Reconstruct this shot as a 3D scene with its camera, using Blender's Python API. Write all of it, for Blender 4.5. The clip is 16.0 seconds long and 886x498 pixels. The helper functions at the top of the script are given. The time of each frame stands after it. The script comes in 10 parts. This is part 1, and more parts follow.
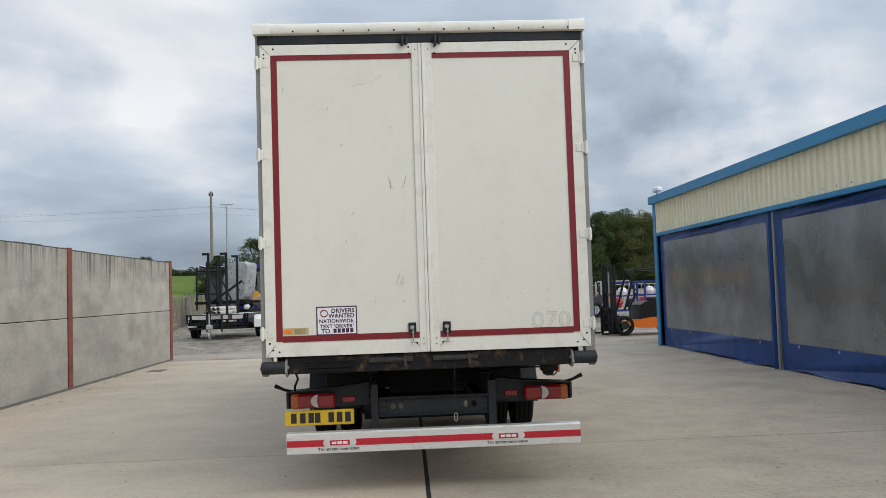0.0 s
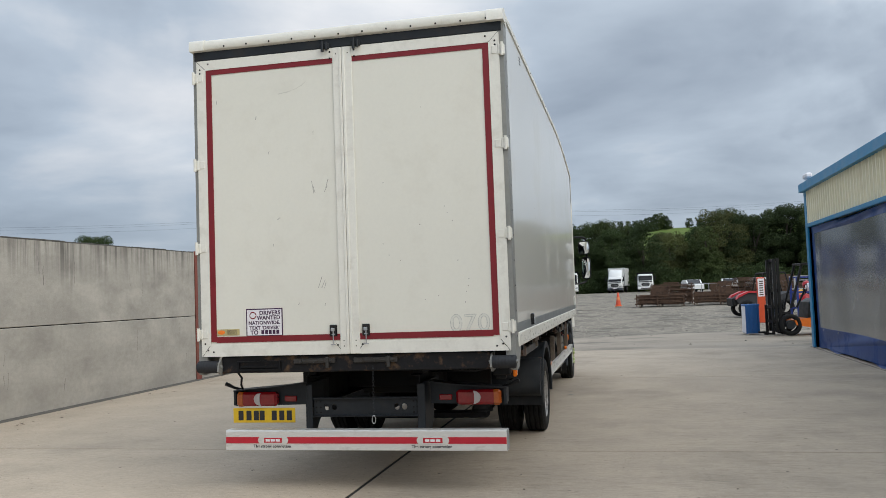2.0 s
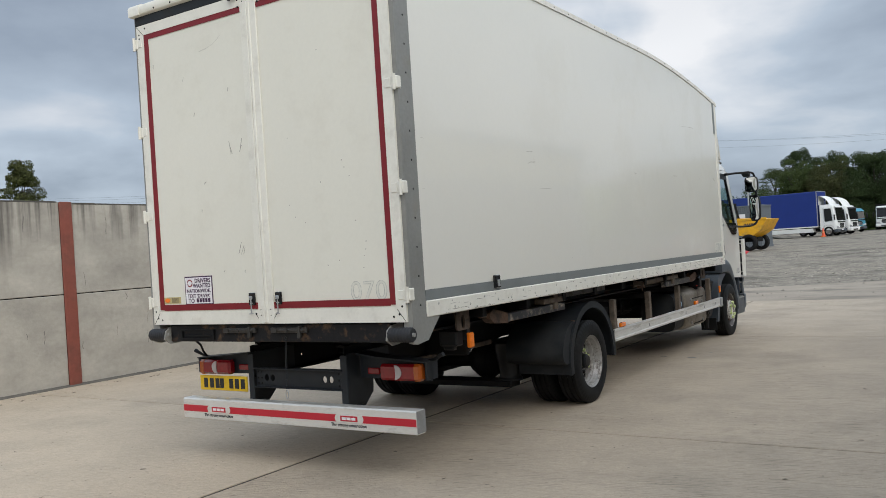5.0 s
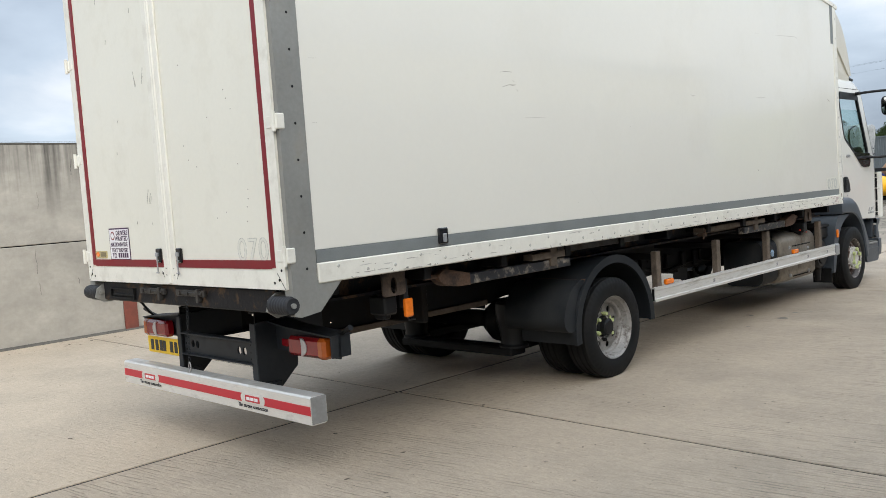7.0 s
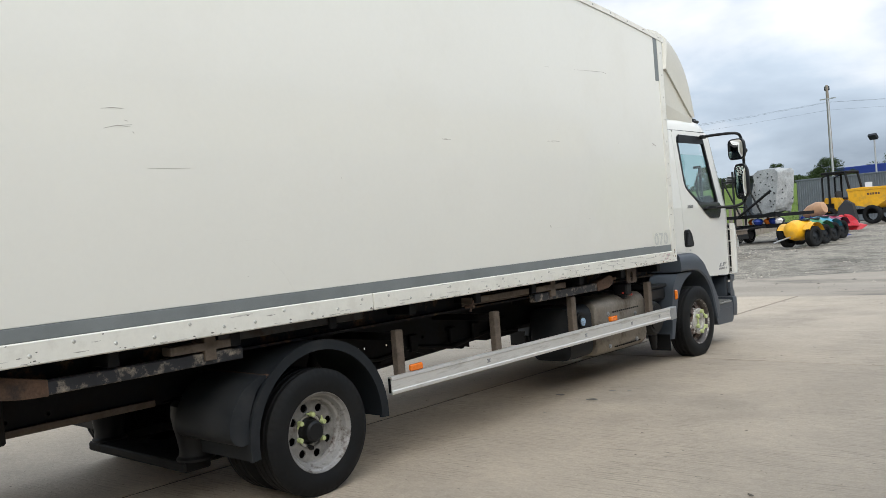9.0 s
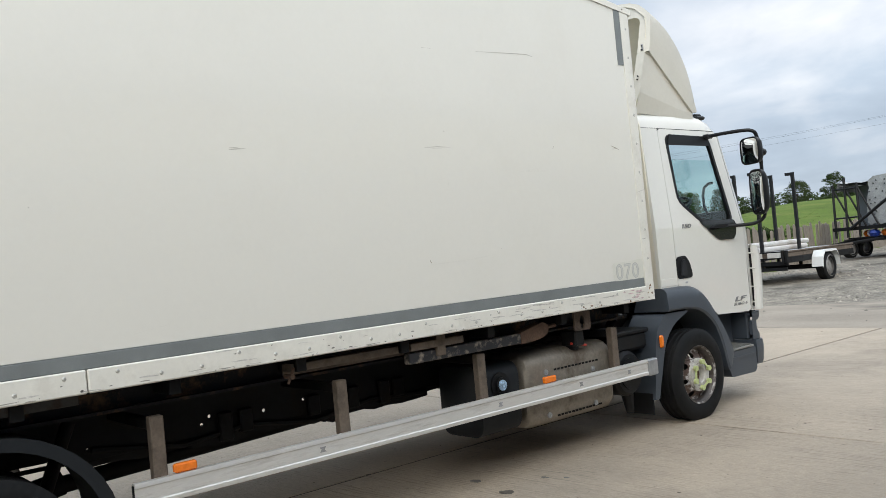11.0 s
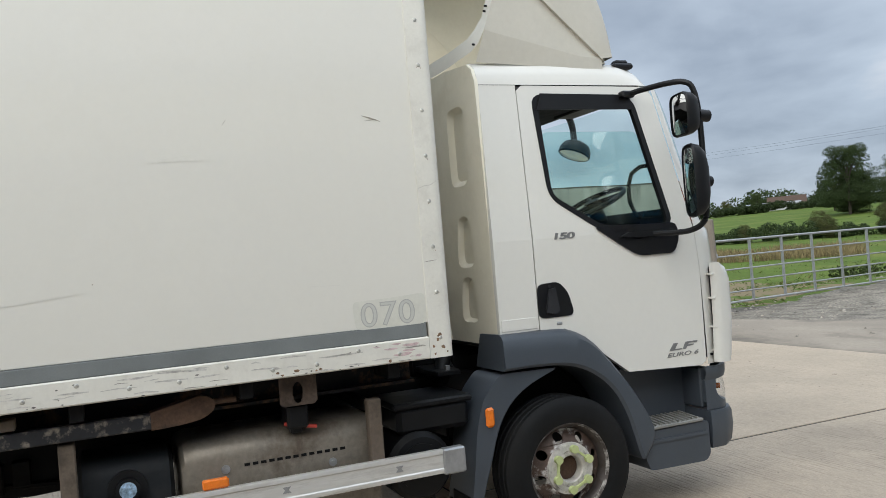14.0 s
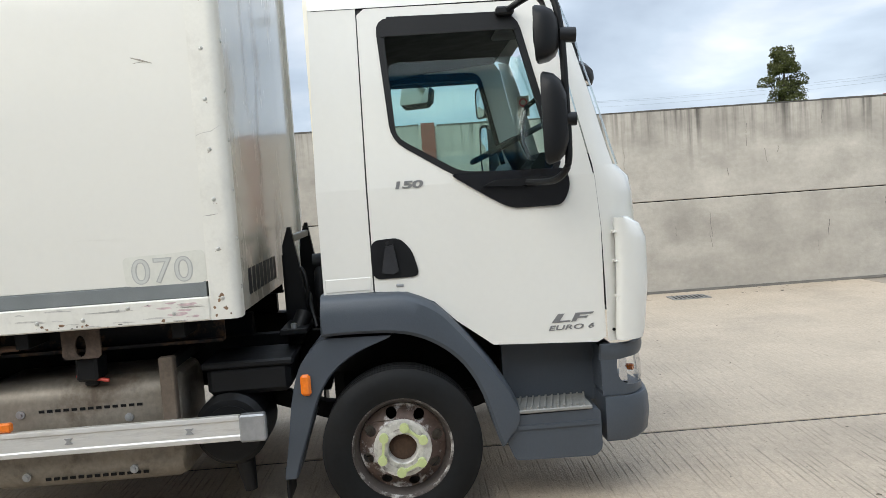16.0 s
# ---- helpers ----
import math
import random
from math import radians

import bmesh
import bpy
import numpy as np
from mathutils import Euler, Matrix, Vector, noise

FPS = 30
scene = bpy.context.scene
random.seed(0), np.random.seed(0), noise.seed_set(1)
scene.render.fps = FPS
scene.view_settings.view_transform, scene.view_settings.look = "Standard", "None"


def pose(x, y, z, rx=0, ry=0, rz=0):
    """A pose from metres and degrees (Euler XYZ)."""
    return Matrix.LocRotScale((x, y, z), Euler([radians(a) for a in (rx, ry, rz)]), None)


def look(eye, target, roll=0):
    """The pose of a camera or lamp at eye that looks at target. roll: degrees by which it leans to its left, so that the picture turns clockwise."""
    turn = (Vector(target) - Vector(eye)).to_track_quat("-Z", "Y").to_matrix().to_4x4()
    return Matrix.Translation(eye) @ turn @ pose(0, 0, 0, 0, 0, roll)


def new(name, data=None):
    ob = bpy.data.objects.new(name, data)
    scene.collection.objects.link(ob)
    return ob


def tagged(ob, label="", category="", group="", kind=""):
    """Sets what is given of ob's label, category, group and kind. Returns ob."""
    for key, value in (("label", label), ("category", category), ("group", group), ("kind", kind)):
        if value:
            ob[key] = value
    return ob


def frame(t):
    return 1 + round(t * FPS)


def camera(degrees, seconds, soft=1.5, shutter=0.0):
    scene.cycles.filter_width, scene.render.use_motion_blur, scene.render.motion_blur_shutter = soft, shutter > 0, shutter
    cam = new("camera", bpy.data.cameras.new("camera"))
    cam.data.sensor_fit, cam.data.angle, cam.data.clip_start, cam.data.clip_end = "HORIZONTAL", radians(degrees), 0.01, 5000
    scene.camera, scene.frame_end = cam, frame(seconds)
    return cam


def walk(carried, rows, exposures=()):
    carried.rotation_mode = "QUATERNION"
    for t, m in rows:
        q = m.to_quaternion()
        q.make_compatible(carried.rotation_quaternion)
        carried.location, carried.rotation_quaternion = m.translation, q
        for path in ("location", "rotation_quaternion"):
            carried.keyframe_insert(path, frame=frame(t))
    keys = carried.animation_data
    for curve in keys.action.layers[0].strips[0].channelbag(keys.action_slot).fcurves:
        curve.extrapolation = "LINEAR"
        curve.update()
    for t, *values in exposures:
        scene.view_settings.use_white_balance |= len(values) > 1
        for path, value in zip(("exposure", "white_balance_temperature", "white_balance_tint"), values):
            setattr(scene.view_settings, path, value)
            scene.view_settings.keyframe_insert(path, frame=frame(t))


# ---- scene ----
cam = camera(55.9, 16.0, soft=0.5)
METRES, EYE, TILT, LEAN, TURN = 18.072, 1.5, 0.0, 0.0, -2.6
ROWS = [
    (0.0, 0.0, 0.0, 0.0, 0.09, 2.89, 1.87),
    (0.5, 0.032, -0.0005, 0.0007, 4.02, 2.87, 1.87),
    (1.0, 0.0612, 0.0056, 0.0001, 7.54, 2.86, 1.98),
    (1.5, 0.0939, 0.0083, -0.0006, 11.41, 3.01, 2.01),
    (2.0, 0.123, 0.0205, -0.0016, 15.23, 3.12, 2.09),
    (2.5, 0.1512, 0.0279, -0.0018, 18.96, 3.03, 2.22),
    (3.0, 0.1774, 0.0403, -0.0013, 22.86, 2.53, 2.37),
    (3.5, 0.1988, 0.059, -0.0007, 26.79, 1.85, 2.59),
    (6.0, 0.26, 0.171, -0.0018, 42.93, -1.73, 4.21),
    (6.5, 0.2657, 0.1971, -0.0016, 46.89, -3.11, 4.24),
    (7.0, 0.2629, 0.2275, -0.0019, 47.73, -3.57, 4.1),
    (7.5, 0.2664, 0.2574, -0.0022, 46.38, -3.45, 4.0),
    (8.0, 0.2693, 0.2879, -0.0016, 44.98, -3.08, 4.09),
    (8.5, 0.271, 0.3192, -0.001, 44.41, -2.22, 4.39),
    (9.0, 0.2762, 0.3501, -0.0003, 44.75, -0.87, 4.49),
    (9.5, 0.2752, 0.3834, -0.0003, 45.74, 0.86, 4.68),
    (12.0, 0.2677, 0.5536, 0.0007, 59.18, 0.8, 5.0),
    (12.5, 0.2646, 0.5874, 0.0015, 61.97, 2.04, 4.64),
    (13.0, 0.2589, 0.6226, 0.0024, 63.64, 3.89, 4.74),
    (13.5, 0.258, 0.6575, 0.0022, 65.83, 2.48, 4.69),
    (14.0, 0.2521, 0.693, 0.0027, 69.88, 0.51, 4.68),
    (14.5, 0.2524, 0.7265, 0.0036, 75.21, -1.13, 4.74),
    (15.0, 0.2467, 0.7597, 0.0032, 80.14, -2.4, 4.66),
    (15.5, 0.2486, 0.7932, 0.0034, 85.07, -3.27, 4.45),
    (16.0, 0.246, 0.8245, 0.0034, 90.22, -3.9, 4.03),
]
EXPOSURES = [(0.0, 0.03), (1.5, 0.02), (3.5, 0.01), (5.0, 0.04), (6.0, 0.19), (7.0, 0.44), (8.5, 0.46), (9.5, 0.36), (12.0, 0.36), (12.8, 0.24), (13.5, 0.14), (14.2, 0.28), (15.0, 0.42), (16.0, 0.57)]
walk(cam, [(t, pose(0, 0, EYE, TILT, LEAN, TURN) @ pose(METRES * x, METRES * y, METRES * z, 90 + pitch, roll, yaw)) for t, x, y, z, yaw, pitch, roll in ROWS],
     exposures=EXPOSURES)
from mathutils import geometry

# ---- world and light ----
SUN_EL, SUN_AZ = 35.0, 128.0            # degrees; azimuth clockwise from +y
world = bpy.data.worlds.new("overcast_sky")
scene.world = world
world.use_nodes = True
wn, wl = world.node_tree.nodes, world.node_tree.links
wn.clear()


def wnode(kind, **kw):
    n = wn.new(kind)
    for k, v in kw.items():
        n.inputs[k].default_value = v
    return n


w_out, w_bg = wn.new("ShaderNodeOutputWorld"), wn.new("ShaderNodeBackground")
w_sky = wn.new("ShaderNodeTexSky")
w_sky.sky_type, w_sky.sun_disc = "NISHITA", False
w_sky.sun_elevation, w_sky.sun_rotation = radians(SUN_EL), radians(SUN_AZ)
w_tc = wn.new("ShaderNodeTexCoord")
w_sep = wn.new("ShaderNodeSeparateXYZ")
wl.new(w_tc.outputs["Generated"], w_sep.inputs[0])
# cloud sheet seen on a plane overhead: direction divided by height
w_zc = wn.new("ShaderNodeMath"); w_zc.operation = "MAXIMUM"; w_zc.inputs[1].default_value = 0.0
wl.new(w_sep.outputs[2], w_zc.inputs[0])
w_za = wn.new("ShaderNodeMath"); w_za.operation = "ADD"; w_za.inputs[1].default_value = 0.22
wl.new(w_zc.outputs[0], w_za.inputs[0])
w_dv = wn.new("ShaderNodeVectorMath"); w_dv.operation = "DIVIDE"
w_cz = wn.new("ShaderNodeCombineXYZ")
for i in range(3):
    wl.new(w_za.outputs[0], w_cz.inputs[i])
wl.new(w_tc.outputs["Generated"], w_dv.inputs[0]); wl.new(w_cz.outputs[0], w_dv.inputs[1])
w_n1 = wnode("ShaderNodeTexNoise", Scale=1.25, Detail=6.0, Roughness=0.5, Distortion=0.25)
w_n2 = wnode("ShaderNodeTexNoise", Scale=0.55, Detail=3.0, Roughness=0.5)
wl.new(w_dv.outputs[0], w_n1.inputs["Vector"]); wl.new(w_dv.outputs[0], w_n2.inputs["Vector"])
w_r1 = wn.new("ShaderNodeValToRGB")
w_r1.color_ramp.elements[0].position, w_r1.color_ramp.elements[0].color = 0.22, (0.29, 0.35, 0.44, 1)
w_r1.color_ramp.elements[1].position, w_r1.color_ramp.elements[1].color = 0.72, (0.95, 0.965, 0.99, 1)
e = w_r1.color_ramp.elements.new(0.5); e.color = (0.545, 0.632, 0.735, 1)
# the larger clouds: degrees left of +y, elevation, size, and how bright (+) or heavy (-)
w_val = w_n1.outputs[0]
w_n3 = wnode("ShaderNodeTexNoise", Scale=11.0, Detail=5.0, Roughness=0.5)
wl.new(w_tc.outputs["Generated"], w_n3.inputs["Vector"])
w_wc = wn.new("ShaderNodeVectorMath"); w_wc.operation = "MULTIPLY_ADD"
w_wc.inputs[1].default_value, w_wc.inputs[2].default_value = (0.036, 0.036, 0.018), (-0.018, -0.018, -0.009)
wl.new(w_n3.outputs["Color"], w_wc.inputs[0])
w_wd = wn.new("ShaderNodeVectorMath"); w_wd.operation = "ADD"
wl.new(w_tc.outputs["Generated"], w_wd.inputs[0]); wl.new(w_wc.outputs[0], w_wd.inputs[1])
for c_az, c_el, c_r, c_gain in ((17, 13.5, 8, 0.09), (-19, 18.5, 6, 0.06), (34, 10, 6, 0.08), (-23.2, 13.0, 3.6, -0.06), (-19.6, 13.2, 3.8, -0.06), (-16.0, 12.4, 3.2, -0.05),
                                (-12, 8, 6, -0.04), (23, 6.5, 6, -0.08), (41, 6.5, 7, -0.08), (50, 5.0, 6, -0.04), (40, 16, 8, 0.03), (46, 6, 6, -0.03), (58, 7, 8, -0.03), (72, 9, 10, -0.06), (16, 7, 6, -0.06)):
    a_, e_ = radians(c_az), radians(c_el)
    dt = wn.new("ShaderNodeVectorMath"); dt.operation = "DOT_PRODUCT"
    dt.inputs[1].default_value = (-math.sin(a_) * math.cos(e_), math.cos(a_) * math.cos(e_), math.sin(e_))
    wl.new(w_wd.outputs[0], dt.inputs[0])
    fall = wn.new("ShaderNodeMapRange"); fall.interpolation_type = "SMOOTHSTEP"
    for key, v in (("From Min", math.cos(radians(c_r * 1.7))), ("From Max", math.cos(radians(c_r * 0.3))), ("To Min", 0.0), ("To Max", c_gain)):
        fall.inputs[key].default_value = v
    wl.new(dt.outputs["Value"], fall.inputs[0])
    ad = wn.new("ShaderNodeMath"); ad.operation = "ADD"
    wl.new(w_val, ad.inputs[0]); wl.new(fall.outputs[0], ad.inputs[1])
    w_val = ad.outputs[0]
wl.new(w_val, w_r1.inputs[0])
w_r2 = wn.new("ShaderNodeValToRGB")
w_r2.color_ramp.elements[0].position, w_r2.color_ramp.elements[0].color = 0.30, (0.72, 0.74, 0.78, 1)
w_r2.color_ramp.elements[1].position, w_r2.color_ramp.elements[1].color = 0.70, (1.14, 1.13, 1.12, 1)
wl.new(w_n2.outputs[0], w_r2.inputs[0])
w_mul = wn.new("ShaderNodeMix"); w_mul.data_type, w_mul.blend_type = "RGBA", "MULTIPLY"
w_mul.inputs[0].default_value = 1.0
wl.new(w_r1.outputs[0], w_mul.inputs[6]); wl.new(w_r2.outputs[0], w_mul.inputs[7])
# overcast light grows from the horizon to the zenith
w_zr = wn.new("ShaderNodeMapRange")
w_zr.inputs["From Min"].default_value, w_zr.inputs["From Max"].default_value = 0.32, 1.0
w_zr.inputs["To Min"].default_value, w_zr.inputs["To Max"].default_value = 0.94, 2.4
wl.new(w_sep.outputs[2], w_zr.inputs[0])
w_sc = wn.new("ShaderNodeVectorMath"); w_sc.operation = "SCALE"
wl.new(w_mul.outputs[2], w_sc.inputs[0]); wl.new(w_zr.outputs[0], w_sc.inputs["Scale"])
w_sk = wn.new("ShaderNodeVectorMath"); w_sk.operation = "SCALE"; w_sk.inputs["Scale"].default_value = 0.06
wl.new(w_sky.outputs[0], w_sk.inputs[0])
w_mx = wn.new("ShaderNodeMix"); w_mx.data_type = "RGBA"; w_mx.inputs[0].default_value = 0.88
wl.new(w_sk.outputs[0], w_mx.inputs[6]); wl.new(w_sc.outputs[0], w_mx.inputs[7])
wl.new(w_mx.outputs[2], w_bg.inputs[0])
w_bg.inputs[1].default_value = 1.0
wl.new(w_bg.outputs[0], w_out.inputs[0])

sun = new("sun", bpy.data.lights.new("sun", "SUN"))
sun.data.energy, sun.data.angle, sun.data.color = 1.8, radians(58), (1.0, 0.965, 0.88)
_az, _el = radians(SUN_AZ), radians(SUN_EL)
sun.matrix_world = look((math.sin(_az) * math.cos(_el) * 60, math.cos(_az) * math.cos(_el) * 60, math.sin(_el) * 60), (0, 0, 0))


# ---- materials ----
MATS = {}


def mat(name, color, rough=0.6, metal=0.0, var=0.12, scale=6.0, fine=60.0, bump=0.0, bump_scale=None, stain=None, stain_amt=0.0,
        stain_scale=1.5, rnd=0.0, spec=0.5, coat=0.0, stretch=(1, 1, 1)):
    """A painted or natural surface: base colour with coarse and fine variation, optional stains, relief and change from piece to piece."""
    m = bpy.data.materials.new(name)
    m.use_nodes = True
    n, l = m.node_tree.nodes, m.node_tree.links
    b = n["Principled BSDF"]
    b.inputs["Roughness"].default_value, b.inputs["Metallic"].default_value = rough, metal
    b.inputs["Specular IOR Level"].default_value = spec
    if coat:
        b.inputs["Coat Weight"].default_value, b.inputs["Coat Roughness"].default_value = coat, 0.08
    tc = n.new("ShaderNodeTexCoord")
    mp = n.new("ShaderNodeMapping"); mp.inputs["Scale"].default_value = stretch
    l.new(tc.outputs["Object"], mp.inputs[0])

    def nz(s, det=4.0, r=0.6):
        t = n.new("ShaderNodeTexNoise")
        t.inputs["Scale"].default_value, t.inputs["Detail"].default_value, t.inputs["Roughness"].default_value = s, det, r
        l.new(mp.outputs[0], t.inputs["Vector"])
        return t

    def rng(src, a, c, lo=0.3, hi=0.7):
        r = n.new("ShaderNodeMapRange")
        r.inputs["From Min"].default_value, r.inputs["From Max"].default_value = lo, hi
        r.inputs["To Min"].default_value, r.inputs["To Max"].default_value = a, c
        l.new(src, r.inputs[0])
        return r.outputs[0]

    def mul(a, c):
        r = n.new("ShaderNodeMath"); r.operation = "MULTIPLY"
        l.new(a, r.inputs[0]); l.new(c, r.inputs[1])
        return r.outputs[0]

    big, small = nz(scale), nz(fine, 3.0)
    f = mul(rng(big.outputs[0], 1 - var, 1 + var), rng(small.outputs[0], 1 - var * 0.6, 1 + var * 0.6))
    if rnd:
        oi = n.new("ShaderNodeObjectInfo")
        f = mul(f, rng(oi.outputs["Random"], 1 - rnd, 1 + rnd, 0.0, 1.0))
    sc = n.new("ShaderNodeVectorMath"); sc.operation = "SCALE"
    sc.inputs[0].default_value = color[:3]
    l.new(f, sc.inputs["Scale"])
    col = sc.outputs[0]
    if stain:
        st = nz(stain_scale, 6.0, 0.65)
        mx = n.new("ShaderNodeMix"); mx.data_type = "RGBA"
        l.new(rng(st.outputs[0], 0.0, stain_amt, 0.52, 0.66), mx.inputs[0])
        l.new(col, mx.inputs[6]); mx.inputs[7].default_value = (*stain, 1)
        col = mx.outputs[2]
        l.new(rng(st.outputs[0], rough, min(1, rough + 0.25), 0.52, 0.66), b.inputs["Roughness"])
    else:
        l.new(rng(big.outputs[0], max(0.02, rough * 0.85), min(1, rough * 1.15)), b.inputs["Roughness"])
    l.new(col, b.inputs["Base Color"])
    if bump:
        bp = n.new("ShaderNodeBump")
        bp.inputs["Strength"].default_value, bp.inputs["Distance"].default_value = 1.0, bump
        l.new(nz(bump_scale or fine, 5.0).outputs[0], bp.inputs["Height"])
        l.new(bp.outputs[0], b.inputs["Normal"])
    MATS[name] = m
    return m


def glass_mat(name, tint, gloss_rough=0.02, milky=0.0, ior=1.5):
    m = bpy.data.materials.new(name)
    m.use_nodes = True
    n, l = m.node_tree.nodes, m.node_tree.links
    n.clear()
    out, tr, gl, mx, fr = (n.new("ShaderNode" + k) for k in ("OutputMaterial", "BsdfTransparent", "BsdfGlossy", "MixShader", "LayerWeight"))
    tr.inputs[0].default_value = (*tint, 1)
    gl.inputs["Roughness"].default_value = gloss_rough
    f0 = ((ior - 1) / (ior + 1)) ** 2
    pw, am = n.new("ShaderNodeMath"), n.new("ShaderNodeMath")
    fr.inputs[0].default_value = 0.5
    pw.operation, pw.inputs[1].default_value = "POWER", 5.0
    am.operation, am.inputs[1].default_value, am.inputs[2].default_value = "MULTIPLY_ADD", 1 - f0, f0
    l.new(fr.outputs["Facing"], pw.inputs[0]); l.new(pw.outputs[0], am.inputs[0])
    l.new(am.outputs[0], mx.inputs[0]); l.new(tr.outputs[0], mx.inputs[1]); l.new(gl.outputs[0], mx.inputs[2])
    last = mx
    if milky:
        df = n.new("ShaderNodeBsdfDiffuse"); df.inputs[0].default_value = (0.50, 0.52, 0.54, 1)
        m2 = n.new("ShaderNodeMixShader")
        nzt = n.new("ShaderNodeTexNoise"); nzt.inputs["Scale"].default_value = 1.4; nzt.inputs["Detail"].default_value = 6
        tc = n.new("ShaderNodeTexCoord"); mp = n.new("ShaderNodeMapping"); mp.inputs["Scale"].default_value = (1, 0.9, 0.9)
        l.new(tc.outputs["Object"], mp.inputs[0]); l.new(mp.outputs[0], nzt.inputs["Vector"])
        r = n.new("ShaderNodeMapRange"); r.inputs["From Min"].default_value, r.inputs["From Max"].default_value = 0.35, 0.75
        r.inputs["To Min"].default_value, r.inputs["To Max"].default_value = milky * 0.7, milky * 1.35
        l.new(nzt.outputs[0], r.inputs[0]); l.new(r.outputs[0], m2.inputs[0])
        l.new(tr.outputs[0], m2.inputs[1]); l.new(df.outputs[0], m2.inputs[2])
        l.new(m2.outputs[0], mx.inputs[1])
    l.new(last.outputs[0], out.inputs[0])
    MATS[name] = m
    return m


WHITE = mat("white_body_paint", (0.745, 0.725, 0.66), 0.34, var=0.012, scale=0.8, fine=30, stain=(0.60, 0.57, 0.50), stain_amt=0.10, stain_scale=1.1, coat=0.7)
DOORW = mat("rear_door_paint", (0.72, 0.70, 0.62), 0.34, var=0.02, scale=0.9, fine=40, stain=(0.5, 0.46, 0.38), stain_amt=0.15, stain_scale=2.3)
TRIMW = mat("white_aluminium_trim", (0.74, 0.72, 0.65), 0.35, var=0.04, scale=5, fine=60, stain=(0.40, 0.36, 0.30), stain_amt=0.22, stain_scale=7)
CABW = mat("cab_paint", (0.735, 0.725, 0.675), 0.2, var=0.015, scale=1.2, fine=30, coat=0.5)
CABR = mat("cab_rear_paint", (0.76, 0.72, 0.60), 0.35, var=0.03, scale=3, fine=30, stain=(0.5, 0.46, 0.36), stain_amt=0.2, stain_scale=3)
CREAM = mat("cream_fairing", (0.56, 0.535, 0.465), 0.4, var=0.04, scale=2, fine=30)
RED = mat("red_tape", (0.185, 0.006, 0.012), 0.5, var=0.1, scale=8, fine=80)
REDB = mat("red_reflective_tape", (0.47, 0.014, 0.03), 0.35, var=0.06, scale=10, fine=90)
GREYT = mat("grey_reflective_tape", (0.185, 0.20, 0.20), 0.45, var=0.1, scale=4, fine=200)
POST = mat("grey_steel_post", (0.25, 0.25, 0.235), 0.5, 0.2, var=0.1, scale=3, fine=40, stain=(0.3, 0.27, 0.22), stain_amt=0.3, stain_scale=4)
DARK = mat("chassis_black", (0.005, 0.0053, 0.006), 0.6, spec=0.22, var=0.3, scale=5, fine=40, stain=(0.022, 0.017, 0.013), stain_amt=0.5, stain_scale=4)
CHAS = mat("chassis_grey", (0.015, 0.018, 0.022), 0.5, spec=0.3, var=0.15, scale=4, fine=40, stain=(0.05, 0.045, 0.04), stain_amt=0.4, stain_scale=3)
BEAM = mat("rust_patched_black", (0.010, 0.010, 0.0115), 0.6, spec=0.22, var=0.2, scale=5, fine=40, bump=0.002, stain=(0.11, 0.066, 0.038), stain_amt=0.95, stain_scale=7)
RUST = mat("rusty_steel", (0.085, 0.048, 0.03), 0.85, var=0.3, scale=9, fine=70, bump=0.003, stain=(0.03, 0.025, 0.022), stain_amt=0.9, stain_scale=7)
BROWN = mat("weathered_steel", (0.14, 0.11, 0.085), 0.75, 0.2, var=0.2, scale=8, fine=60, stain=(0.07, 0.06, 0.05), stain_amt=0.7, stain_scale=5)
RUBBER = mat("tyre_rubber", (0.0075, 0.008, 0.0085), 0.65, spec=0.22, var=0.2, scale=5, fine=50, stain=(0.022, 0.02, 0.018), stain_amt=0.4, stain_scale=4)
BUFFER = mat("grey_rubber_buffer", (0.022, 0.023, 0.026), 0.6, spec=0.3, var=0.2, scale=10, fine=60)
RIM = mat("silver_wheel_steel", (0.29, 0.28, 0.268), 0.45, 0.35, var=0.12, scale=8, fine=50, stain=(0.09, 0.07, 0.06), stain_amt=1.0, stain_scale=13)
HUB = mat("wheel_hub_grey", (0.60, 0.58, 0.54), 0.5, 0.2, var=0.15, scale=12, fine=60, stain=(0.08, 0.06, 0.05), stain_amt=0.7, stain_scale=9)
LIME = mat("lime_plastic", (0.50, 0.56, 0.26), 0.45, var=0.06, scale=20, fine=90)
ALU = mat("brushed_aluminium", (0.74, 0.73, 0.70), 0.42, 0.5, var=0.06, scale=9, fine=60, stain=(0.36, 0.33, 0.29), stain_amt=0.45, stain_scale=9, stretch=(0.5, 0.3, 2))
STEEL = mat("galvanised_steel", (0.42, 0.43, 0.44), 0.45, 0.7, var=0.12, scale=8, fine=50, stain=(0.25, 0.23, 0.2), stain_amt=0.4)
TANKM = mat("dirty_stainless", (0.27, 0.24, 0.20), 0.5, 0.5, var=0.2, scale=4, fine=40, stain=(0.12, 0.09, 0.065), stain_amt=0.8, stain_scale=3, bump=0.001)
PLAST = mat("slate_grey_plastic", (0.058, 0.069, 0.084), 0.42, var=0.06, scale=4, fine=120, bump=0.0006)
BLACK = mat("black_plastic", (0.0075, 0.008, 0.009), 0.45, spec=0.3, var=0.15, scale=6, fine=90)
SEAT = mat("dark_seat_fabric", (0.035, 0.036, 0.04), 0.9, var=0.15, scale=9, fine=120)
GLOSSB = mat("gloss_black", (0.012, 0.012, 0.013), 0.15, var=0.1)
AMBERT = mat("dull_amber_lens", (0.34, 0.075, 0.01), 0.2, var=0.08, scale=30, coat=0.4)
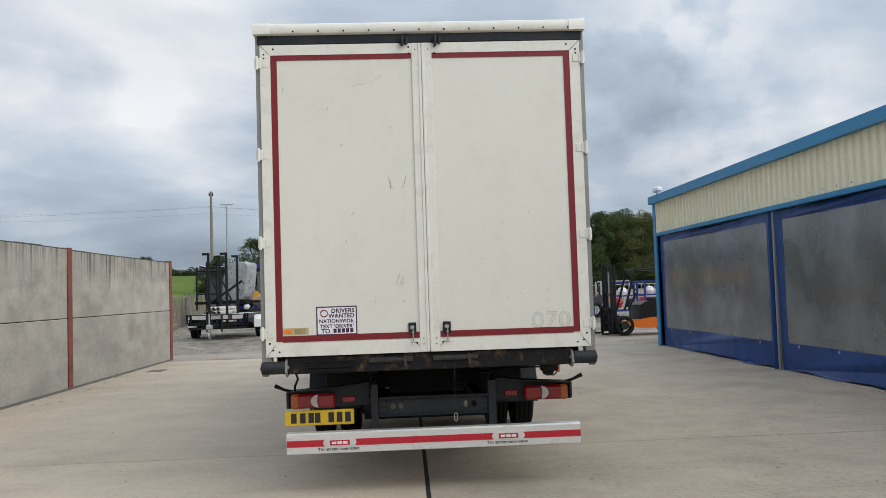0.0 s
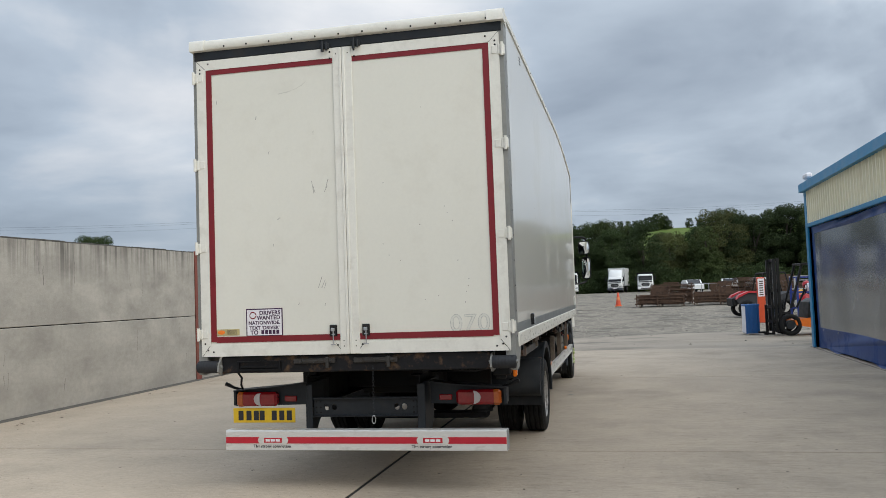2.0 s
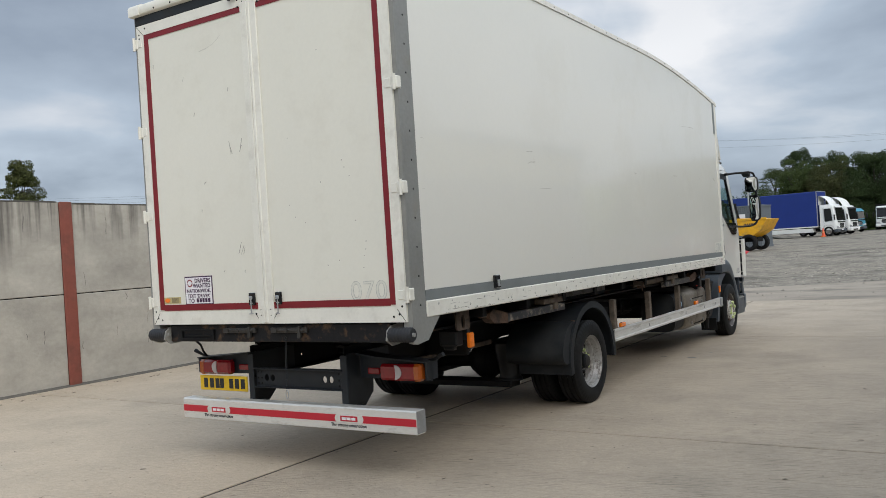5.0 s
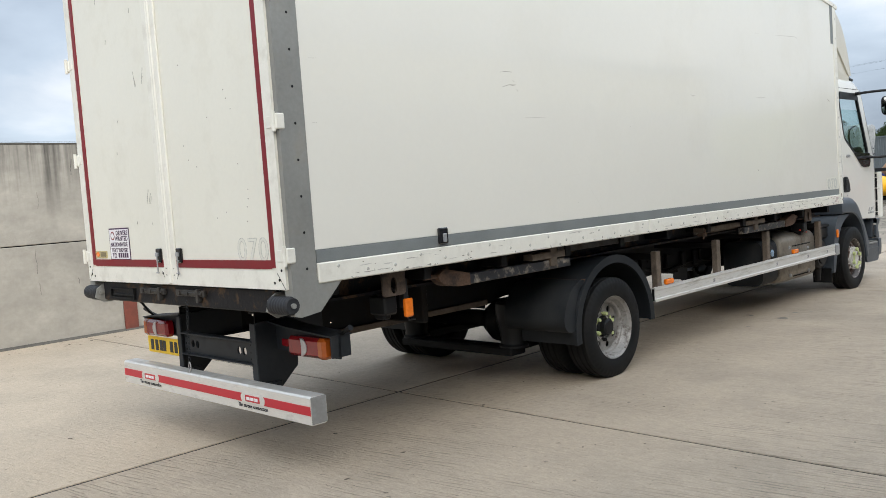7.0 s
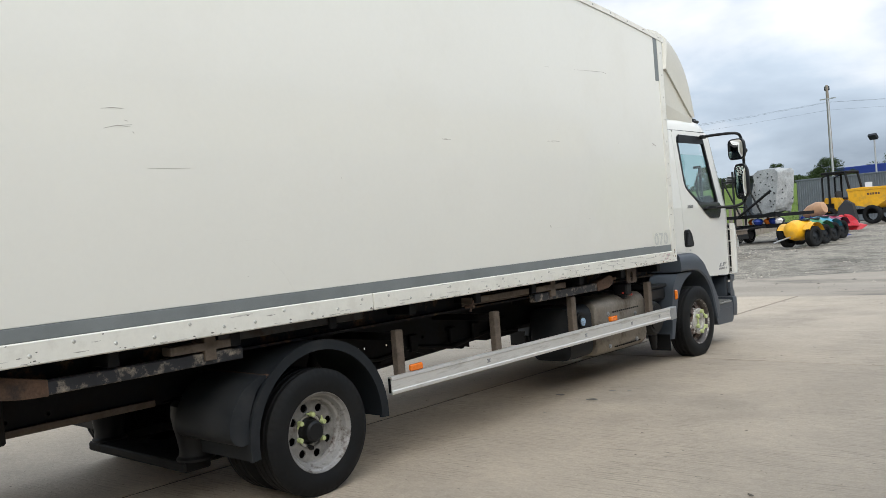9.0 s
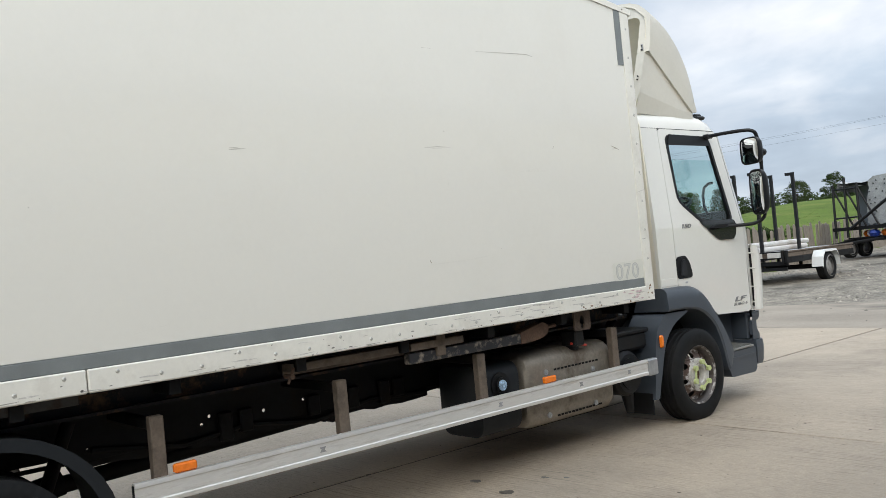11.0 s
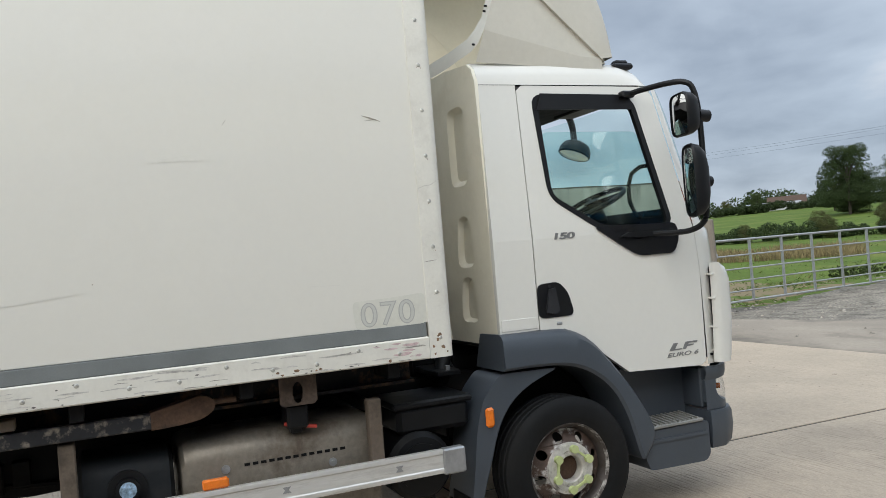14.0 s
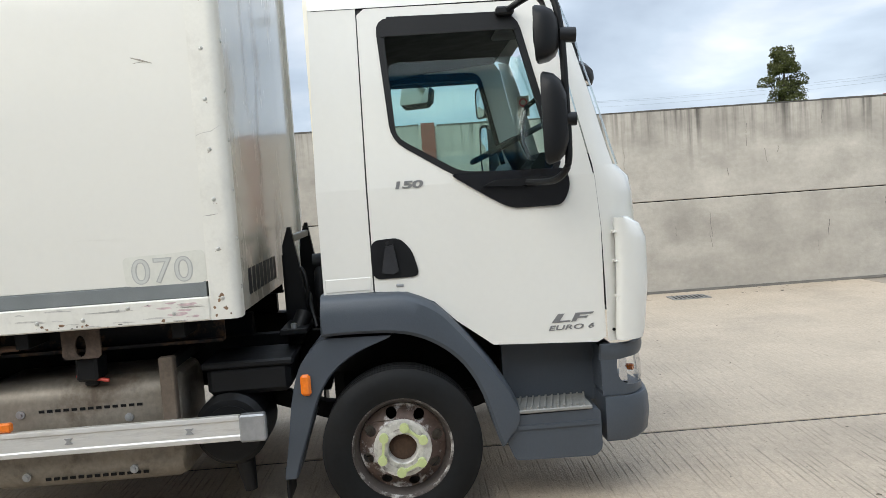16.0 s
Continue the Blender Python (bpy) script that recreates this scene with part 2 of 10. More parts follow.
AMBER = mat("amber_lens", (0.85, 0.20, 0.015), 0.2, var=0.08, scale=30, coat=0.4)
REDL = mat("red_lens", (0.20, 0.004, 0.008), 0.2, var=0.1, scale=30, coat=0.4)
CLEAR = mat("clear_lens", (0.62, 0.63, 0.65), 0.10, 0.35, var=0.05, scale=30, coat=0.5)
YELLOW = mat("yellow_plate", (0.80, 0.52, 0.02), 0.4, var=0.05, scale=10)
STICK = mat("white_sticker", (0.78, 0.76, 0.78), 0.45, var=0.03)
INK = mat("black_ink", (0.02, 0.02, 0.025), 0.5, var=0.05)
GHOST = mat("ghost_lettering", (0.43, 0.43, 0.405), 0.4, var=0.06)
GHOST2 = mat("glue_patch", (0.66, 0.65, 0.58), 0.4, var=0.05)
MIRROR = mat("mirror_glass", (0.85, 0.86, 0.87), 0.02, 1.0, var=0.0)
WINDOW = glass_mat("tinted_window", (0.83, 0.93, 0.915))
CONC = mat("concrete_wall", (0.40, 0.372, 0.325), 0.85, var=0.10, scale=1.1, fine=14, bump=0.003, bump_scale=30, stain=(0.27, 0.25, 0.22), stain_amt=0.40, stain_scale=1.3, rnd=0.06, stretch=(1, 1, 1.3))
STREAK = mat("dark_streak", (0.12, 0.11, 0.10), 0.9, var=0.3, scale=3, fine=20)
OXIDE = mat("red_oxide_steel", (0.22, 0.06, 0.04), 0.6, var=0.12, scale=5, fine=50, stain=(0.13, 0.06, 0.045), stain_amt=0.6)
BLUEP = mat("blue_pvc", (0.004, 0.038, 0.17), 0.42, var=0.12, scale=2, fine=20, spec=0.3, stain=(0.014, 0.05, 0.17), stain_amt=0.4, bump=0.006, bump_scale=3)
BLUET = mat("blue_trim_paint", (0.006, 0.185, 0.37), 0.45, var=0.08, scale=3, fine=40)
CREAMC = mat("cream_cladding", (0.80, 0.75, 0.56), 0.45, var=0.05, scale=1.5, fine=30, stain=(0.62, 0.56, 0.42), stain_amt=0.35, stretch=(1, 1, 0.3))
PVC = glass_mat("clear_pvc", (0.30, 0.335, 0.35), 0.13, milky=0.30, ior=1.85)
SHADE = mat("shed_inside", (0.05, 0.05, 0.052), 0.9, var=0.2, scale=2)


# ---- mesh helpers ----
def flow(pts, n=4):
    """A smooth line through the points (Catmull-Rom), n steps from each to the next."""
    out = []
    for i in range(len(pts) - 1):
        p0, p1, p2, p3 = pts[max(0, i - 1)], pts[i], pts[i + 1], pts[min(len(pts) - 1, i + 2)]
        for k in range(n):
            t = k / n
            out.append(tuple(0.5 * (2 * b + (c - a) * t + (2 * a - 5 * b + 4 * c - d) * t * t + (3 * b - a - 3 * c + d) * t ** 3) for a, b, c, d in zip(p0, p1, p2, p3)))
    return out + [tuple(pts[-1])]


def fillet(pts, r, n=4):
    """Rounds the corners of a closed outline."""
    out = []
    for i, p in enumerate(pts):
        a, b, c = Vector(pts[i - 1]), Vector(p), Vector(pts[(i + 1) % len(pts)])
        k = min(r, (a - b).length * 0.42, (c - b).length * 0.42)
        u, v = b + (a - b).normalized() * k, b + (c - b).normalized() * k
        for j in range(n + 1):
            t = j / n
            out.append(tuple(u * (1 - t) ** 2 + b * 2 * t * (1 - t) + v * t * t))
    return out


def capsule(x0, x1, z0, z1, n=8):
    r, cz = (z1 - z0) / 2, (z0 + z1) / 2
    right = [(x1 - r + r * math.cos(a), cz + r * math.sin(a)) for a in [-math.pi / 2 + math.pi * k / n for k in range(n + 1)]]
    left = [(x0 + r - r * math.cos(a), cz - r * math.sin(a)) for a in [-math.pi / 2 + math.pi * k / n for k in range(n + 1)]]
    return right + left


class Shape:
    """Collects vertices and faces of one part."""

    def __init__(self):
        self.v, self.f = [], []

    def add(self, verts, faces, m=None):
        o = len(self.v)
        self.v += [tuple(m @ Vector(p)) if m else tuple(p) for p in verts]
        self.f += [tuple(i + o for i in fc) for fc in faces]
        return self

    def box(self, x0, x1, y0, y1, z0, z1, c=0.0, m=None):
        c = min(c, 0.49 * min(x1 - x0, y1 - y0, z1 - z0))
        if c <= 0:
            vs = [(x, y, z) for x in (x0, x1) for y in (y0, y1) for z in (z0, z1)]
            return self.add(vs, [(0, 1, 3, 2), (4, 6, 7, 5), (0, 4, 5, 1), (2, 3, 7, 6), (0, 2, 6, 4), (1, 5, 7, 3)], m)
        lo, hi = (x0, y0, z0), (x1, y1, z1)
        vs, idx = [], {}
        for s in ((a, b, d) for a in (0, 1) for b in (0, 1) for d in (0, 1)):
            for ax in range(3):
                p = [(hi[k] if s[k] else lo[k]) if k == ax else (hi[k] - c if s[k] else lo[k] + c) for k in range(3)]
                idx[s, ax] = len(vs)
                vs.append(p)
        fs = []
        for ax in range(3):
            u, w = (ax + 1) % 3, (ax + 2) % 3
            for side in (0, 1):
                loop = []
                for a, b in ((0, 0), (1, 0), (1, 1), (0, 1)):
                    s = [0, 0, 0]; s[ax], s[u], s[w] = side, a, b
                    loop.append(idx[tuple(s), ax])
                fs.append(tuple(loop if side else loop[::-1]))
            for a in (0, 1):
                for b in (0, 1):
                    s0, s1 = [0, 0, 0], [0, 0, 0]
                    s0[u], s0[w], s1[u], s1[w], s1[ax] = a, b, a, b, 1
                    s0, s1 = tuple(s0), tuple(s1)
                    fs.append((idx[s0, u], idx[s1, u], idx[s1, w], idx[s0, w]))
        for s in ((a, b, d) for a in (0, 1) for b in (0, 1) for d in (0, 1)):
            fs.append((idx[s, 0], idx[s, 1], idx[s, 2]))
        return self.add(vs, fs, m)

    def prism(self, poly, axis, a0, a1, m=None):
        def at(p, a):
            return {"x": (a, p[0], p[1]), "y": (p[0], a, p[1]), "z": (p[0], p[1], a)}[axis]
        n = len(poly)
        vs = [at(p, a0) for p in poly] + [at(p, a1) for p in poly]
        fs = [tuple(range(n - 1, -1, -1)), tuple(range(n, 2 * n))]
        fs += [(i, (i + 1) % n, n + (i + 1) % n, n + i) for i in range(n)]
        return self.add(vs, fs, m)

    def cyl(self, p0, p1, r0, r1=None, n=16, caps=True, m=None):
        r1 = r0 if r1 is None else r1
        p0, p1 = Vector(p0), Vector(p1)
        q = (p1 - p0).to_track_quat("Z", "Y").to_matrix()
        vs = []
        for p, r in ((p0, r0), (p1, r1)):
            vs += [p + q @ Vector((r * math.cos(2 * math.pi * i / n), r * math.sin(2 * math.pi * i / n), 0)) for i in range(n)]
        fs = [(i, (i + 1) % n, n + (i + 1) % n, n + i) for i in range(n)]
        if caps:
            fs += [tuple(range(n - 1, -1, -1)), tuple(range(n, 2 * n))]
        return self.add(vs, fs, m)

    def tube(self, pts, r, n=8, m=None, closed=False):
        pts = [Vector(p) for p in pts]
        rs = r if isinstance(r, (list, tuple)) else [r] * len(pts)
        vs, k = [], len(pts)
        ref = Vector((0.31, 0.17, 0.93))
        for i, p in enumerate(pts):
            a, b = (pts[i - 1], pts[(i + 1) % k]) if closed else (pts[max(0, i - 1)], pts[min(k - 1, i + 1)])
            t = (b - a).normalized()
            u = t.cross(ref)
            u = u.normalized() if u.length > 0.05 else t.orthogonal().normalized()
            w = t.cross(u)
            vs += [p + rs[i] * (math.cos(2 * math.pi * j / n) * u + math.sin(2 * math.pi * j / n) * w) for j in range(n)]
        fs = []
        for i in range(k if closed else k - 1):
            o, q = i * n, ((i + 1) % k) * n
            fs += [(o + j, o + (j + 1) % n, q + (j + 1) % n, q + j) for j in range(n)]
        if not closed:
            fs += [tuple(range(n - 1, -1, -1)), tuple(range((k - 1) * n, k * n))]
        return self.add(vs, fs, m)

    def lathe(self, prof, c, axis="x", n=32, m=None, closed=True):
        """prof: (radius, along the axis) pairs, turned round the axis through c."""
        vs = []
        for r, h in prof:
            for i in range(n):
                a, b = r * math.cos(2 * math.pi * i / n), r * math.sin(2 * math.pi * i / n)
                vs.append({"x": (c[0] + h, c[1] + a, c[2] + b), "y": (c[0] + a, c[1] + h, c[2] + b), "z": (c[0] + a, c[1] + b, c[2] + h)}[axis])
        k = len(prof)
        fs = [(i * n + j, i * n + (j + 1) % n, (i + 1) % k * n + (j + 1) % n, (i + 1) % k * n + j) for i in range(k if closed else k - 1) for j in range(n)]
        return self.add(vs, fs, m)

    def loft(self, rings, closed=False, m=None):
        n = len(rings[0])
        vs = [p for r in rings for p in r]
        w = n if closed else n - 1
        fs = [(i * n + j, i * n + (j + 1) % n, (i + 1) * n + (j + 1) % n, (i + 1) * n + j) for i in range(len(rings) - 1) for j in range(w)]
        return self.add(vs, fs, m)

    def plate(self, outer, holes, fn, t):
        """A sheet with holes. fn(u, v, d) gives the place; d is 0 on the face and t on the back."""
        loops = [[Vector((p[0], p[1], 0)) for p in lp] for lp in (outer, *holes)]
        tris = geometry.tessellate_polygon(loops)
        flat = [(p.x, p.y) for lp in loops for p in lp]
        n = len(flat)
        vs = [fn(u, v, 0.0) for u, v in flat] + [fn(u, v, t) for u, v in flat]
        fs = [tuple(tr) for tr in tris] + [tuple(i + n for i in tr[::-1]) for tr in tris]
        o = 0
        for lp in loops:
            k = len(lp)
            fs += [(o + i, o + (i + 1) % k, n + o + (i + 1) % k, n + o + i) for i in range(k)]
            o += k
        return self.add(vs, fs)

    def mirror_x(self):
        o = len(self.v)
        self.v += [(-x, y, z) for x, y, z in self.v]
        self.f += [tuple(i + o for i in f[::-1]) for f in self.f]
        return self


def mesh_of(name, sh, material, smooth=True, fix=True):
    me = bpy.data.meshes.new(name)
    me.from_pydata([tuple(p) for p in sh.v], [], sh.f)
    if fix:
        bm = bmesh.new()
        bm.from_mesh(me)
        bmesh.ops.recalc_face_normals(bm, faces=bm.faces)
        bm.to_mesh(me)
        bm.free()
    me.materials.append(material)
    if smooth:
        me.polygons.foreach_set("use_smooth", [True] * len(me.polygons))
        me.set_sharp_from_angle(angle=radians(32))
    me.update()
    return me


def part(name, sh, material, parent, label="", smooth=True, fix=True):
    """One mesh object under a thing or a part."""
    ob = new(name, sh if isinstance(sh, bpy.types.Mesh) else mesh_of(name, sh, material, smooth, fix))
    ob.parent = parent
    if label:
        tagged(ob, label)
    return ob


def thing(name, m, label, category, group="", kind=""):
    ob = new(name)
    ob.empty_display_size = 0.2
    ob.matrix_world = m
    return tagged(ob, label, category, group, kind)


def solo(name, sh, material, label, category, group="", kind="", m=None, smooth=True, fix=True):
    ob = new(name, mesh_of(name, sh, material, smooth, fix))
    if m:
        ob.matrix_world = m
    return tagged(ob, label, category, group, kind)


def text_shape(name, body, size, material, parent, m, depth=0.0008, spacing=1.0, align="LEFT", shear=0.0, bold=0.0):
    """Letters in the built-in font, turned into a mesh part that lies in m's x, y plane."""
    cu = bpy.data.curves.new(name, "FONT")
    cu.body, cu.size, cu.extrude, cu.space_character, cu.align_x, cu.shear = body, size, depth, spacing, align, shear
    cu.offset = bold * size
    tmp = bpy.data.objects.new(name, cu)
    scene.collection.objects.link(tmp)
    bpy.context.view_layer.update()
    me = bpy.data.meshes.new_from_object(tmp.evaluated_get(bpy.context.evaluated_depsgraph_get()))
    bpy.data.objects.remove(tmp)
    me.transform(m)
    me.materials.clear()
    me.materials.append(material)
    ob = new(name, me)
    ob.parent = parent
    return ob


def smooth_step(a, b, x):
    t = min(1.0, max(0.0, (x - a) / (b - a)))
    return t * t * (3 - 2 * t)


# ---- ground ----
def ground_height(x, y):
    yard = 0.0115 * max(0.0, min(y, 58.0) - 30.0) + 0.009 * max(0.0, min(y, 120.0) - 58.0)
    rise = smooth_step(-55, 5, x)
    hill = 0.125 * max(0.0, min(y, 300.0) - 134.0) * rise
    west = 0.028 * max(0.0, -x - 14.0) + 0.04 * max(0.0, min(y, 98.0) - 60.0) * smooth_step(14, 34, -x)
    west += 0.06 * max(0.0, min(y, 108.0) - 58.0) * smooth_step(13, 24, -x) * (1 - smooth_step(34, 50, -x))
    east = 0.02 * max(0.0, x - 30.0)
    bank = 0.15 * smooth_step(26.5, 28.2, y) * (1 - smooth_step(32, 38, y)) * (1 - smooth_step(-4.5, -2.0, x)) * smooth_step(-14, -10, x)
    return bank + yard + hill + min(west, 3.6) + min(east, 6.0)


def make_ground():
    xs = sorted({round(v, 2) for v in [*range(-30, 32, 2), *range(-120, -30, 3), *[s * k for k in (36, 45, 56, 70, 90, 120, 160, 220, 300, 420, 600, 900) for s in (-1, 1)]]})
    ys = sorted({round(v, 2) for v in [*range(-30, 62, 2), *range(62, 150, 3), -40, -60, -100, -200, -400, -900, 160, 180, 210, 250, 300, 360, 420, 500, 650, 900, 1300]})
    s = Shape()
    for y in ys:
        for x in xs:
            near = -9.5 < x < 30 and -30 <= y < 26.5
            s.v.append((x, y, -0.05 if near else ground_height(x, y) - 0.05 + (0.05 * noise.noise((x * 0.2, y * 0.2, 0)) if y > 32 else 0)))
    n = len(xs)
    s.f = [(j * n + i, j * n + i + 1, (j + 1) * n + i + 1, (j + 1) * n + i) for j in range(len(ys) - 1) for i in range(n - 1)]
    m = bpy.data.materials.new("ground_grass_and_gravel")
    m.use_nodes = True
    nd, l = m.node_tree.nodes, m.node_tree.links
    b = nd["Principled BSDF"]
    b.inputs["Roughness"].default_value = 0.95
    b.inputs["Specular IOR Level"].default_value = 0.2
    tc, sp = nd.new("ShaderNodeTexCoord"), nd.new("ShaderNodeSeparateXYZ")
    l.new(tc.outputs["Object"], sp.inputs[0])

    def nz(scale, det=5.0):
        t = nd.new("ShaderNodeTexNoise")
        t.inputs["Scale"].default_value, t.inputs["Detail"].default_value = scale, det
        l.new(tc.outputs["Object"], t.inputs["Vector"])
        return t.outputs[0]

    def math2(op, a, c):
        r = nd.new("ShaderNodeMath"); r.operation = op
        for i, q in ((0, a), (1, c)):
            if isinstance(q, (int, float)):
                r.inputs[i].default_value = q
            else:
                l.new(q, r.inputs[i])
        return r.outputs[0]

    def ramp(src, stops):
        r = nd.new("ShaderNodeValToRGB")
        els = r.color_ramp.elements
        for i, (p, c) in enumerate(stops):
            e = els[i] if i < 2 else els.new(p)
            e.position, e.color = p, (*c, 1)
        l.new(src, r.inputs[0])
        return r.outputs[0]

    grass = ramp(nz(0.35), [(0.3, (0.085, 0.128, 0.022)), (0.7, (0.150, 0.178, 0.042)), (0.52, (0.100, 0.152, 0.024))])
    fine = ramp(nz(9.0), [(0.35, (0.75, 0.75, 0.75)), (0.7, (1.2, 1.2, 1.1))])
    gm = nd.new("ShaderNodeMix"); gm.data_type, gm.blend_type = "RGBA", "MULTIPLY"; gm.inputs[0].default_value = 1
    l.new(grass, gm.inputs[6]); l.new(fine, gm.inputs[7])
    gravel = ramp(nz(22.0, 12.0), [(0.34, (0.13, 0.118, 0.10)), (0.66, (0.35, 0.315, 0.268)), (0.5, (0.235, 0.213, 0.18))])
    mid = ramp(nz(2.6, 9.0), [(0.3, (0.58, 0.58, 0.58)), (0.68, (1.25, 1.25, 1.25)), (0.5, (0.97, 0.97, 0.97))])
    big = ramp(nz(0.38, 7.0), [(0.33, (0.52, 0.51, 0.50)), (0.65, (1.12, 1.10, 1.05)), (0.45, (0.95, 0.94, 0.91))])
    vm = nd.new("ShaderNodeMix"); vm.data_type, vm.blend_type = "RGBA", "MULTIPLY"; vm.inputs[0].default_value = 1
    vq = nd.new("ShaderNodeMix"); vq.data_type, vq.blend_type = "RGBA", "MULTIPLY"; vq.inputs[0].default_value = 1
    l.new(gravel, vq.inputs[6]); l.new(mid, vq.inputs[7])
    l.new(vq.outputs[2], vm.inputs[6]); l.new(big, vm.inputs[7])
    # the gravelled yard, with a ragged edge towards the fields
    wob = math2("MULTIPLY", math2("SUBTRACT", nz(0.5), 0.5), 4.0)
    ex, ey = math2("MULTIPLY", math2("ADD", sp.outputs[0], 15.5), 1 / 6.5), math2("MULTIPLY", math2("SUBTRACT", sp.outputs[1], 27.0), 1 / 3.6)
    far = math2("SQRT", math2("ADD", math2("MULTIPLY", ex, ex), math2("MULTIPLY", ey, ey)), 0.0)
    bare = math2("MULTIPLY", math2("LESS_THAN", math2("ADD", far, math2("MULTIPLY", math2("SUBTRACT", nz(1.3, 8.0), 0.5), 2.2)), 0.95), 0.8)
    earth = nd.new("ShaderNodeMix"); earth.data_type = "RGBA"
    l.new(bare, earth.inputs[0]); l.new(gm.outputs[2], earth.inputs[6])
    earth.inputs[7].default_value = (0.24, 0.175, 0.115, 1)
    left = math2("ADD", sp.outputs[0], wob)
    m1 = math2("GREATER_THAN", left, math2("ADD", -9.6, math2("MULTIPLY", math2("SUBTRACT", sp.outputs[1], 30.0), -0.16)))
    m2 = math2("LESS_THAN", math2("ADD", sp.outputs[1], wob), 123.0)
    mask = math2("MULTIPLY", m1, m2)
    mx = nd.new("ShaderNodeMix"); mx.data_type = "RGBA"
    l.new(mask, mx.inputs[0]); l.new(earth.outputs[2], mx.inputs[6]); l.new(vm.outputs[2], mx.inputs[7])
    l.new(mx.outputs[2], b.inputs["Base Color"])
    bp = nd.new("ShaderNodeBump"); bp.inputs["Distance"].default_value = 0.008
    l.new(nz(14.0, 8.0), bp.inputs["Height"]); l.new(bp.outputs[0], b.inputs["Normal"])
    solo("ground", s, m, "grey gravel yard running into green grass fields and a hill", "ground", kind="structure", fix=False)


make_ground()


def gravel_stones():
    """Loose stones lying over the yard, thinning out with distance."""
    rg = random.Random(31)
    s = Shape()
    for k in range(9000):
        y = 21.5 + 42 * rg.random() ** 1.6
        x = rg.uniform(-9.5 - 0.12 * (y - 22), 13)
        if y < 27.6 and x > -6.0 and y < 24.3 + 0.45 * (x + 4) and rg.random() < 0.93:
            continue
        r = rg.choice((0.012, 0.018, 0.018, 0.026, 0.036)) * rg.uniform(0.7, 1.3)
        z = ground_height(x, y) - 0.05 if y > 30 else -0.05
        if y < 27.4 and x > -6.0 and y < 24.3 + 0.45 * (x + 4):
            z = -0.006
        a = rg.uniform(0, 6.28)
        pts = [(x + r * rg.uniform(0.8, 1.5) * math.cos(a + i * 1.257), y + r * rg.uniform(0.8, 1.5) * math.sin(a + i * 1.257), z - 0.002) for i in range(5)]
        tip = (x + rg.uniform(-0.4, 0.4) * r, y + rg.uniform(-0.4, 0.4) * r, z + r * rg.uniform(0.6, 1.1))
        s.add(pts + [tip], [(i, (i + 1) % 5, 5) for i in range(5)])
    m = mat("loose_stone", (0.27, 0.24, 0.20), 0.9, var=0.3, scale=30)
    n, l = m.node_tree.nodes, m.node_tree.links
    b = n["Principled BSDF"]
    src = b.inputs["Base Color"].links[0].from_socket
    ge, mr, sc = n.new("ShaderNodeNewGeometry"), n.new("ShaderNodeMapRange"), n.new("ShaderNodeVectorMath")
    mr.inputs["To Min"].default_value, mr.inputs["To Max"].default_value = 0.45, 1.5
    sc.operation = "SCALE"
    l.new(ge.outputs["Random Per Island"], mr.inputs[0]); l.new(src, sc.inputs[0]); l.new(mr.outputs[0], sc.inputs["Scale"])
    l.new(sc.outputs[0], b.inputs["Base Color"])
    solo("gravel", s, m, "loose grey and brown stones scattered over the gravel yard", "gravel", kind="stuff", fix=False, smooth=False)


gravel_stones()


def field_grass():
    """Rough tussocks along the field side of the yard."""
    rg = random.Random(8)
    s = Shape()
    for k in range(2600):
        y = 21.5 + 60 * rg.random() ** 1.7
        edge = -10.6 - 0.16 * max(0.0, y - 30) if y > 28 else -9.0
        x = edge - 34 * rg.random() ** 1.9
        if abs(x + 11.0) < 1.6 and y < 28 and rg.random() < 0.5:
            continue
        z = (ground_height(x, y) if y > 30 or x < -9.5 else 0.0) - 0.06
        for j in range(6):
            a, h, w = rg.uniform(0, 6.28), rg.uniform(0.04, 0.13), rg.uniform(0.006, 0.014)
            u, v = x + rg.gauss(0, 0.16), y + rg.gauss(0, 0.16)
            dx, dy, lx, ly = w * math.cos(a), w * math.sin(a), rg.gauss(0, 0.1), rg.gauss(0, 0.1)
            s.add([(u - dx, v - dy, z), (u + dx, v + dy, z), (u + lx * 0.4 + dx * 0.6, v + ly * 0.4 + dy * 0.6, z + h * 0.6), (u + lx, v + ly, z + h)], [(0, 1, 2), (0, 2, 3)])
    m = bpy.data.materials.new("rough_grass_blades")
    m.use_nodes = True
    n, l = m.node_tree.nodes, m.node_tree.links
    b, ge, r = n["Principled BSDF"], n.new("ShaderNodeNewGeometry"), n.new("ShaderNodeValToRGB")
    b.inputs["Roughness"].default_value = 0.8
    for i, (p, c) in enumerate(((0.0, (0.075, 0.125, 0.022)), (1.0, (0.20, 0.18, 0.075)), (0.7, (0.105, 0.145, 0.032)))):
        e = r.color_ramp.elements[i] if i < 2 else r.color_ramp.elements.new(p)
        e.position, e.color = p, (*c, 1)
    l.new(ge.outputs["Random Per Island"], r.inputs[0]); l.new(r.outputs[0], b.inputs["Base Color"])
    solo("grass", s, m, "rough green and straw-coloured grass tufts in the field", "grass", kind="stuff", fix=False, smooth=False)


field_grass()

# concrete slabs: brushed surface with dark joints
CONCF = mat("pale_concrete_floor", (0.452, 0.370, 0.278), 0.8, var=0.10, scale=1.1, fine=55, stain=(0.35, 0.295, 0.232), stain_amt=0.5, stain_scale=0.45, rnd=0.05)


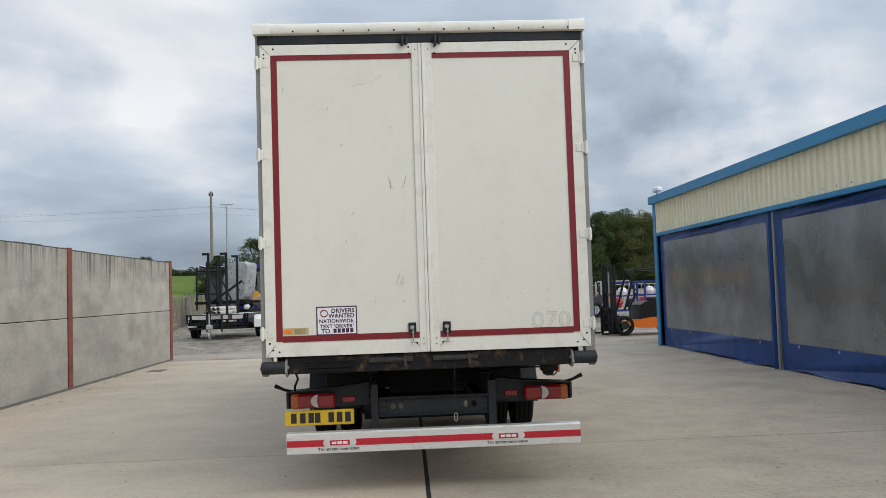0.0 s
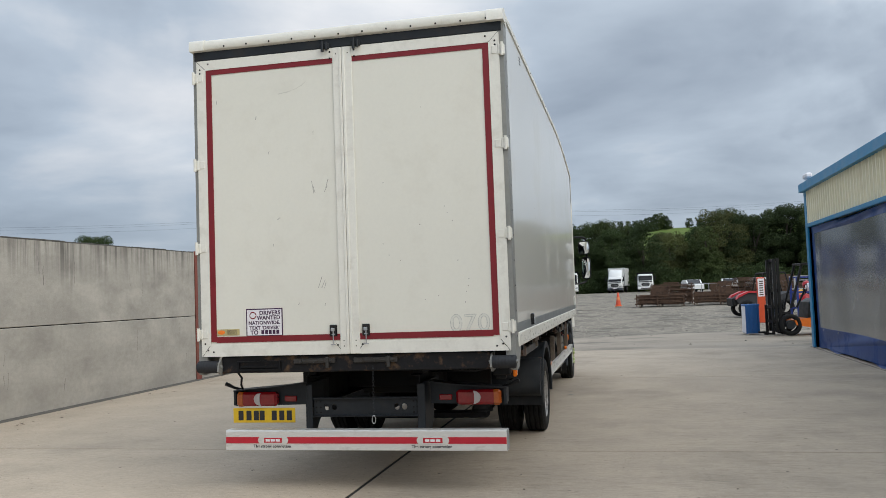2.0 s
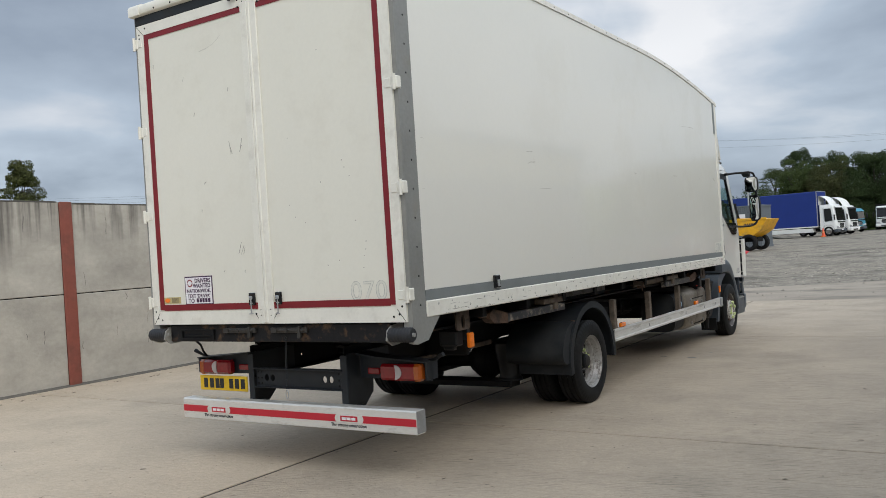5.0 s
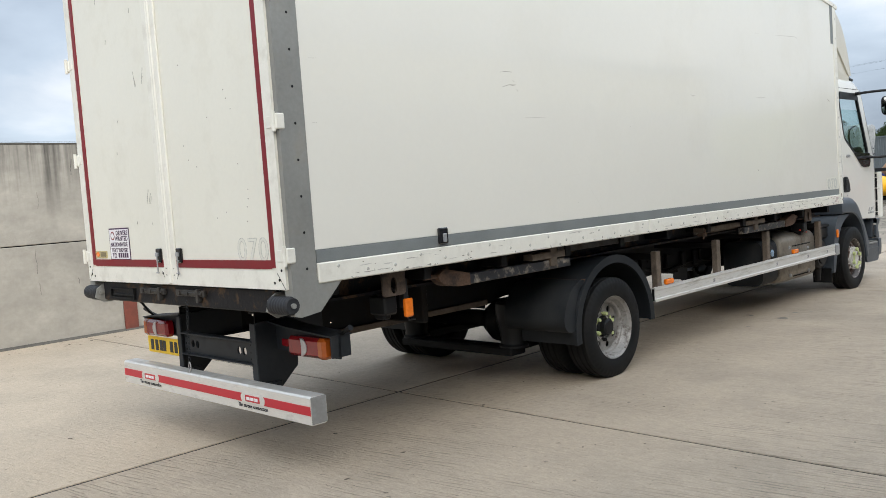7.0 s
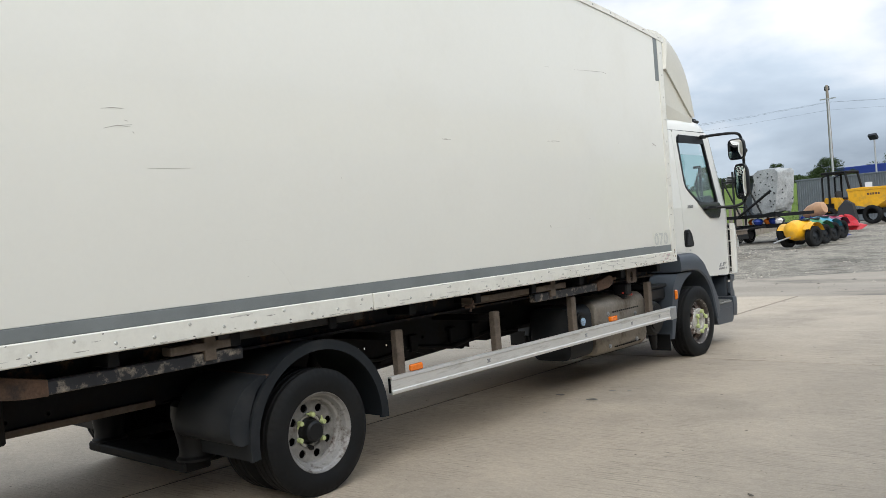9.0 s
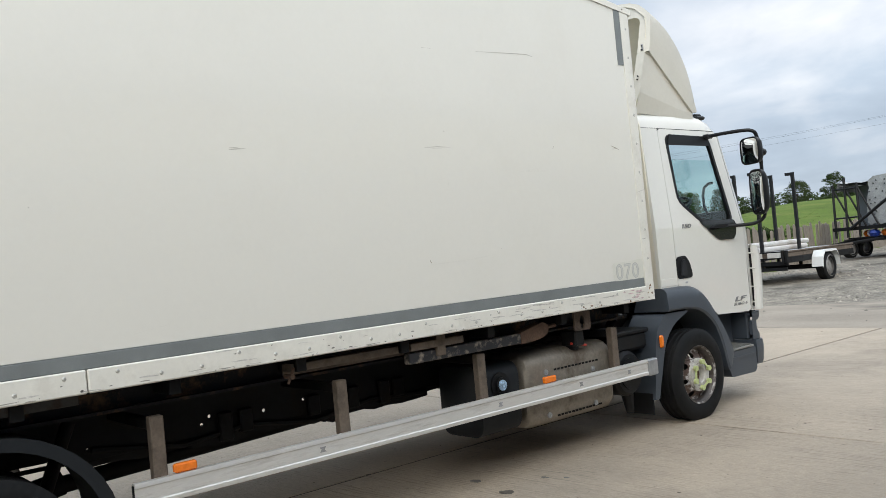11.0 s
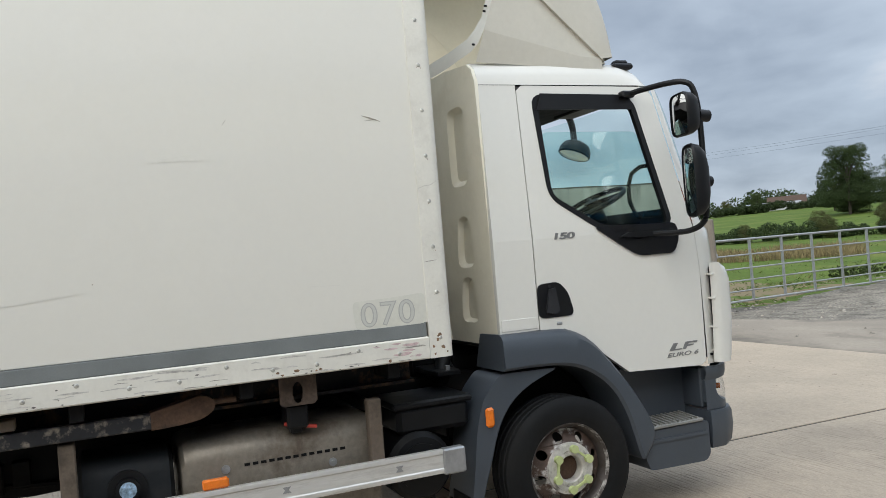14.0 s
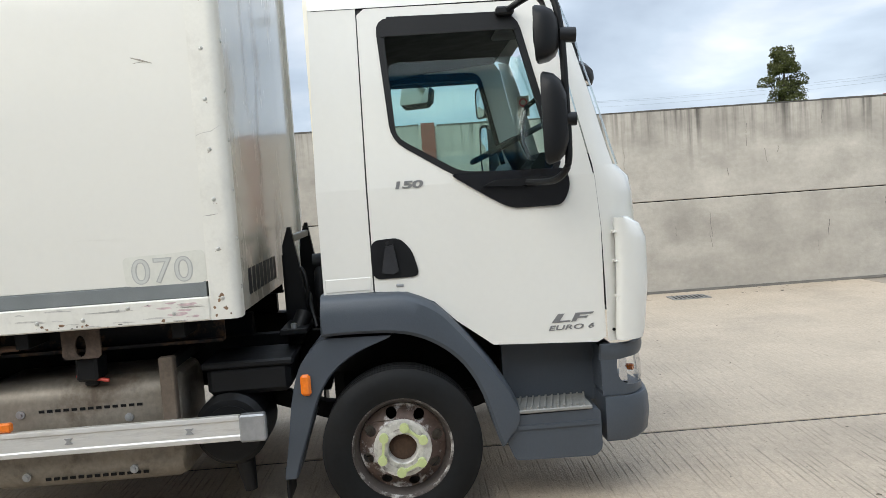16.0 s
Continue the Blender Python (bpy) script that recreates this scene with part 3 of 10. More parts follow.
def brush_floor(concrete, depth):
    n, l = concrete.node_tree.nodes, concrete.node_tree.links
    b = n["Principled BSDF"]
    tc, mp = n.new("ShaderNodeTexCoord"), n.new("ShaderNodeMapping")
    mp.inputs["Rotation"].default_value = (0, 0, radians(1.0))
    l.new(tc.outputs["Object"], mp.inputs[0])

    def lines(sx, sy, det):
        q, t = n.new("ShaderNodeMapping"), n.new("ShaderNodeTexNoise")
        q.inputs["Scale"].default_value = (sx, sy, 1.0)
        t.inputs["Scale"].default_value, t.inputs["Detail"].default_value, t.inputs["Roughness"].default_value = 1.0, det, 0.55
        t.inputs["Distortion"].default_value = 0.5
        l.new(mp.outputs[0], q.inputs[0]); l.new(q.outputs[0], t.inputs["Vector"])
        return t.outputs[0]

    def span(src, lo, hi, a, c):
        r = n.new("ShaderNodeMapRange")
        for key, v in (("From Min", lo), ("From Max", hi), ("To Min", a), ("To Max", c)):
            r.inputs[key].default_value = v
        l.new(src, r.inputs[0])
        return r.outputs[0]

    def op(kind, a, c):
        r = n.new("ShaderNodeMath"); r.operation = kind
        l.new(a, r.inputs[0]); l.new(c, r.inputs[1])
        return r.outputs[0]

    # tined grooves across the slabs, swinging a little from one end of the yard to the other and worn away in patches
    sp = n.new("ShaderNodeSeparateXYZ")
    l.new(tc.outputs["Object"], sp.inputs[0])
    lean = span(sp.outputs[1], 5.0, 17.0, -0.19, 0.05)
    wav = span(lines(0.5, 5.0, 2.0), 0.0, 1.0, -0.05, 0.05)
    line_y = op("ADD", op("ADD", sp.outputs[1], op("MULTIPLY", sp.outputs[0], lean)), wav)
    wave = n.new("ShaderNodeMath"); wave.operation = "SINE"
    turn = n.new("ShaderNodeMath"); turn.operation = "MULTIPLY"; turn.inputs[1].default_value = 2 * math.pi / 0.036
    l.new(line_y, turn.inputs[0]); l.new(turn.outputs[0], wave.inputs[0])
    tine = span(wave.outputs[0], 0.35, 0.95, 0.0, 1.0)
    deep = span(lines(2.4, 19.0, 4.0), 0.44, 0.60, 0.0, depth)
    worn = span(lines(0.8, 0.8, 5.0), 0.38, 0.60, 0.12, 1.0)
    cut = op("MULTIPLY", op("MULTIPLY", tine, deep), worn)
    grit = span(lines(70.0, 110.0, 3.0), 0.3, 0.7, 0.0, 1.0)
    rough = span(lines(16.0, 30.0, 4.0), 0.35, 0.65, 0.0, 1.0)
    height = op("ADD", op("ADD", span(cut, 0, 1, 1.0, 0.0), span(grit, 0, 1, 0.0, 0.3)), span(rough, 0, 1, 0.0, 0.35))
    bp = n.new("ShaderNodeBump"); bp.inputs["Distance"].default_value, bp.inputs["Strength"].default_value = 0.005, 1.0
    l.new(height, bp.inputs["Height"]); l.new(bp.outputs[0], b.inputs["Normal"])
    # darker colour in the grooves, speckle and pits
    f = op("MULTIPLY", span(cut, 0, 1, 1.03, 0.64), span(grit, 0, 1, 0.90, 1.08))
    f = op("MULTIPLY", f, span(rough, 0, 1, 0.93, 1.06))
    pits = span(lines(26.0, 26.0, 2.0), 0.26, 0.31, 0.55, 1.0)
    f = op("MULTIPLY", f, pits)
    src = b.inputs["Base Color"].links[0].from_socket
    sc = n.new("ShaderNodeVectorMath"); sc.operation = "SCALE"
    l.new(src, sc.inputs[0]); l.new(f, sc.inputs["Scale"]); l.new(sc.outputs[0], b.inputs["Base Color"])

CONCP = CONCF
CONCF = mat("weathered_concrete_floor", (0.412, 0.338, 0.256), 0.8, var=0.10, scale=1.1, fine=55, stain=(0.28, 0.24, 0.192), stain_amt=0.55, stain_scale=0.45, rnd=0.05)
brush_floor(CONCP, 0.45)
brush_floor(CONCF, 1.0)
ASPH = mat("worn_asphalt", (0.312, 0.264, 0.207), 0.85, var=0.16, scale=0.8, fine=25, bump=0.004, stain=(0.12, 0.108, 0.09), stain_amt=0.7, stain_scale=0.6, stretch=(0.6, 1.1, 1))
DIRT = mat("joint_filler", (0.016, 0.014, 0.013), 0.95, var=0.2)
pad = thing("pavement", pose(0, 0, 0), "pale brushed concrete yard slabs with dark joints", "pavement", kind="structure")
part("joint_bed", Shape().box(-6.6, 30.4, -28, 20.7, -0.12, -0.007), DIRT, pad, smooth=False)
for x0, x1 in ((-6.6, -5.9), (-5.9, 0.12), (0.12, 6.16), (6.16, 12.2), (12.2, 21), (21, 30.4)):
    for y0, y1 in ((-28, -17.25), (-17.25, -10.92), (-10.92, -4.6), (-4.6, 1.72), (1.72, 8.05), (8.05, 14.37), (14.37, 20.7)):
        part("slab", Shape().box(x0 + 0.017, x1 - 0.017, y0 + (0.012 if abs(y0 - 8.05) < 0.1 else 0.009), y1 - (0.012 if abs(y1 - 8.05) < 0.1 else 0.009), -0.1, 0.0, 0.004), CONCP if x0 < 0 else CONCF, pad)
part("apron", Shape().prism([(-7.75, 20.72), (-7.8, 22.3), (-6.6, 22.9), (-5.2, 23.3), (-3.6, 24.3), (-2.2, 24.6), (-0.8, 25.4), (0.9, 26.2), (4.0, 27.4), (30, 27.2), (30, 20.72)], "z", -0.1, -0.006), ASPH, pad, "dark worn asphalt strip")


def litter():
    """Leaf scraps, grit and a few oil spots on the slabs."""
    rl = random.Random(17)
    s = Shape()

    def scrap(x, y, r, z, long=1.0):
        a0, n = rl.uniform(0, 6.28), 7
        pts = []
        for i in range(n):
            a = 2 * math.pi * i / n
            q = rl.uniform(0.5, 1.1)
            u, v = r * long * q * math.cos(a), r * q * math.sin(a)
            pts.append((x + u * math.cos(a0) - v * math.sin(a0), y + u * math.sin(a0) + v * math.cos(a0), z + rl.uniform(0, 0.3) * r))
        s.add(pts, [tuple(range(n))])
    for k in range(520):
        x, y = rl.uniform(-5.7, 9.0), rl.uniform(4.5, 20.4)
        scrap(x, y, rl.choice((0.004, 0.006, 0.008, 0.008, 0.013)), 0.002, rl.uniform(1, 2.2))
    for k in range(150):
        scrap(rl.uniform(-5.85, -5.3), rl.uniform(4.0, 20.4), rl.uniform(0.006, 0.022), 0.002, rl.uniform(1, 2.5))
    solo("leaf_litter", s, mat("dead_leaves", (0.11, 0.085, 0.06), 0.9, var=0.4, scale=20), "scattered dead leaf scraps and grit on the concrete", "litter", kind="stuff", fix=False, smooth=False)
    oil = mat("oil_spot", (0.10, 0.088, 0.072), 0.55, var=0.2, scale=20)
    for x, y, r in ((0.97, 12.24, 0.035), (1.35, 12.17, 0.045), (1.32, 12.55, 0.022), (1.45, 12.62, 0.02), (1.25, 11.6, 0.015)):
        b = Shape()
        pts = [(x + r * 1.5 * rl.uniform(0.6, 1.1) * math.cos(2 * math.pi * i / 12), y + r * rl.uniform(0.6, 1.1) * math.sin(2 * math.pi * i / 12), 0.0015) for i in range(12)]
        b.add(pts, [tuple(range(12))])
        part("oil_spot", b, oil, pad)


litter()

# ---- concrete boundary wall ----
def wall_streaks():
    """Rain streaks that run down from the coping, and blotches, over the panels' own colour."""
    n, l = CONC.node_tree.nodes, CONC.node_tree.links
    b = n["Principled BSDF"]
    tc, mp, sp = n.new("ShaderNodeTexCoord"), n.new("ShaderNodeMapping"), n.new("ShaderNodeSeparateXYZ")
    mp.inputs["Scale"].default_value = (1, 9.0, 0.35)
    l.new(tc.outputs["Object"], mp.inputs[0]); l.new(tc.outputs["Object"], sp.inputs[0])
    t = n.new("ShaderNodeTexNoise"); t.inputs["Scale"].default_value, t.inputs["Detail"].default_value, t.inputs["Roughness"].default_value = 1.0, 5, 0.7
    l.new(mp.outputs[0], t.inputs["Vector"])
    r = n.new("ShaderNodeMapRange"); r.inputs["From Min"].default_value, r.inputs["From Max"].default_value = 0.50, 0.72
    l.new(t.outputs[0], r.inputs[0])
    h = n.new("ShaderNodeMapRange"); h.inputs["From Min"].default_value, h.inputs["From Max"].default_value = 1.9, 2.42
    h.inputs["To Min"].default_value, h.inputs["To Max"].default_value = 0.03, 1.0
    l.new(sp.outputs[2], h.inputs[0])
    m = n.new("ShaderNodeMath"); m.operation = "MULTIPLY"
    l.new(r.outputs[0], m.inputs[0]); l.new(h.outputs[0], m.inputs[1])
    src = b.inputs["Base Color"].links[0].from_socket
    mx = n.new("ShaderNodeMix"); mx.data_type = "RGBA"
    mx.inputs[7].default_value = (0.075, 0.068, 0.06, 1)
    l.new(m.outputs[0], mx.inputs[0]); l.new(src, mx.inputs[6]); l.new(mx.outputs[2], b.inputs["Base Color"])


wall_streaks()
WX = -5.93
rc = random.Random(31)
def streak_wall():
    """Dark rain streaks below the wall's top and pale blotches over it."""
    n, l = CONC.node_tree.nodes, CONC.node_tree.links
    b = n["Principled BSDF"]
    src = b.inputs["Base Color"].links[0].from_socket
    tc, sp = n.new("ShaderNodeTexCoord"), n.new("ShaderNodeSeparateXYZ")
    l.new(tc.outputs["Object"], sp.inputs[0])

    def noise_of(scale, det, lo, hi, a, c):
        mp, t, r = n.new("ShaderNodeMapping"), n.new("ShaderNodeTexNoise"), n.new("ShaderNodeMapRange")
        mp.inputs["Scale"].default_value = scale
        t.inputs["Scale"].default_value, t.inputs["Detail"].default_value = 1.0, det
        for key, v in (("From Min", lo), ("From Max", hi), ("To Min", a), ("To Max", c)):
            r.inputs[key].default_value = v
        l.new(tc.outputs["Object"], mp.inputs[0]); l.new(mp.outputs[0], t.inputs["Vector"]); l.new(t.outputs[0], r.inputs[0])
        return r.outputs[0]

    streak = noise_of((9.0, 9.0, 0.35), 5.0, 0.47, 0.66, 0.0, 0.62)
    blotch_ = noise_of((1.3, 1.3, 2.6), 6.0, 0.35, 0.7, 0.86, 1.16)
    edge = noise_of((2.5, 2.5, 0.2), 3.0, 0.3, 0.7, -0.35, 0.25)
    h = n.new("ShaderNodeMath"); h.operation = "ADD"
    l.new(sp.outputs[2], h.inputs[0]); l.new(edge, h.inputs[1])
    top = n.new("ShaderNodeMapRange"); top.inputs["From Min"].default_value, top.inputs["From Max"].default_value = 1.75, 2.35
    l.new(h.outputs[0], top.inputs[0])
    m1, m2, m3 = (n.new("ShaderNodeMath") for _ in range(3))
    m1.operation = m3.operation = "MULTIPLY"
    m2.operation, m2.inputs[0].default_value = "SUBTRACT", 1.0
    l.new(streak, m1.inputs[0]); l.new(top.outputs[0], m1.inputs[1])
    l.new(m1.outputs[0], m2.inputs[1]); l.new(m2.outputs[0], m3.inputs[0]); l.new(blotch_, m3.inputs[1])
    sc = n.new("ShaderNodeVectorMath"); sc.operation = "SCALE"
    l.new(src, sc.inputs[0]); l.new(m3.outputs[0], sc.inputs["Scale"]); l.new(sc.outputs[0], b.inputs["Base Color"])


streak_wall()
wall = thing("wall_west", pose(0, 0, 0), "grey concrete panel wall between red oxide steel posts", "wall", kind="structure")
posts_y = [21.32 - 6.32 * k for k in range(8)]
for k, y1 in enumerate(posts_y[:-1]):
    y0 = posts_y[k + 1]
    for z0, z1 in ((-0.05, 1.228), (1.24, 2.46)):
        part("panel", Shape().box(WX - 0.16, WX, y0 + 0.085, y1 - 0.085, z0, z1 + (0.02 * ((k * 7) % 3 - 1) if z1 > 2 else 0), 0.008), CONC, wall)
# dark strip that paints in the shadow gap at the wall's foot
part("base_kerb", Shape().prism([(WX, 0.0), (WX + 0.06, 0.0), (WX + 0.05, 0.012), (WX, 0.028)], "y", posts_y[-1], posts_y[0]), mat("foot_gap_shade", (0.11, 0.10, 0.085), 0.9, var=0.25, scale=4, fine=30), wall, "dark strip along the wall foot, painted as its shadow gap")
for k, y1 in enumerate(posts_y[:-1]):
    cs = Shape()
    yy, rk = posts_y[k + 1] + 0.12, random.Random(k)
    while yy < y1 - 0.12:
        ln = min(rk.uniform(0.25, 0.9), y1 - 0.12 - yy)
        h0 = 2.46 + 0.02 * ((k * 7) % 3 - 1)
        if ln > 0.05:
            cs.box(WX - 0.15, WX + 0.004, yy, yy + ln, h0 - 0.012, h0 + rk.uniform(0.004, 0.014), 0.003)
        yy += ln
    part("coping_crust", cs, mat("dark_lichen", (0.085, 0.08, 0.07), 0.95, var=0.35, scale=6, fine=40, bump=0.004) if k == 0 else MATS["dark_lichen"], wall, "dark lichen crust along the wall top")
cracks = Shape()
for _ in range(46):
    y, z, ln = rc.uniform(4.0, 21.2), rc.choice((rc.uniform(1.5, 2.36), rc.uniform(0.4, 1.2))), rc.uniform(0.06, 0.34)
    if min(abs(y - p) for p in posts_y) < 0.14:
        continue
    pts, yy = [], y
    for i in range(6):
        pts.append((yy, z - ln * i / 5)); yy += rc.uniform(-0.012, 0.012)
    w = rc.uniform(0.0015, 0.005)
    cracks.loft([[(WX + 0.0012, a - w, b) for a, b in pts], [(WX + 0.0012, a + w * rc.uniform(0.3, 1), b) for a, b in pts]])
part("drip_crack", cracks, STREAK, wall, "thin dark drip cracks")
part("joint_strip", Shape().box(WX - 0.10, WX - 0.03, posts_y[-1], posts_y[0], 1.18, 1.28), DARK, wall, smooth=False)
for y in posts_y:
    s = Shape()
    s.box(WX - 0.19, WX + 0.02, y - 0.008, y + 0.008, -0.05, 2.48)
    s.box(WX + 0.004, WX + 0.022, y - 0.09, y + 0.09, -0.05, 2.48, 0.003)
    s.box(WX - 0.195, WX - 0.178, y - 0.09, y + 0.09, -0.05, 2.48, 0.003)
    part("post", s, OXIDE, wall, "red oxide painted steel post")

# ---- shed ----
def make_shed():
    X, Y1, EV, HEAD = 6.2, 20.3, 3.52, 2.73
    shed = thing("shed", pose(0, 0, 0), "steel shed with cream cladding, blue trims and roller sheets of blue and clear PVC", "shed", kind="structure")
    pitch = 0.2
    s = Shape()
    y = Y1
    prof = []
    while y > -8.0:
        prof += [(X - 0.0, y), (X - 0.0, y - 0.13), (X - 0.04, y - 0.145), (X - 0.04, y - pitch + 0.015)]
        y -= pitch
    for z0, z1 in ((HEAD, EV),):
        s.loft([[(a, b, z0) for a, b in prof], [(a, b, z1) for a, b in prof]])
    part("cladding", s, CREAMC, shed, "cream profiled steel cladding", smooth=False)
    s = Shape()
    for k in range(46):
        for z in (HEAD + 0.09, HEAD + 0.44, EV - 0.12):
            if (k + int(z * 7)) % 2 == 0:
                yy = Y1 - 0.065 - 0.2 * k - (0.02 if z > 3 else 0)
                s.cyl((X - 0.006, yy, z), (X + 0.004, yy, z), 0.012, n=6)
    part("cladding_screw", s, CHAS, shed, "dark cladding screws")
    s = Shape().box(X + 0.02, X + 0.06, -8, Y1, HEAD, EV)
    part("backing", s, SHADE, shed, smooth=False)
    s = Shape()
    s.prism([(X - 0.14, EV - 0.05), (X - 0.14, EV + 0.13), (X + 0.1, EV + 0.19), (X + 0.1, EV + 0.05), (X - 0.03, EV - 0.05)], "y", -8, Y1 + 0.12)
    part("gutter", s, BLUET, shed, "blue painted eaves gutter")
    part("head_trim", Shape().box(X - 0.05, X + 0.03, -8, Y1 + 0.03, HEAD - 0.06, HEAD + 0.02, 0.008), BLUET, shed)
    part("roof", Shape().prism([(X - 0.02, EV + 0.06), (X + 9, EV + 1.35), (X + 18, EV + 0.06), (X + 18, EV + 0.0), (X + 9, EV + 1.28), (X - 0.02, EV)], "y", -8, Y1), POST, shed)
    part("end_wall", Shape().prism([(X, 0), (X + 18, 0), (X + 18, EV), (X + 9, EV + 1.28), (X, EV)], "y", Y1 - 0.1, Y1), CREAMC, shed)
    part("end_wall", Shape().prism([(X, 0), (X + 18, 0), (X + 18, EV), (X + 9, EV + 1.28), (X, EV)], "y", -8.1, -8), CREAMC, shed)
    part("far_wall", Shape().box(X + 17.9, X + 18, -8, Y1, 0, EV), CREAMC, shed)
    part("corner_post", Shape().box(X - 0.04, X + 0.16, Y1 - 0.10, Y1 + 0.12, 0.0, EV, 0.01), BLUET, shed, "blue corner post")
    for y in (13.85, 7.55, 1.25, -5.0):
        part("column", Shape().box(X + 0.02, X + 0.16, y - 0.03, y + 0.03, 0, HEAD, 0.01), POST, shed, "grey steel column")
        part("rolled_edge", Shape().tube([(X + 0.03, y + 0.085, 0.0), (X + 0.02, y + 0.09, 1.2), (X + 0.03, y + 0.085, HEAD - 0.06)], 0.045, 10), BLUEP, shed, "rolled blue sheet edge")
    for y1, y0 in ((Y1 - 0.16, 13.94), (13.80, 7.64), (7.50, 1.34), (1.20, -4.91)):
        # blue surround with a clear window, slightly slack
        def at(u, v, d, y0=y0):
            bulge = 0.03 * math.sin(u * 1.3 + y0) + (0.07 * max(0.0, 0.55 - v) * math.sin(u * 2.1 + 1.0) if v < 0.55 else 0)
            return (X + 0.05 + d - bulge, u, v)
        W = y1 - y0
        n = 14
        top = [(y0 + W * i / n, HEAD - 0.07) for i in range(n + 1)]
        bot = [(y0 + W * i / n, 0.02 + 0.02 * math.sin(i * 1.7)) for i in range(n + 1)]
        wy0, wy1, wz0, wz1 = y0 + 0.16, y1 - 0.26, 0.46, HEAD - 0.22
        hole = [(wy0 + (wy1 - wy0) * i / n, wz0) for i in range(n + 1)] + [(wy1 - (wy1 - wy0) * i / n, wz1) for i in range(n + 1)]
        cur = part("curtain", Shape().plate(bot + top[::-1], [hole], at, 0.012), BLUEP, shed, "blue PVC sheet with a clear window")
        pane = Shape()
        pane.loft([[at(wy0 + (wy1 - wy0) * i / n, wz0 + (wz1 - wz0) * j / 4, 0.006) for i in range(n + 1)] for j in range(5)])
        part("pane", pane, PVC, cur, "scuffed clear PVC window")
        s = Shape()
        for i in range(5):
            c = at(y0 + W * (0.1 + 0.2 * i), 0.42, 0.0)
            s.cyl((c[0] - 0.006, c[1], c[2]), (c[0] + 0.004, c[1], c[2]), 0.022, n=10)
        part("eyelet", s, STEEL, cur)
    return shed


make_shed()
s = Shape().box(6.12, 6.26, 19.85, 20.22, 3.74, 3.86, 0.03).cyl((6.2, 20.1, 3.60), (6.2, 20.05, 3.76), 0.03)
solo("security_camera", s, STICK, "white security camera on the shed corner above the gutter", "camera")

# ---- the lorry ----
LORRY = pose(0.165, 6.29, 0, 0, 0, 0.3)
lorry = thing("box_lorry", LORRY, "white box lorry with red-taped rear doors parked on the concrete", "lorry")
HW, BL, BZ, RZ = 1.245, 7.60, 1.065, 3.57


def roof_z(y):
    """Height of the body's roof edge: level, then bowed down towards the cab."""
    t = max(0.0, y - 4.6) / 3.0
    return RZ - 0.26 * t ** 1.75


def rivet_mesh(r=0.0105, h=0.006):
    s = Shape()
    s.lathe([(0.0005, h), (r * 0.6, h * 0.85), (r, h * 0.2), (r, -0.002)], (0, 0, 0), "x", 8, closed=False)
    return mesh_of("rivet", s, RIVETM)


RIVETM = mat("dull_rivet", (0.50, 0.49, 0.45), 0.45, 0.4, var=0.2, scale=40)
RIVET = rivet_mesh()
RIVETD = rivet_mesh(0.0075, 0.004)
RIVETD.materials.clear(); RIVETD.materials.append(DARK)


def rivet(parent, p, back=False, mesh=None):
    o = new("rivet", mesh or RIVET)
    o.parent = parent
    o.location = p
    if back:
        o.rotation_euler = (0, 0, radians(-90))
    return o


BULK = mat("bulkhead_paint", (0.70, 0.67, 0.58), 0.22, var=0.04, scale=2, fine=30, stain=(0.30, 0.20, 0.12), stain_amt=0.55, stain_scale=1.6, coat=0.6, stretch=(1.6, 1, 0.5))


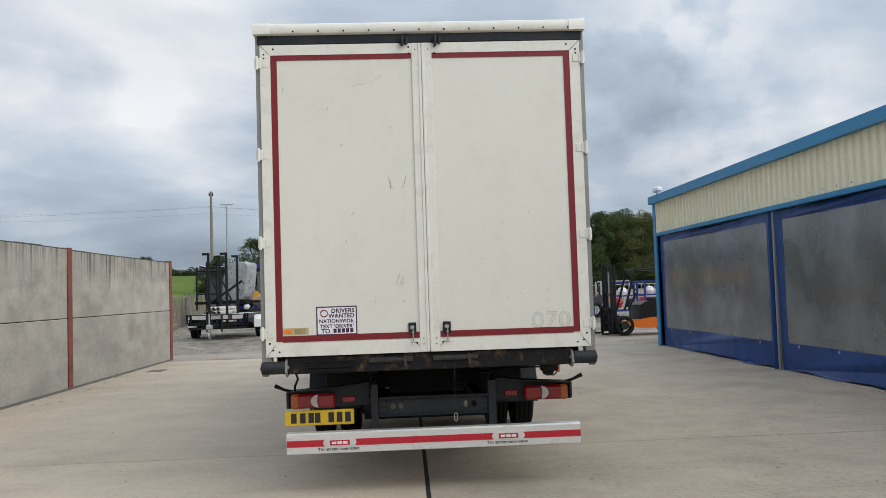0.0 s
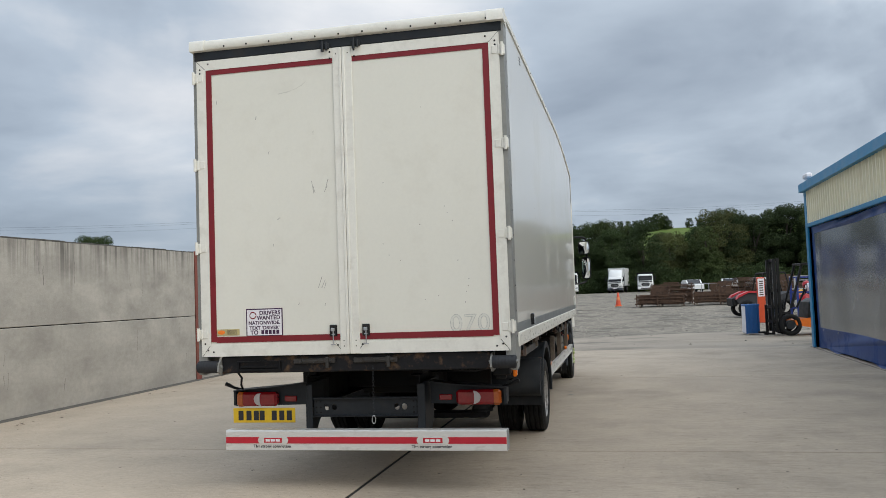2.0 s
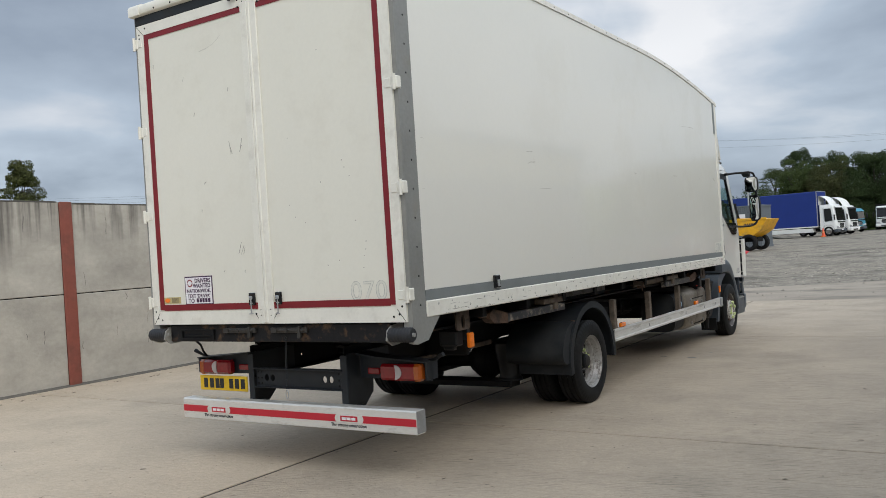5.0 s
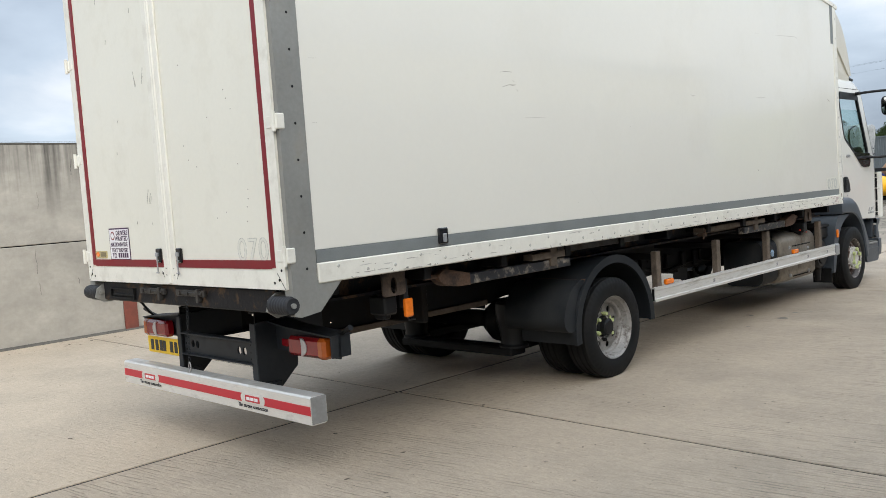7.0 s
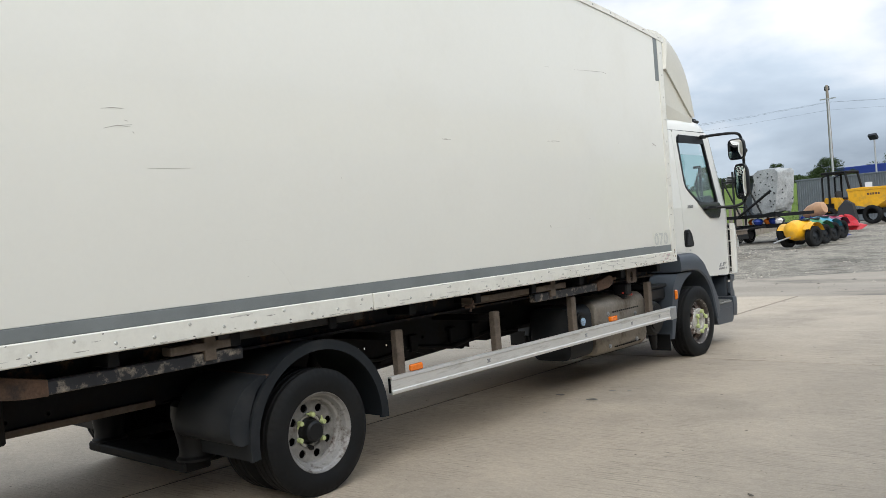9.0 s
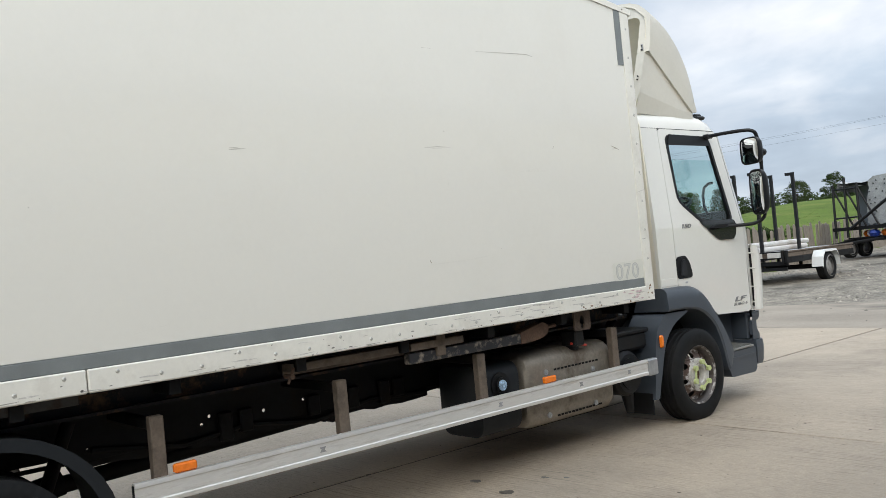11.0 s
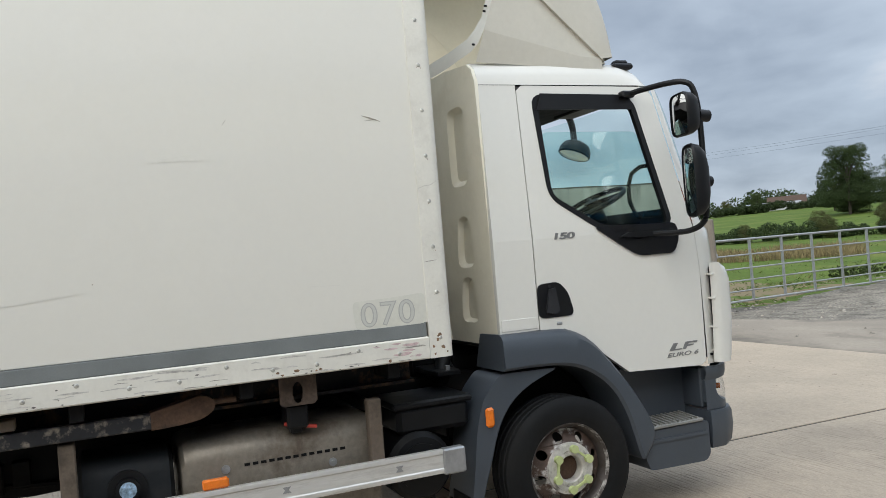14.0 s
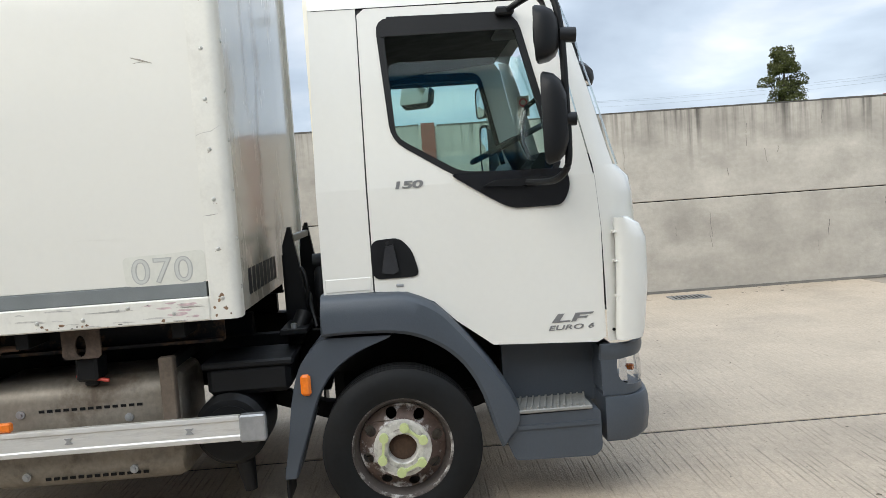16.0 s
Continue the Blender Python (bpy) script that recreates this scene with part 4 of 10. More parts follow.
def body_sides():
    ysamp = [0.14, 1.2, 2.4, 3.6, 4.6, 5.1, 5.6, 6.1, 6.6, 7.1, 7.47]
    for sx in (1, -1):
        s = Shape()
        rings = []
        for y in ysamp:
            zt = roof_z(y) - 0.03
            rings.append([(sx * (HW - 0.03), y, 1.24), (sx * HW, y, 1.24), (sx * HW, y, zt), (sx * (HW - 0.03), y, zt)])
        s.loft(rings, closed=True)
        s.f += [tuple(range(3, -1, -1)), tuple(range(len(s.v) - 4, len(s.v)))]
        panel = part("side_panel", s, WHITE, lorry, "white body side with scuffs")
        part("reflective_strip", Shape().box(min(sx * HW, sx * (HW + 0.004)), max(sx * HW, sx * (HW + 0.004)), 0.15, 7.46, 1.175, 1.236, 0.001).box(min(sx * 1.2, sx * HW), max(sx * 1.2, sx * HW), 0.15, 7.46, 1.172, 1.242), GREYT, panel, "grey reflective strip")
        for a, b in ((0.15, 3.375), (3.38, 7.47)):
            rail = part("side_rail", Shape().box(*sorted((sx * 1.19, sx * (HW + 0.012))), a, b, BZ, 1.172, 0.006), TRIMW, panel, "scuffed white aluminium bottom rail")
            y = a + 0.13
            k = 0
            while y < b:
                if sx > 0:
                    rivet(rail, (HW + 0.011, y, 1.125 + (0.02 if k % 3 == 0 else -0.018)))
                y += 0.2; k += 1
        rnd_ = [(sx * (HW + 0.006), 7.47), (sx * (HW + 0.006), BL - 0.045)] + [(sx * (HW + 0.006 - 0.045 * (1 - math.cos(a))), BL - 0.045 + 0.045 * math.sin(a)) for a in [math.pi / 12 * k for k in range(1, 7)]] + [(sx * (HW - 0.10), BL), (sx * (HW - 0.10), 7.47)]
        cp = part("front_corner_post", Shape().prism(rnd_, "z", BZ, roof_z(7.5) - 0.02), TRIMW, lorry, "white front corner post")
        if sx > 0:
            for k in range(10):
                rivet(cp, (HW + 0.005, 7.527, 1.16 + k * 0.2205))
                rv = rivet(cp, (HW - 0.066, BL, 1.20 + k * 0.2205))
                rv.rotation_euler = (0, 0, radians(90))
            part("reflective_strip", Shape().box(HW, HW + 0.004, 7.40, 7.468, 2.86, roof_z(7.4) - 0.05), GREYT, panel)
        # roof edge capping
        s = Shape()
        rings = []
        for y in [0.1, 1.2, 2.4, 3.6, 4.6, 5.1, 5.6, 6.1, 6.6, 7.1, 7.4, BL + 0.004]:
            z = roof_z(y)
            rings.append([(sx * (HW + 0.01), y, z - 0.055), (sx * (HW + 0.01), y, z - 0.012), (sx * (HW - 0.012), y, z + 0.004), (sx * (HW - 0.06), y, z + 0.006), (sx * (HW - 0.06), y, z - 0.055)])
        s.loft(rings, closed=True)
        s.f += [tuple(range(4, -1, -1)), tuple(range(len(s.v) - 5, len(s.v)))]
        cap = part("roof_edge_cap", s, TRIMW, lorry, "white roof edge capping with rivets")
        if sx > 0:
            y = 0.3
            while y < 7.6:
                rivet(cap, (HW + 0.009, y, roof_z(y) - 0.033), mesh=RIVETD)
                y += 0.3
    s = Shape()
    rings = [[(-HW + 0.05, y, roof_z(y) - 0.03), (-HW + 0.05, y, roof_z(y)), (0, y, roof_z(y) + 0.008), (HW - 0.05, y, roof_z(y)), (HW - 0.05, y, roof_z(y) - 0.03)] for y in (0.14, 2, 4.6, 5.2, 5.8, 6.4, 7.0, BL)]
    s.loft(rings, closed=True)
    part("roof", s, WHITE, lorry, "translucent white body roof")
    part("front_wall", Shape().box(-HW + 0.07, HW - 0.07, 7.50, 7.575, BZ, roof_z(BL) - 0.01), BULK, lorry, "glossy cream front bulkhead with brown dirt")
    part("floor", Shape().box(-1.19, 1.19, 0.05, 7.5, BZ, 1.16), BROWN, lorry, "dark wooden load floor")


body_sides()


PURPLE = mat("dark_purple_ink", (0.045, 0.012, 0.05), 0.5, var=0.05)


def body_rear():
    for sx in (1, -1):
        # grey corner post, wider at the bottom, running down below the floor
        s = Shape()
        s.prism([(-0.012, 0.915), (0.03, 0.905), (0.15, 0.92), (0.31, 1.075), (0.145, 1.085), (0.145, 3.50), (-0.012, 3.50)], "x", *sorted((sx * (HW - 0.035), sx * (HW + 0.004))))
        s.box(*sorted((sx * (HW - 0.07), sx * (HW - 0.03))), -0.012, 0.07, 0.93, 3.48, 0.004)
        post = part("rear_corner_post", s, POST, lorry, "grey steel rear corner post")
        for k in range(13):
            if sx > 0:
                rivet(post, (HW + 0.003, 0.085 + 0.0 * k, 1.15 + k * 0.185), mesh=RIVETD)
    cap = Shape()
    prof = [(-0.03, 3.465), (-0.048, 3.475), (-0.055, 3.49), (-0.055, 3.525), (-0.045, 3.545), (-0.02, 3.556), (0.1, 3.562), (0.14, 3.562), (0.14, 3.465)]
    cap.prism(prof, "x", -HW - 0.008, HW + 0.008)
    header = part("roof_cap", cap, TRIMW, lorry, "cream moulded rear roof cap")
    for k in range(13):
        rivet(header, (-1.15 + k * 0.19, -0.056, 3.487), back=True, mesh=RIVETD)
    for sx in (1, -1):
        part("cap_corner", Shape().prism([(-0.060, 3.468), (-0.061, 3.528), (-0.048, 3.55), (-0.025, 3.56), (0.05, 3.567), (0.05, 3.468)], "x", *sorted((sx * (HW - 0.11), sx * (HW + 0.014)))), TRIMW, header)
    part("door_header", Shape().box(-HW + 0.01, HW - 0.01, -0.022, 0.06, 3.398, 3.476, 0.004), CHAS, lorry, "dark grey steel header over the doors")
    for x in (-0.13, 0.12):
        part("top_keeper", Shape().box(x - 0.035, x + 0.035, -0.05, -0.01, 3.385, 3.43, 0.006).cyl((x - 0.012, -0.06, 3.36), (x - 0.012, -0.06, 3.44), 0.011).cyl((x + 0.018, -0.055, 3.37), (x + 0.018, -0.055, 3.43), 0.009), CHAS, lorry)
    Z0, Z1 = 1.052, 3.392
    for sx in (-1, 1):
        x0, x1 = (-1.215, -0.001) if sx < 0 else (0.001, 1.215)
        door = part("rear_door", Shape().box(x0, x1, -0.018, 0.02, Z0, Z1, 0.003), DOORW, lorry, "off-white rear door framed with dark red tape")
        out = -1.215 if sx < 0 else 1.215
        inn = -0.075 if sx < 0 else 0.08
        # mitred white frame, proud of the sheet
        f = Shape()
        ox0, ox1 = (out, inn) if sx < 0 else (inn, out)
        w = 0.078
        f.prism([(out, Z0), (out, Z1), (out - sx * w, Z1 - w), (out - sx * w, Z0 + w + 0.02)], "y", -0.027, -0.017)
        f.prism([(ox0, Z1), (ox1, Z1), (ox1 - (w if sx > 0 else 0), Z1 - w), (ox0 + (w if sx < 0 else 0), Z1 - w)], "y", -0.0265, -0.017)
        f.prism([(ox0, Z0), (ox1, Z0), (ox1 - (w if sx > 0 else 0), Z0 + w + 0.02), (ox0 + (w if sx < 0 else 0), Z0 + w + 0.02)], "y", -0.0265, -0.017)
        part("door_frame", f, TRIMW, door)
        ce = Shape()
        a, b = sorted((sx * 0.0015, inn))
        ce.box(a, b, -0.030, -0.017, Z0, Z1, 0.004)
        ce.box(*sorted((sx * 0.0015, sx * 0.024)), -0.036, -0.017, Z0 + 0.006, Z1 - 0.006, 0.004)
        for cx, cz, an in ((out - sx * w / 2, Z0 + w / 2 + 0.005, 38 * sx), (out - sx * w / 2, Z1 - w / 2, -45 * sx), (inn + sx * 0.0, Z0 + 0.04, -38 * sx)):
            part("mitre_joint", Shape().box(-0.0016, 0.0016, -0.0275, -0.0255, -0.052, 0.052, 0, pose(cx, 0, cz, 0, -an if sx > 0 else -an, 0)), CHAS, door)
        part("meeting_stile", ce, TRIMW, door)
        # tape
        t = Shape()
        o2, w2 = sx * 1.136, 0.046
        t.box(*sorted((o2, o2 - sx * w2)), -0.0235, -0.017, 1.165, 3.325)
        t.box(*sorted((o2 - sx * w2, inn)), -0.0235, -0.017, 3.275, 3.325)
        t.box(*sorted((o2 - sx * w2, inn)), -0.0235, -0.017, 1.158, 1.204)
        part("red_tape", t, RED, door, "dark red tape border")
        for cx, cz in [(out - sx * 0.03, Z1 - 0.1), (out - sx * 0.03, Z1 - 0.07), (out - sx * 0.1, Z1 - 0.03), (out - sx * 0.03, Z0 + 0.1), (out - sx * 0.055, Z0 + 0.05), (out - sx * 0.1, Z0 + 0.035), (inn + sx * 0.02, Z1 - 0.03), (inn + sx * 0.02, Z1 - 0.08), (inn - sx * 0.03, Z1 - 0.05), (inn - sx * 0.03, Z0 + 0.1), (inn + sx * 0.02, Z0 + 0.07), (inn - sx * 0.03, Z0 + 0.06)]:
            rivet(door, (cx, -0.027, cz), back=True, mesh=RIVETD)
        # hinges
        for z in (3.255, 2.56, 1.90, 1.225):
            h = Shape().box(*sorted((out - sx * 0.012, out + sx * 0.04)), -0.034, 0.02, z - 0.04, z + 0.04, 0.006)
            h.box(*sorted((out - sx * 0.055, out - sx * 0.012)), -0.032, -0.02, z - 0.03, z + 0.03, 0.003)
            h.cyl((out + sx * 0.022, -0.038, z - 0.05), (out + sx * 0.022, -0.038, z + 0.05), 0.011, n=10)
            part("hinge", h, TRIMW, door, "white painted hinge")
        # latch
        lx = -0.128 if sx < 0 else 0.13
        lt = Shape().box(lx - 0.029, lx + 0.029, -0.036, -0.018, 1.186, 1.274, 0.005)
        latch = part("latch", lt, GLOSSB, door, "black and steel door latch")
        part("lever", Shape().box(lx - 0.016, lx + 0.014, -0.048, -0.034, 1.225, 1.25, 0.004).cyl((lx + 0.004, -0.045, 1.13), (lx + 0.004, -0.045, 1.23), 0.0045, n=8).box(lx - 0.018, lx + 0.022, -0.048, -0.042, 1.122, 1.129, 0.001).box(lx - 0.01, lx + 0.012, -0.044, -0.035, 1.196, 1.204, 0.002), STEEL, latch)
        # scuffs
        rnd = random.Random(5 if sx < 0 else 9)
        sc = Shape()
        if sx < 0:
            for cx, cz, ang, ln in ((-0.225, 1.60, 0.35, 0.09), (-0.20, 1.585, 0.45, 0.07), (-0.185, 1.575, 0.3, 0.05), (-0.265, 2.33, -0.15, 0.10), (-0.255, 2.31, -0.3, 0.06), (-0.15, 2.35, 0.3, 0.07), (-0.16, 2.31, 0.5, 0.05),
                                    (-0.6, 1.9, 0.2, 0.02), (-0.55, 2.1, 0.9, 0.03), (-0.72, 2.9, 0.3, 0.03), (-0.25, 2.75, 0.1, 0.03), (-0.62, 2.62, 0.4, 0.03), (-0.19, 1.43, 0.2, 0.02), (-0.40, 1.44, 0.7, 0.02), (-1.05, 3.05, 0.2, 0.03)):
                sc.box(-0.0016, 0.0016, -0.0195, -0.0175, -ln / 2, ln / 2, 0, pose(cx, 0, cz, 0, math.degrees(ang), 0))
        else:
            for _ in range(16):
                cx, cz = rnd.uniform(0.2, 1.0), rnd.uniform(1.4, 3.0)
                sc.box(-0.003, 0.002, -0.0195, -0.0175, -0.004, 0.003, 0, pose(cx, 0, cz, 0, rnd.uniform(0, 90), 0))
        if sx < 0:
            arc_ = [(-0.53, 3.075), (-0.45, 3.085), (-0.38, 3.105), (-0.33, 3.13), (-0.30, 3.155)]
            fs = Shape().loft([[(u, -0.0188, w_ - 0.004) for u, w_ in arc_], [(u, -0.0188, w_ + 0.003) for u, w_ in arc_]])
            part("faint_scratch", fs, mat("faint_scratch", (0.60, 0.58, 0.51), 0.5, var=0.1, scale=30), door, "faint curved scratch")
        scuff = part("scuff", sc, mat("door_scuff", (0.30, 0.28, 0.25), 0.7, var=0.3, scale=40) if sx < 0 else MATS["door_scuff"], door, "small dark scuffs")
        tagged(scuff, kind="stuff")
        if sx < 0:
            st = part("poster", Shape().box(-0.840, -0.538, -0.0205, -0.0175, 1.200, 1.414), PURPLE, door, "white recruiting poster with a thin dark border")
            part("paper", Shape().box(-0.831, -0.547, -0.0222, -0.0195, 1.209, 1.405), STICK, st)
            def line(txt, x, z, size, align="LEFT"):
                text_shape("lettering", txt, size, PURPLE, st, pose(x, -0.0226, z, 90, 0, 0), 0.0004, 1.08, align, bold=0.034)
            line("DRIVERS", -0.556, 1.366, 0.043, "RIGHT")
            line("WANTED", -0.558, 1.329, 0.042, "RIGHT")
            line("NATIONWIDE.", -0.689, 1.292, 0.037, "CENTER")
            line("TEXT 'DRIVER'", -0.689, 1.254, 0.036, "CENTER")
            line("TO", -0.805, 1.216, 0.044)
            bars = Shape()
            for k in range(5):
                bars.box(-0.715 + k * 0.031, -0.692 + k * 0.031, -0.0232, -0.022, 1.217, 1.248)
            part("number_bars", bars, PURPLE, st)
            part("badge", Shape().cyl((-0.782, -0.0236, 1.362), (-0.782, -0.0215, 1.362), 0.029, n=24), RED, st)
            part("badge_face", Shape().cyl((-0.782, -0.0240, 1.362), (-0.782, -0.0232, 1.362), 0.020, n=24).box(-0.806, -0.758, -0.0246, -0.0236, 1.356, 1.368), STICK, st)
            lb = part("maker_label", Shape().box(-1.088, -0.898, -0.0205, -0.0175, 1.213, 1.262), mat("gold_label", (0.50, 0.42, 0.20), 0.35, 0.2, var=0.1, scale=20), door, "gold maker's label with an orange oval")
            part("oval", Shape().lathe([(0.0, -0.0215), (0.016, -0.0212), (0.019, -0.019)], (-1.05, 0, 1.238), "y", 20, m=Matrix.Translation((-1.05, 0, 0)) @ Matrix.Diagonal((1.8, 1, 1, 1)) @ Matrix.Translation((1.05, 0, 0)), closed=False), AMBER, lb)
            bars = Shape()
            for k in range(5):
                bars.box(-1.0, -0.92 + 0.004 * (k % 2), -0.0215, -0.02, 1.222 + k * 0.0075, 1.225 + k * 0.0075)
            part("print_bars", bars, BROWN, lb)
        else:
            faded = mat("faded_outline", (0.50, 0.49, 0.45), 0.5, var=0.3, scale=25)
            for k, d in enumerate("070"):
                g = text_shape("ghost_digit", d, 0.175, faded, door, pose(0.77 + 0.103 * k, -0.0185, 1.20, 90, 0, 0) @ Matrix.Diagonal((1.1, 1, 1, 1)), 0.0006, 1.0, bold=0.016)
                text_shape("digit_face", d, 0.175, GHOST2, g, pose(0.77 + 0.103 * k, -0.0192, 1.20, 90, 0, 0) @ Matrix.Diagonal((1.1, 1, 1, 1)), 0.0006, 1.0, bold=-0.012)


body_rear()


# ---- lorry: tail, chassis and running gear ----
GUARDP = mat("dark_mudguard_plastic", (0.011, 0.0135, 0.0165), 0.55, spec=0.3, var=0.1, scale=5, fine=60, stain=(0.05, 0.05, 0.05), stain_amt=0.5)

LOCKB = mat("dull_rusty_steel", (0.05, 0.047, 0.044), 0.5, 0.5, var=0.2, scale=9, fine=50, stain=(0.05, 0.035, 0.025), stain_amt=0.8, stain_scale=8)
CASTM = mat("rusty_casting", (0.085, 0.06, 0.045), 0.75, var=0.3, scale=10, fine=60, stain=(0.02, 0.02, 0.022), stain_amt=0.9, stain_scale=6, bump=0.002)


MOON = mat("dull_white_lens", (0.42, 0.38, 0.38), 0.15, var=0.05, scale=30, coat=0.4)


def tail():
    beam = part("rear_beam", Shape().box(-1.07, 1.06, 0.005, 0.12, 0.918, 1.046, 0.008), BEAM, lorry, "dark rusty rear crossbeam")
    part("step_recess", Shape().plate([(-0.93, 0.935), (-0.57, 0.935), (-0.57, 1.01), (-0.93, 1.01)], [[(-0.915, 0.948), (-0.585, 0.948), (-0.585, 0.998), (-0.915, 0.998)]], lambda u, v, d: (u, -0.012 + d, v), 0.02).box(-0.9, -0.6, -0.005, 0.003, 0.955, 0.972, 0.003), DARK, beam)
    for x0, x1 in ((-0.46, -0.13), (0.02, 0.36)):
        s = Shape().box(x0, x1, -0.018, 0.004, 0.985, 1.022, 0.004).box(x0 + 0.04, x1 - 0.02, -0.024, -0.016, 0.996, 1.012, 0.003)
        for k in range(3):
            s.cyl((x0 + 0.06 + k * 0.1, -0.032, 1.003), (x0 + 0.06 + k * 0.1, -0.018, 1.003), 0.012, n=10)
        s.box(x0 + 0.26, x0 + 0.285, -0.03, 0, 0.95, 1.03, 0.003)
        part("door_lock_bar", s, LOCKB, beam, "dull rusty steel lock bar")
    for sx in (1, -1):
        s = Shape()
        a, b = sx * 1.075, sx * 1.25
        ribs = [q for k in range(6) for q in ((0.047, 0.026 + k * 0.024), (0.0482, 0.03 + k * 0.024), (0.0482, 0.036 + k * 0.024), (0.047, 0.04 + k * 0.024))]
        s.lathe([(0.0, 0), (0.04, 0), (0.047, 0.006)] + ribs + [(0.047, 0.168), (0.04, 0.175), (0.0, 0.175)], (min(a, b), -0.02, 0.972), "x", 24, closed=False)
        buf = part("buffer_roller", s, BUFFER, lorry, "ribbed grey rubber buffer roller")
        part("bracket", Shape().prism([(-0.06, 0.94), (-0.045, 1.0), (0.0, 1.03), (0.12, 1.04), (0.12, 0.91), (0.0, 0.90)], "x", *sorted((sx * 1.062, sx * 1.076))).cyl((sx * 1.05, -0.02, 0.972), (sx * 1.262, -0.02, 0.972), 0.014, n=10), POST, buf)
    # two frame rails and their end plate
    for sx in (1, -1):
        s = Shape()
        hl = [[(y + 0.011 * math.cos(a), z + 0.011 * math.sin(a)) for a in [k * math.pi / 4 for k in range(8)]] for y, z in ((1.44, 0.70), (1.66, 0.705), (3.58, 0.68), (3.93, 0.70), (3.99, 0.70), (4.22, 0.69), (4.27, 0.73), (4.62, 0.70), (4.9, 0.72), (0.8, 0.72), (1.3, 0.74))]
        s.plate([(0.24, 0.63), (2.3, 0.63), (2.5, 0.66), (3.4, 0.66), (3.5, 0.63), (9.2, 0.63), (9.2, 0.86), (0.24, 0.86)], hl, lambda u, v, d, sx=sx: (sx * (0.462 - d), u, v), 0.008)
        s.box(*sorted((sx * 0.38, sx * 0.46)), 0.25, 9.2, 0.622, 0.632, 0.002).box(*sorted((sx * 0.38, sx * 0.46)), 0.25, 9.2, 0.852, 0.862, 0.002)
        part("frame_rail", s, DARK, lorry, "black chassis rail")
        part("rail_flange", Shape().box(*sorted((sx * 0.463, sx * 0.49)), 0.55, 2.27, 0.622, 0.662, 0.003), BROWN, lorry, "brown weathered rail flange")
        part("subframe", Shape().box(*sorted((sx * 0.40, sx * 0.47)), 0.3, 7.5, 0.864, 0.984, 0.004), DARK, lorry, "black body subframe")
        s = Shape().prism([(1.025, 0.93), (1.025, 0.945), (0.965, 0.945), (0.965, 1.04), (1.06, 1.04), (1.06, 1.055), (0.95, 1.055), (0.95, 0.93)] if sx > 0 else [(-1.025, 0.93), (-1.025, 0.945), (-0.965, 0.945), (-0.965, 1.04), (-1.06, 1.04), (-1.06, 1.055), (-0.95, 1.055), (-0.95, 0.93)], "y", 0.3, 7.46)
        part("body_runner", s, BEAM, lorry, "rust-patched black body side runner")
        for y, dz in ((4.35, 0.10), (4.48, 0.05), (4.95, 0.04), (5.25, 0.05), (5.5, 0.08), (5.62, 0.03)):
            part("rail_bracket", Shape().box(*sorted((sx * 0.463, sx * 0.50)), y - 0.035, y + 0.05, 0.632 - dz * 0.6, 0.74, 0.008), DARK, lorry)
    for y in (0.3, 1.0, 1.7, 2.4, 3.1, 3.8, 4.5, 5.2, 5.9, 6.6, 7.3):
        part("cross_bearer", Shape().box(-1.18, 1.18, y - 0.03, y + 0.03, 0.985, 1.066, 0.004), DARK, lorry)
    cr = Shape().plate([(-0.40, 0.555), (0.46, 0.555), (0.46, 0.69), (-0.40, 0.69)],
                       [[(cx + 0.023 * math.cos(a), 0.622 + 0.026 * math.sin(a)) for a in [k * math.pi / 5 for k in range(10)]] for cx in (-0.294, -0.234, 0.275, 0.335)],
                       lambda u, v, d: (u, 0.232 + d, v), 0.012)
    cr.box(-0.40, 0.46, 0.20, 0.25, 0.686, 0.698, 0.003).box(-0.40, 0.46, 0.20, 0.25, 0.550, 0.559, 0.003)
    cross = part("end_crossmember", cr, CHAS, lorry, "drilled grey chassis end plate")
    for x in (-0.38, -0.345, 0.41, 0.44):
        for z in (0.58, 0.62, 0.665):
            rivet(cross, (x, 0.231, z), back=True, mesh=RIVETD)
    for sx in (1, -1):
        cx = sx * 0.475 + 0.02
        s = Shape().prism([(0.212, 0.40), (0.212, 0.79), (0.235, 0.81), (0.70, 0.81), (0.70, 0.63), (0.50, 0.61), (0.49, 0.505), (0.47, 0.49), (0.37, 0.40), (0.34, 0.385)], "x", cx - 0.006, cx + 0.012)
        s.box(*sorted((cx + 0.01, cx - sx * 0.05)), 0.208, 0.220, 0.445, 0.80, 0.003)
        s.box(cx - 0.02, cx + 0.03, 0.14, 0.36, 0.385, 0.44, 0.004)
        part("bumper_hanger", s, CHAS, lorry, "dark pressed steel bumper hanger")
        s = Shape().prism([(sx * 0.5 + 0.02, 0.63), (sx * 0.5 + 0.02, 0.80), (sx * 0.7, 0.775), (sx * 1.12, 0.745), (sx * 1.12, 0.62)], "y", 0.345, 0.36)
        s.prism([(sx * 0.5 + 0.02, 0.80), (sx * 0.5 + 0.02, 0.808), (sx * 0.7, 0.783), (sx * 1.12, 0.753), (sx * 1.12, 0.745), (sx * 0.7, 0.775)], "y", 0.29, 0.44)
        s.box(*sorted((sx * 1.10, sx * 1.12)), 0.30, 0.43, 0.63, 0.75, 0.003)
        part("lamp_carrier", s, CHAS, lorry)
        x0, x1 = sorted((sx * 0.735, sx * 1.08))
        lamp = part("tail_lamp", Shape().box(x0, x1, 0.270, 0.345, 0.625, 0.738, 0.018), REDL, lorry, "red tail lamp with white and amber lenses")
        xa, xb = sorted((sx * 1.012, sx * 1.083))
